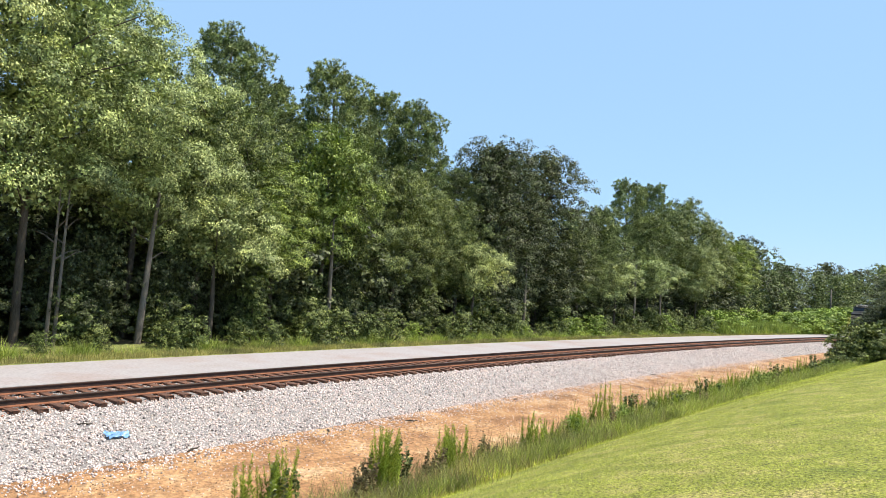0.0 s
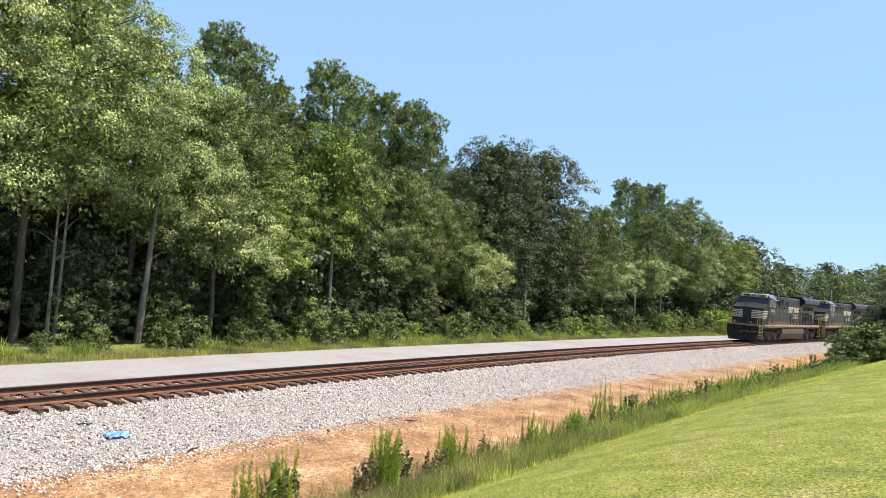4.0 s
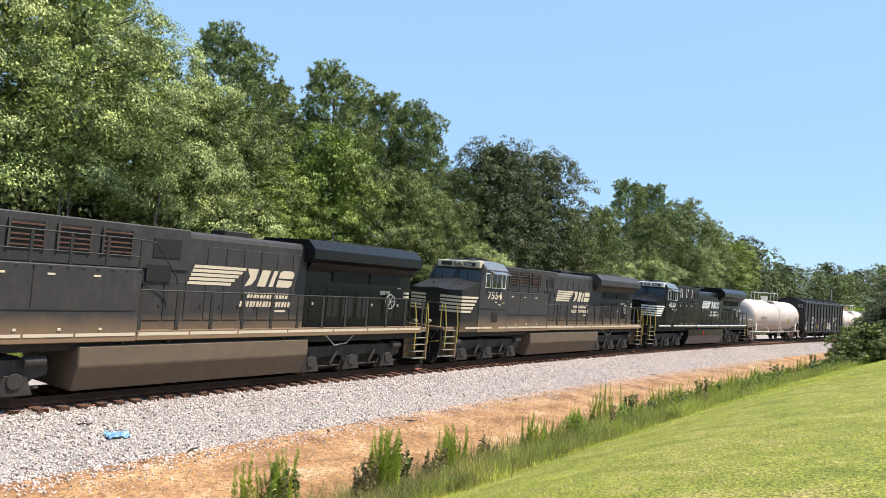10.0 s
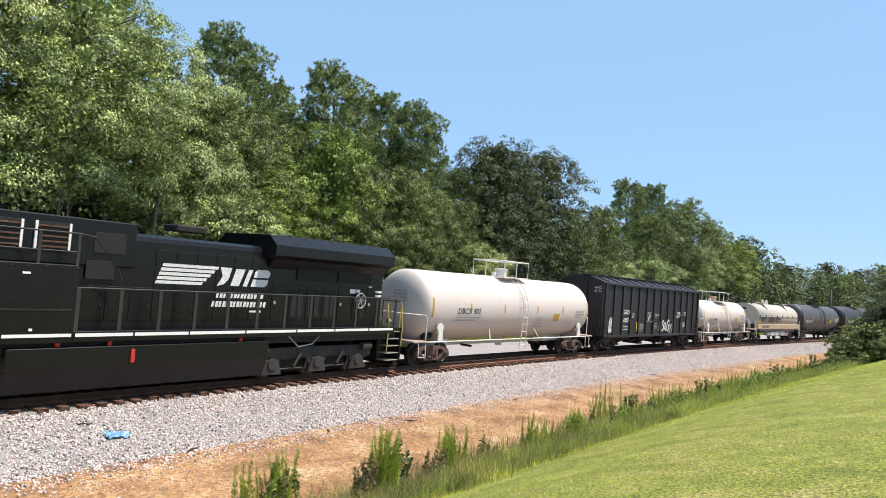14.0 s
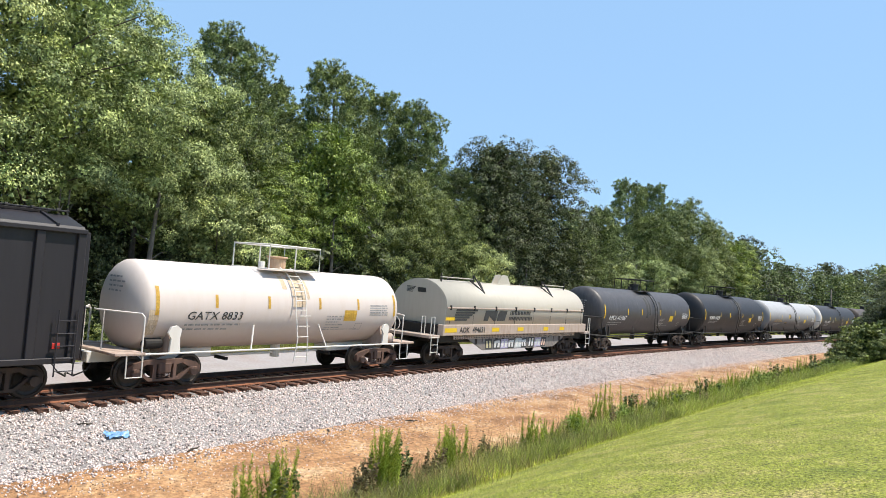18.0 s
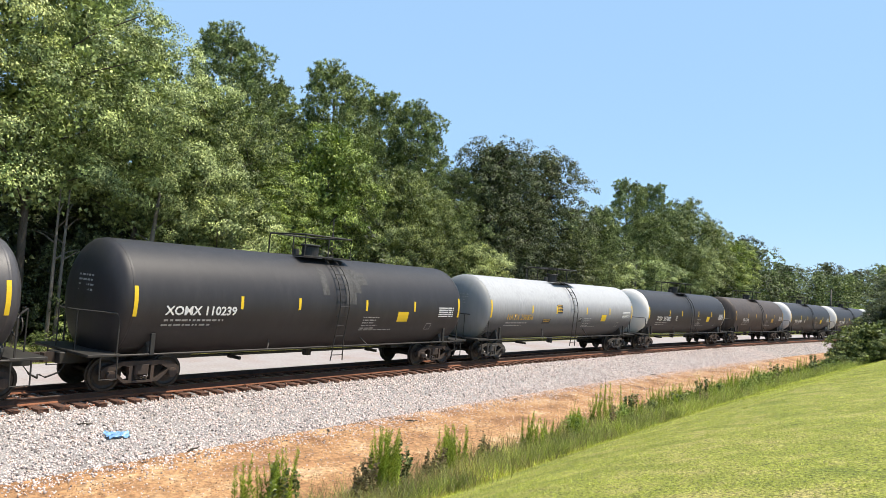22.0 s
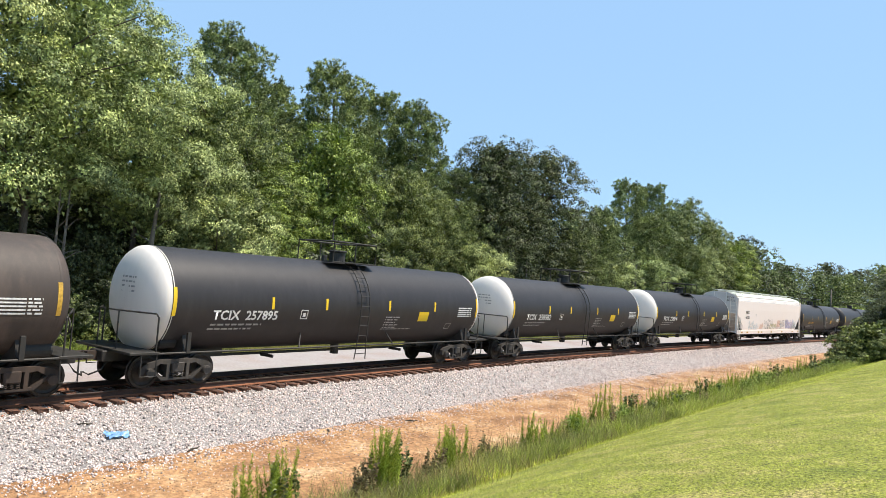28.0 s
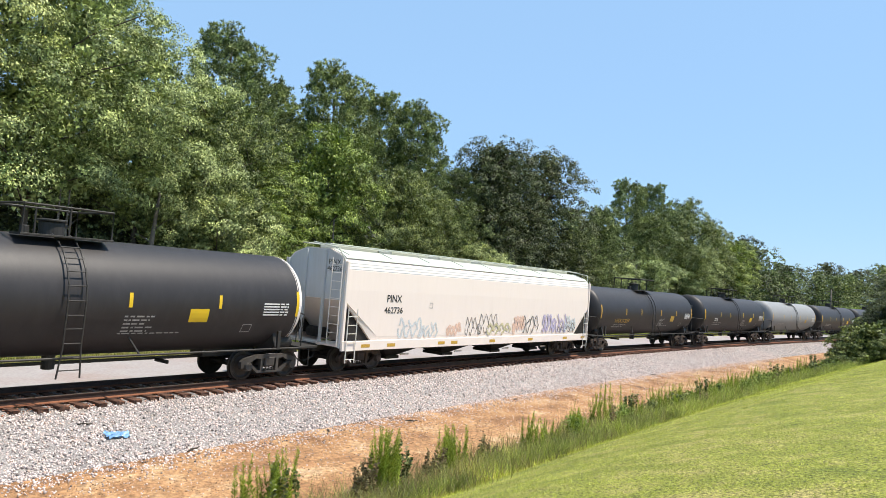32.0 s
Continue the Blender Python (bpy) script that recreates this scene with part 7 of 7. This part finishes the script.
            for k, dx in enumerate((-0.40, 0.42)):
                pipe("grab_rail", [(x + dx, sy * 1.49, 0.75 + 0.2 * k), (x + dx + 0.02, sy * 1.50, 1.7), (x + dx - 0.12 * way * 0 - 0.08, sy * 1.49, 2.35), (x + dx - 0.12, sy * 1.46, 2.62)], 0.024, yel, root)
    for way, x in ((-1, -10.42), (1, 10.72)):
        box("end_platform", min(x, x - way * 0.75), max(x, x - way * 0.75), -1.45, 1.45, 1.50, 1.62, body, root, 0.015)
        pilot = [(-1.42, 1.5), (1.42, 1.5), (1.42, 0.75), (1.2, 0.16), (-1.2, 0.16), (-1.42, 0.75)]
        plate("pilot", pilot, "x", x, x + way * 0.1, P_PILOT, root)
        plate("snow_plough", [(x + way * 0.1, 0.55), (x + way * 0.30, 0.14), (x + way * 0.25, 0.10), (x + way * 0.1, 0.18)], "y", -1.2, 1.2, P_PILOT, root)
        coupler(root, x + way * 0.5, way)
        for y in (-1.35, -0.45, 0.45, 1.35):
            pipe("end_rail", [(x + way * 0.06, y, 1.62), (x + way * 0.06, y, 2.62)], 0.024, yel if abs(y) > 1 else P_PIPE, root)
        pipe("end_rail", [(x + way * 0.06, -1.35, 2.62), (x + way * 0.06, -0.45, 2.62)], 0.022, P_PIPE, root)
        pipe("end_rail", [(x + way * 0.06, 0.45, 2.62), (x + way * 0.06, 1.35, 2.62)], 0.022, P_PIPE, root)
        for y in (-0.75, 0.75):
            drum("ditch_light", (x + way * 0.02, y, 1.82), (x + way * 0.2, y, 1.82), 0.085, P_LENS, root, 14)
        for k, y in enumerate((-1.12, -0.92, 0.92, 1.12)):
            pipe("unit_hose", [(x + way * 0.1, y, 1.32), (x + way * 0.28, y * 0.98, 1.15), (x + way * 0.3, y * 0.93, 0.75), (x + way * 0.24, y * 0.9, 0.5)], 0.028, P_PIPE, root)
            drum("hose_fitting", (x + way * 0.08, y, 1.32), (x + way * 0.18, y, 1.32), 0.05, P_LOCO_TRUCK, root, 10)
        box("jumper_socket", min(x, x + way * 0.16), max(x, x + way * 0.16), 0.12, 0.38, 1.22, 1.48, P_LOCO_TRUCK, root, 0.02)
        pipe("jumper_cable", [(x + way * 0.16, 0.25, 1.35), (x + way * 0.3, 0.05, 1.05), (x + way * 0.3, -0.35, 1.0), (x + way * 0.16, -0.6, 1.3)], 0.035, P_LOCO_TRUCK, root)
        box("anticlimber", min(x, x + way * 0.2), max(x, x + way * 0.2), -1.3, 1.3, 1.40, 1.50, P_PILOT, root, 0.015)
        for y, yy2 in ((-0.55, -0.25), (0.35, 0.7), (-0.9, -0.5)):
            pipe("air_hose", [(x + way * 0.1, y, 1.2), (x + way * 0.3, (y + yy2) / 2, 0.7), (x + way * 0.38, yy2, 0.55)], 0.03, P_PIPE, root)
        pipe("cut_lever", [(x + way * 0.16, -1.38, 1.05), (x + way * 0.2, -0.8, 0.95), (x + way * 0.3, -0.1, 0.98)], 0.018, yel, root)
    vehicles.append((root, (a + b) / 2, 13.3))
    return root


# ---- the train, from its head to its tail ----

DUSTY = "dust-stained black diesel locomotive with cream nose stripes on the track"
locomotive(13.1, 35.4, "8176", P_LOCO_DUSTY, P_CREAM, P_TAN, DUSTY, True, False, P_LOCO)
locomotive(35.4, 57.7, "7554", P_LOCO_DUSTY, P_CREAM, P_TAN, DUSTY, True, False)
locomotive(57.7, 80.0, "4550", P_LOCO, P_STRIPE, P_LOCO, "clean black diesel locomotive with white nose stripes on the track", False, True)
tank_car(80.0, 97.0, "DBCX 902", P_WHITE, P_WHITE, P_PIPE_WHITE, P_MARK_BLACK, "white tank car with white rails rolling on the track", 1.5, 2.45, 0.26, -5.3, 2.2, P_ORANGE, 0.2, P_TRUCK_RED, "red", style="gas")
black_hopper(97.0, 114.0)
tank_car(114.0, 127.3, "GATX 8833", P_WHITE, P_WHITE, P_PIPE_WHITE, P_MARK_BLACK, "short rust-stained white tank car with white rails", 1.28, 2.25, 0.24, -4.05, 1.93, P_ORANGE, 0.2, P_TRUCK_RED, "red", style="gas", wide=1.15, head_in=1.6, stains=[(0.5, 0.62, 2.6, 3.4), (-0.12, 0.42, 2.35, 3.4), (-0.5, -0.3, 2.9, 3.42), (-5.2, -4.9, 1.5, 2.2)])
coil_car(127.3, 142.8)
tank_car(142.8, 159.7, "HPLX 411067", P_TANK_GREY, P_TANK_GREY, P_PIPE, P_MARK, "worn dark grey tank car with white lettering", 1.46, 2.40, 0.28, -6.3, 1.95, P_YELLOW, 0.2, climb=0.45, spills=[(-0.9, -0.55, 2.1, 3.4), (-0.45, -0.2, 2.3, 3.6), (0.5, 0.8, 2.6, 3.5), (1.3, 1.7, 2.5, 3.2)])
tank_car(159.7, 177.3, "XOMX 110239", P_TANK, P_TANK, P_PIPE, P_MARK, "matt black tank car with a pale chalky patch", 1.64, 2.42, 0.25, -6.4, 2.1, climb=0.3, spills=[(0.5, 1.0, 2.5, 3.7), (1.0, 1.3, 2.9, 3.7), (-0.6, -0.3, 2.8, 3.7), (1.3, 1.7, 3.2, 3.6)])
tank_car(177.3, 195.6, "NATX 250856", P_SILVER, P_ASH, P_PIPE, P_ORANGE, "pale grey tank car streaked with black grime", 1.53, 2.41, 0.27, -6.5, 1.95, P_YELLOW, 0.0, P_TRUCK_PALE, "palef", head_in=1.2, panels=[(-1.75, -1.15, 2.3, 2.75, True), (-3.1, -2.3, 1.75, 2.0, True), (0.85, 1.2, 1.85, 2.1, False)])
tank_car(195.6, 213.8, "TCIX  257862", P_TANK, P_HEAD, P_PIPE, P_MARK, "black tank car with white painted heads", 1.52, 2.43, 0.28, -6.15, 1.95, head_in=1.55)
tank_car(213.8, 230.4, "PELX 2603", P_TANK_BROWN, P_TANK_BROWN, P_PIPE, P_MARK, "faded brownish black tank car with rust on top", 1.53, 2.42, 0.24, -5.0, 1.98, P_ORANGE)
tank_car(230.4, 248.5, "TCIX  257895", P_TANK, P_HEAD, P_PIPE, P_MARK, "black tank car with white painted heads", 1.52, 2.43, 0.28, -6.15, 1.95, head_in=1.55, truck=P_TRUCK_PALE, truck_key="palef")
tank_car(248.5, 266.5, "TCIX  258582", P_TANK, P_HEAD, P_PIPE, P_MARK, "black tank car with white painted heads", 1.52, 2.43, 0.28, -6.15, 1.95, head_in=1.55, truck=P_TRUCK_PALE, truck_key="palef")
tank_car(266.5, 284.4, "TCIX  258574", P_TANK, P_HEAD, P_PIPE, P_MARK, "black tank car with white painted heads", 1.52, 2.43, 0.28, -6.15, 1.95, head_in=1.55, truck=P_TRUCK_PALE, truck_key="palef")
white_hopper(284.4, 304.6)
tank_car(304.6, 322.4, "UTLX 212039", P_TANK, P_TANK, P_PIPE, P_ORANGE, "plain black tank car with faded amber lettering", 1.48, 2.42, 0.24, -5.4, 1.8, P_ORANGE)
tank_car(322.4, 340.4, "TCIX", P_TANK, P_TANK, P_PIPE, P_MARK, "black tank car with yellow reflective strips", 1.48, 2.42, 0.24, -5.4, 1.95)
tank_car(340.4, 358.4, "", P_ASH, P_ASH, P_PIPE, P_MARK, "ash grey tank car with faded markings", 1.48, 2.42, 0.24, -5.4, 1.95, P_ORANGE)
tank_car(358.4, 376.4, "", P_TANK, P_TANK, P_PIPE, P_MARK, "black tank car near the train's tail", 1.48, 2.42, 0.24, -5.4, 1.95)
tank_car(376.4, 394.4, "", P_TANK, P_TANK, P_PIPE, P_MARK, "black tank car near the train's tail", 1.48, 2.42, 0.24, -5.4, 1.95)


# ---- the train's run ----
def gone(t):
    """Metres that the train has rolled since 9 s."""
    q = t - 9.0
    return 11.5406 * q + 0.00916 * q * q / 2 - 0.00069358 * q ** 3 / 6


def motions():
    for root, mid, base in vehicles:
        rows = []
        for i in range(33):
            s = mid - gone(float(i))
            fx, fy, _ = centre(s - base / 2)
            bx, by, _ = centre(s + base / 2)
            rows.append((float(i), pose((fx + bx) / 2, (fy + by) / 2, 0, 0, 0, math.degrees(math.atan2(by - fy, bx - fx)))))
        walk(root, rows)
    # the wheel sets turn as they roll
    for w, x, r in WHEELS:
        step = radians(84) * r / 11.6
        n = math.ceil(SECONDS / step)
        rows = []
        for i in range(n + 1):
            t = SECONDS * i / n
            rows.append((t, pose(x, 0, r, 0, -math.degrees(gone(t) / r) % 360, 0)))
        walk(w, rows)


motions()
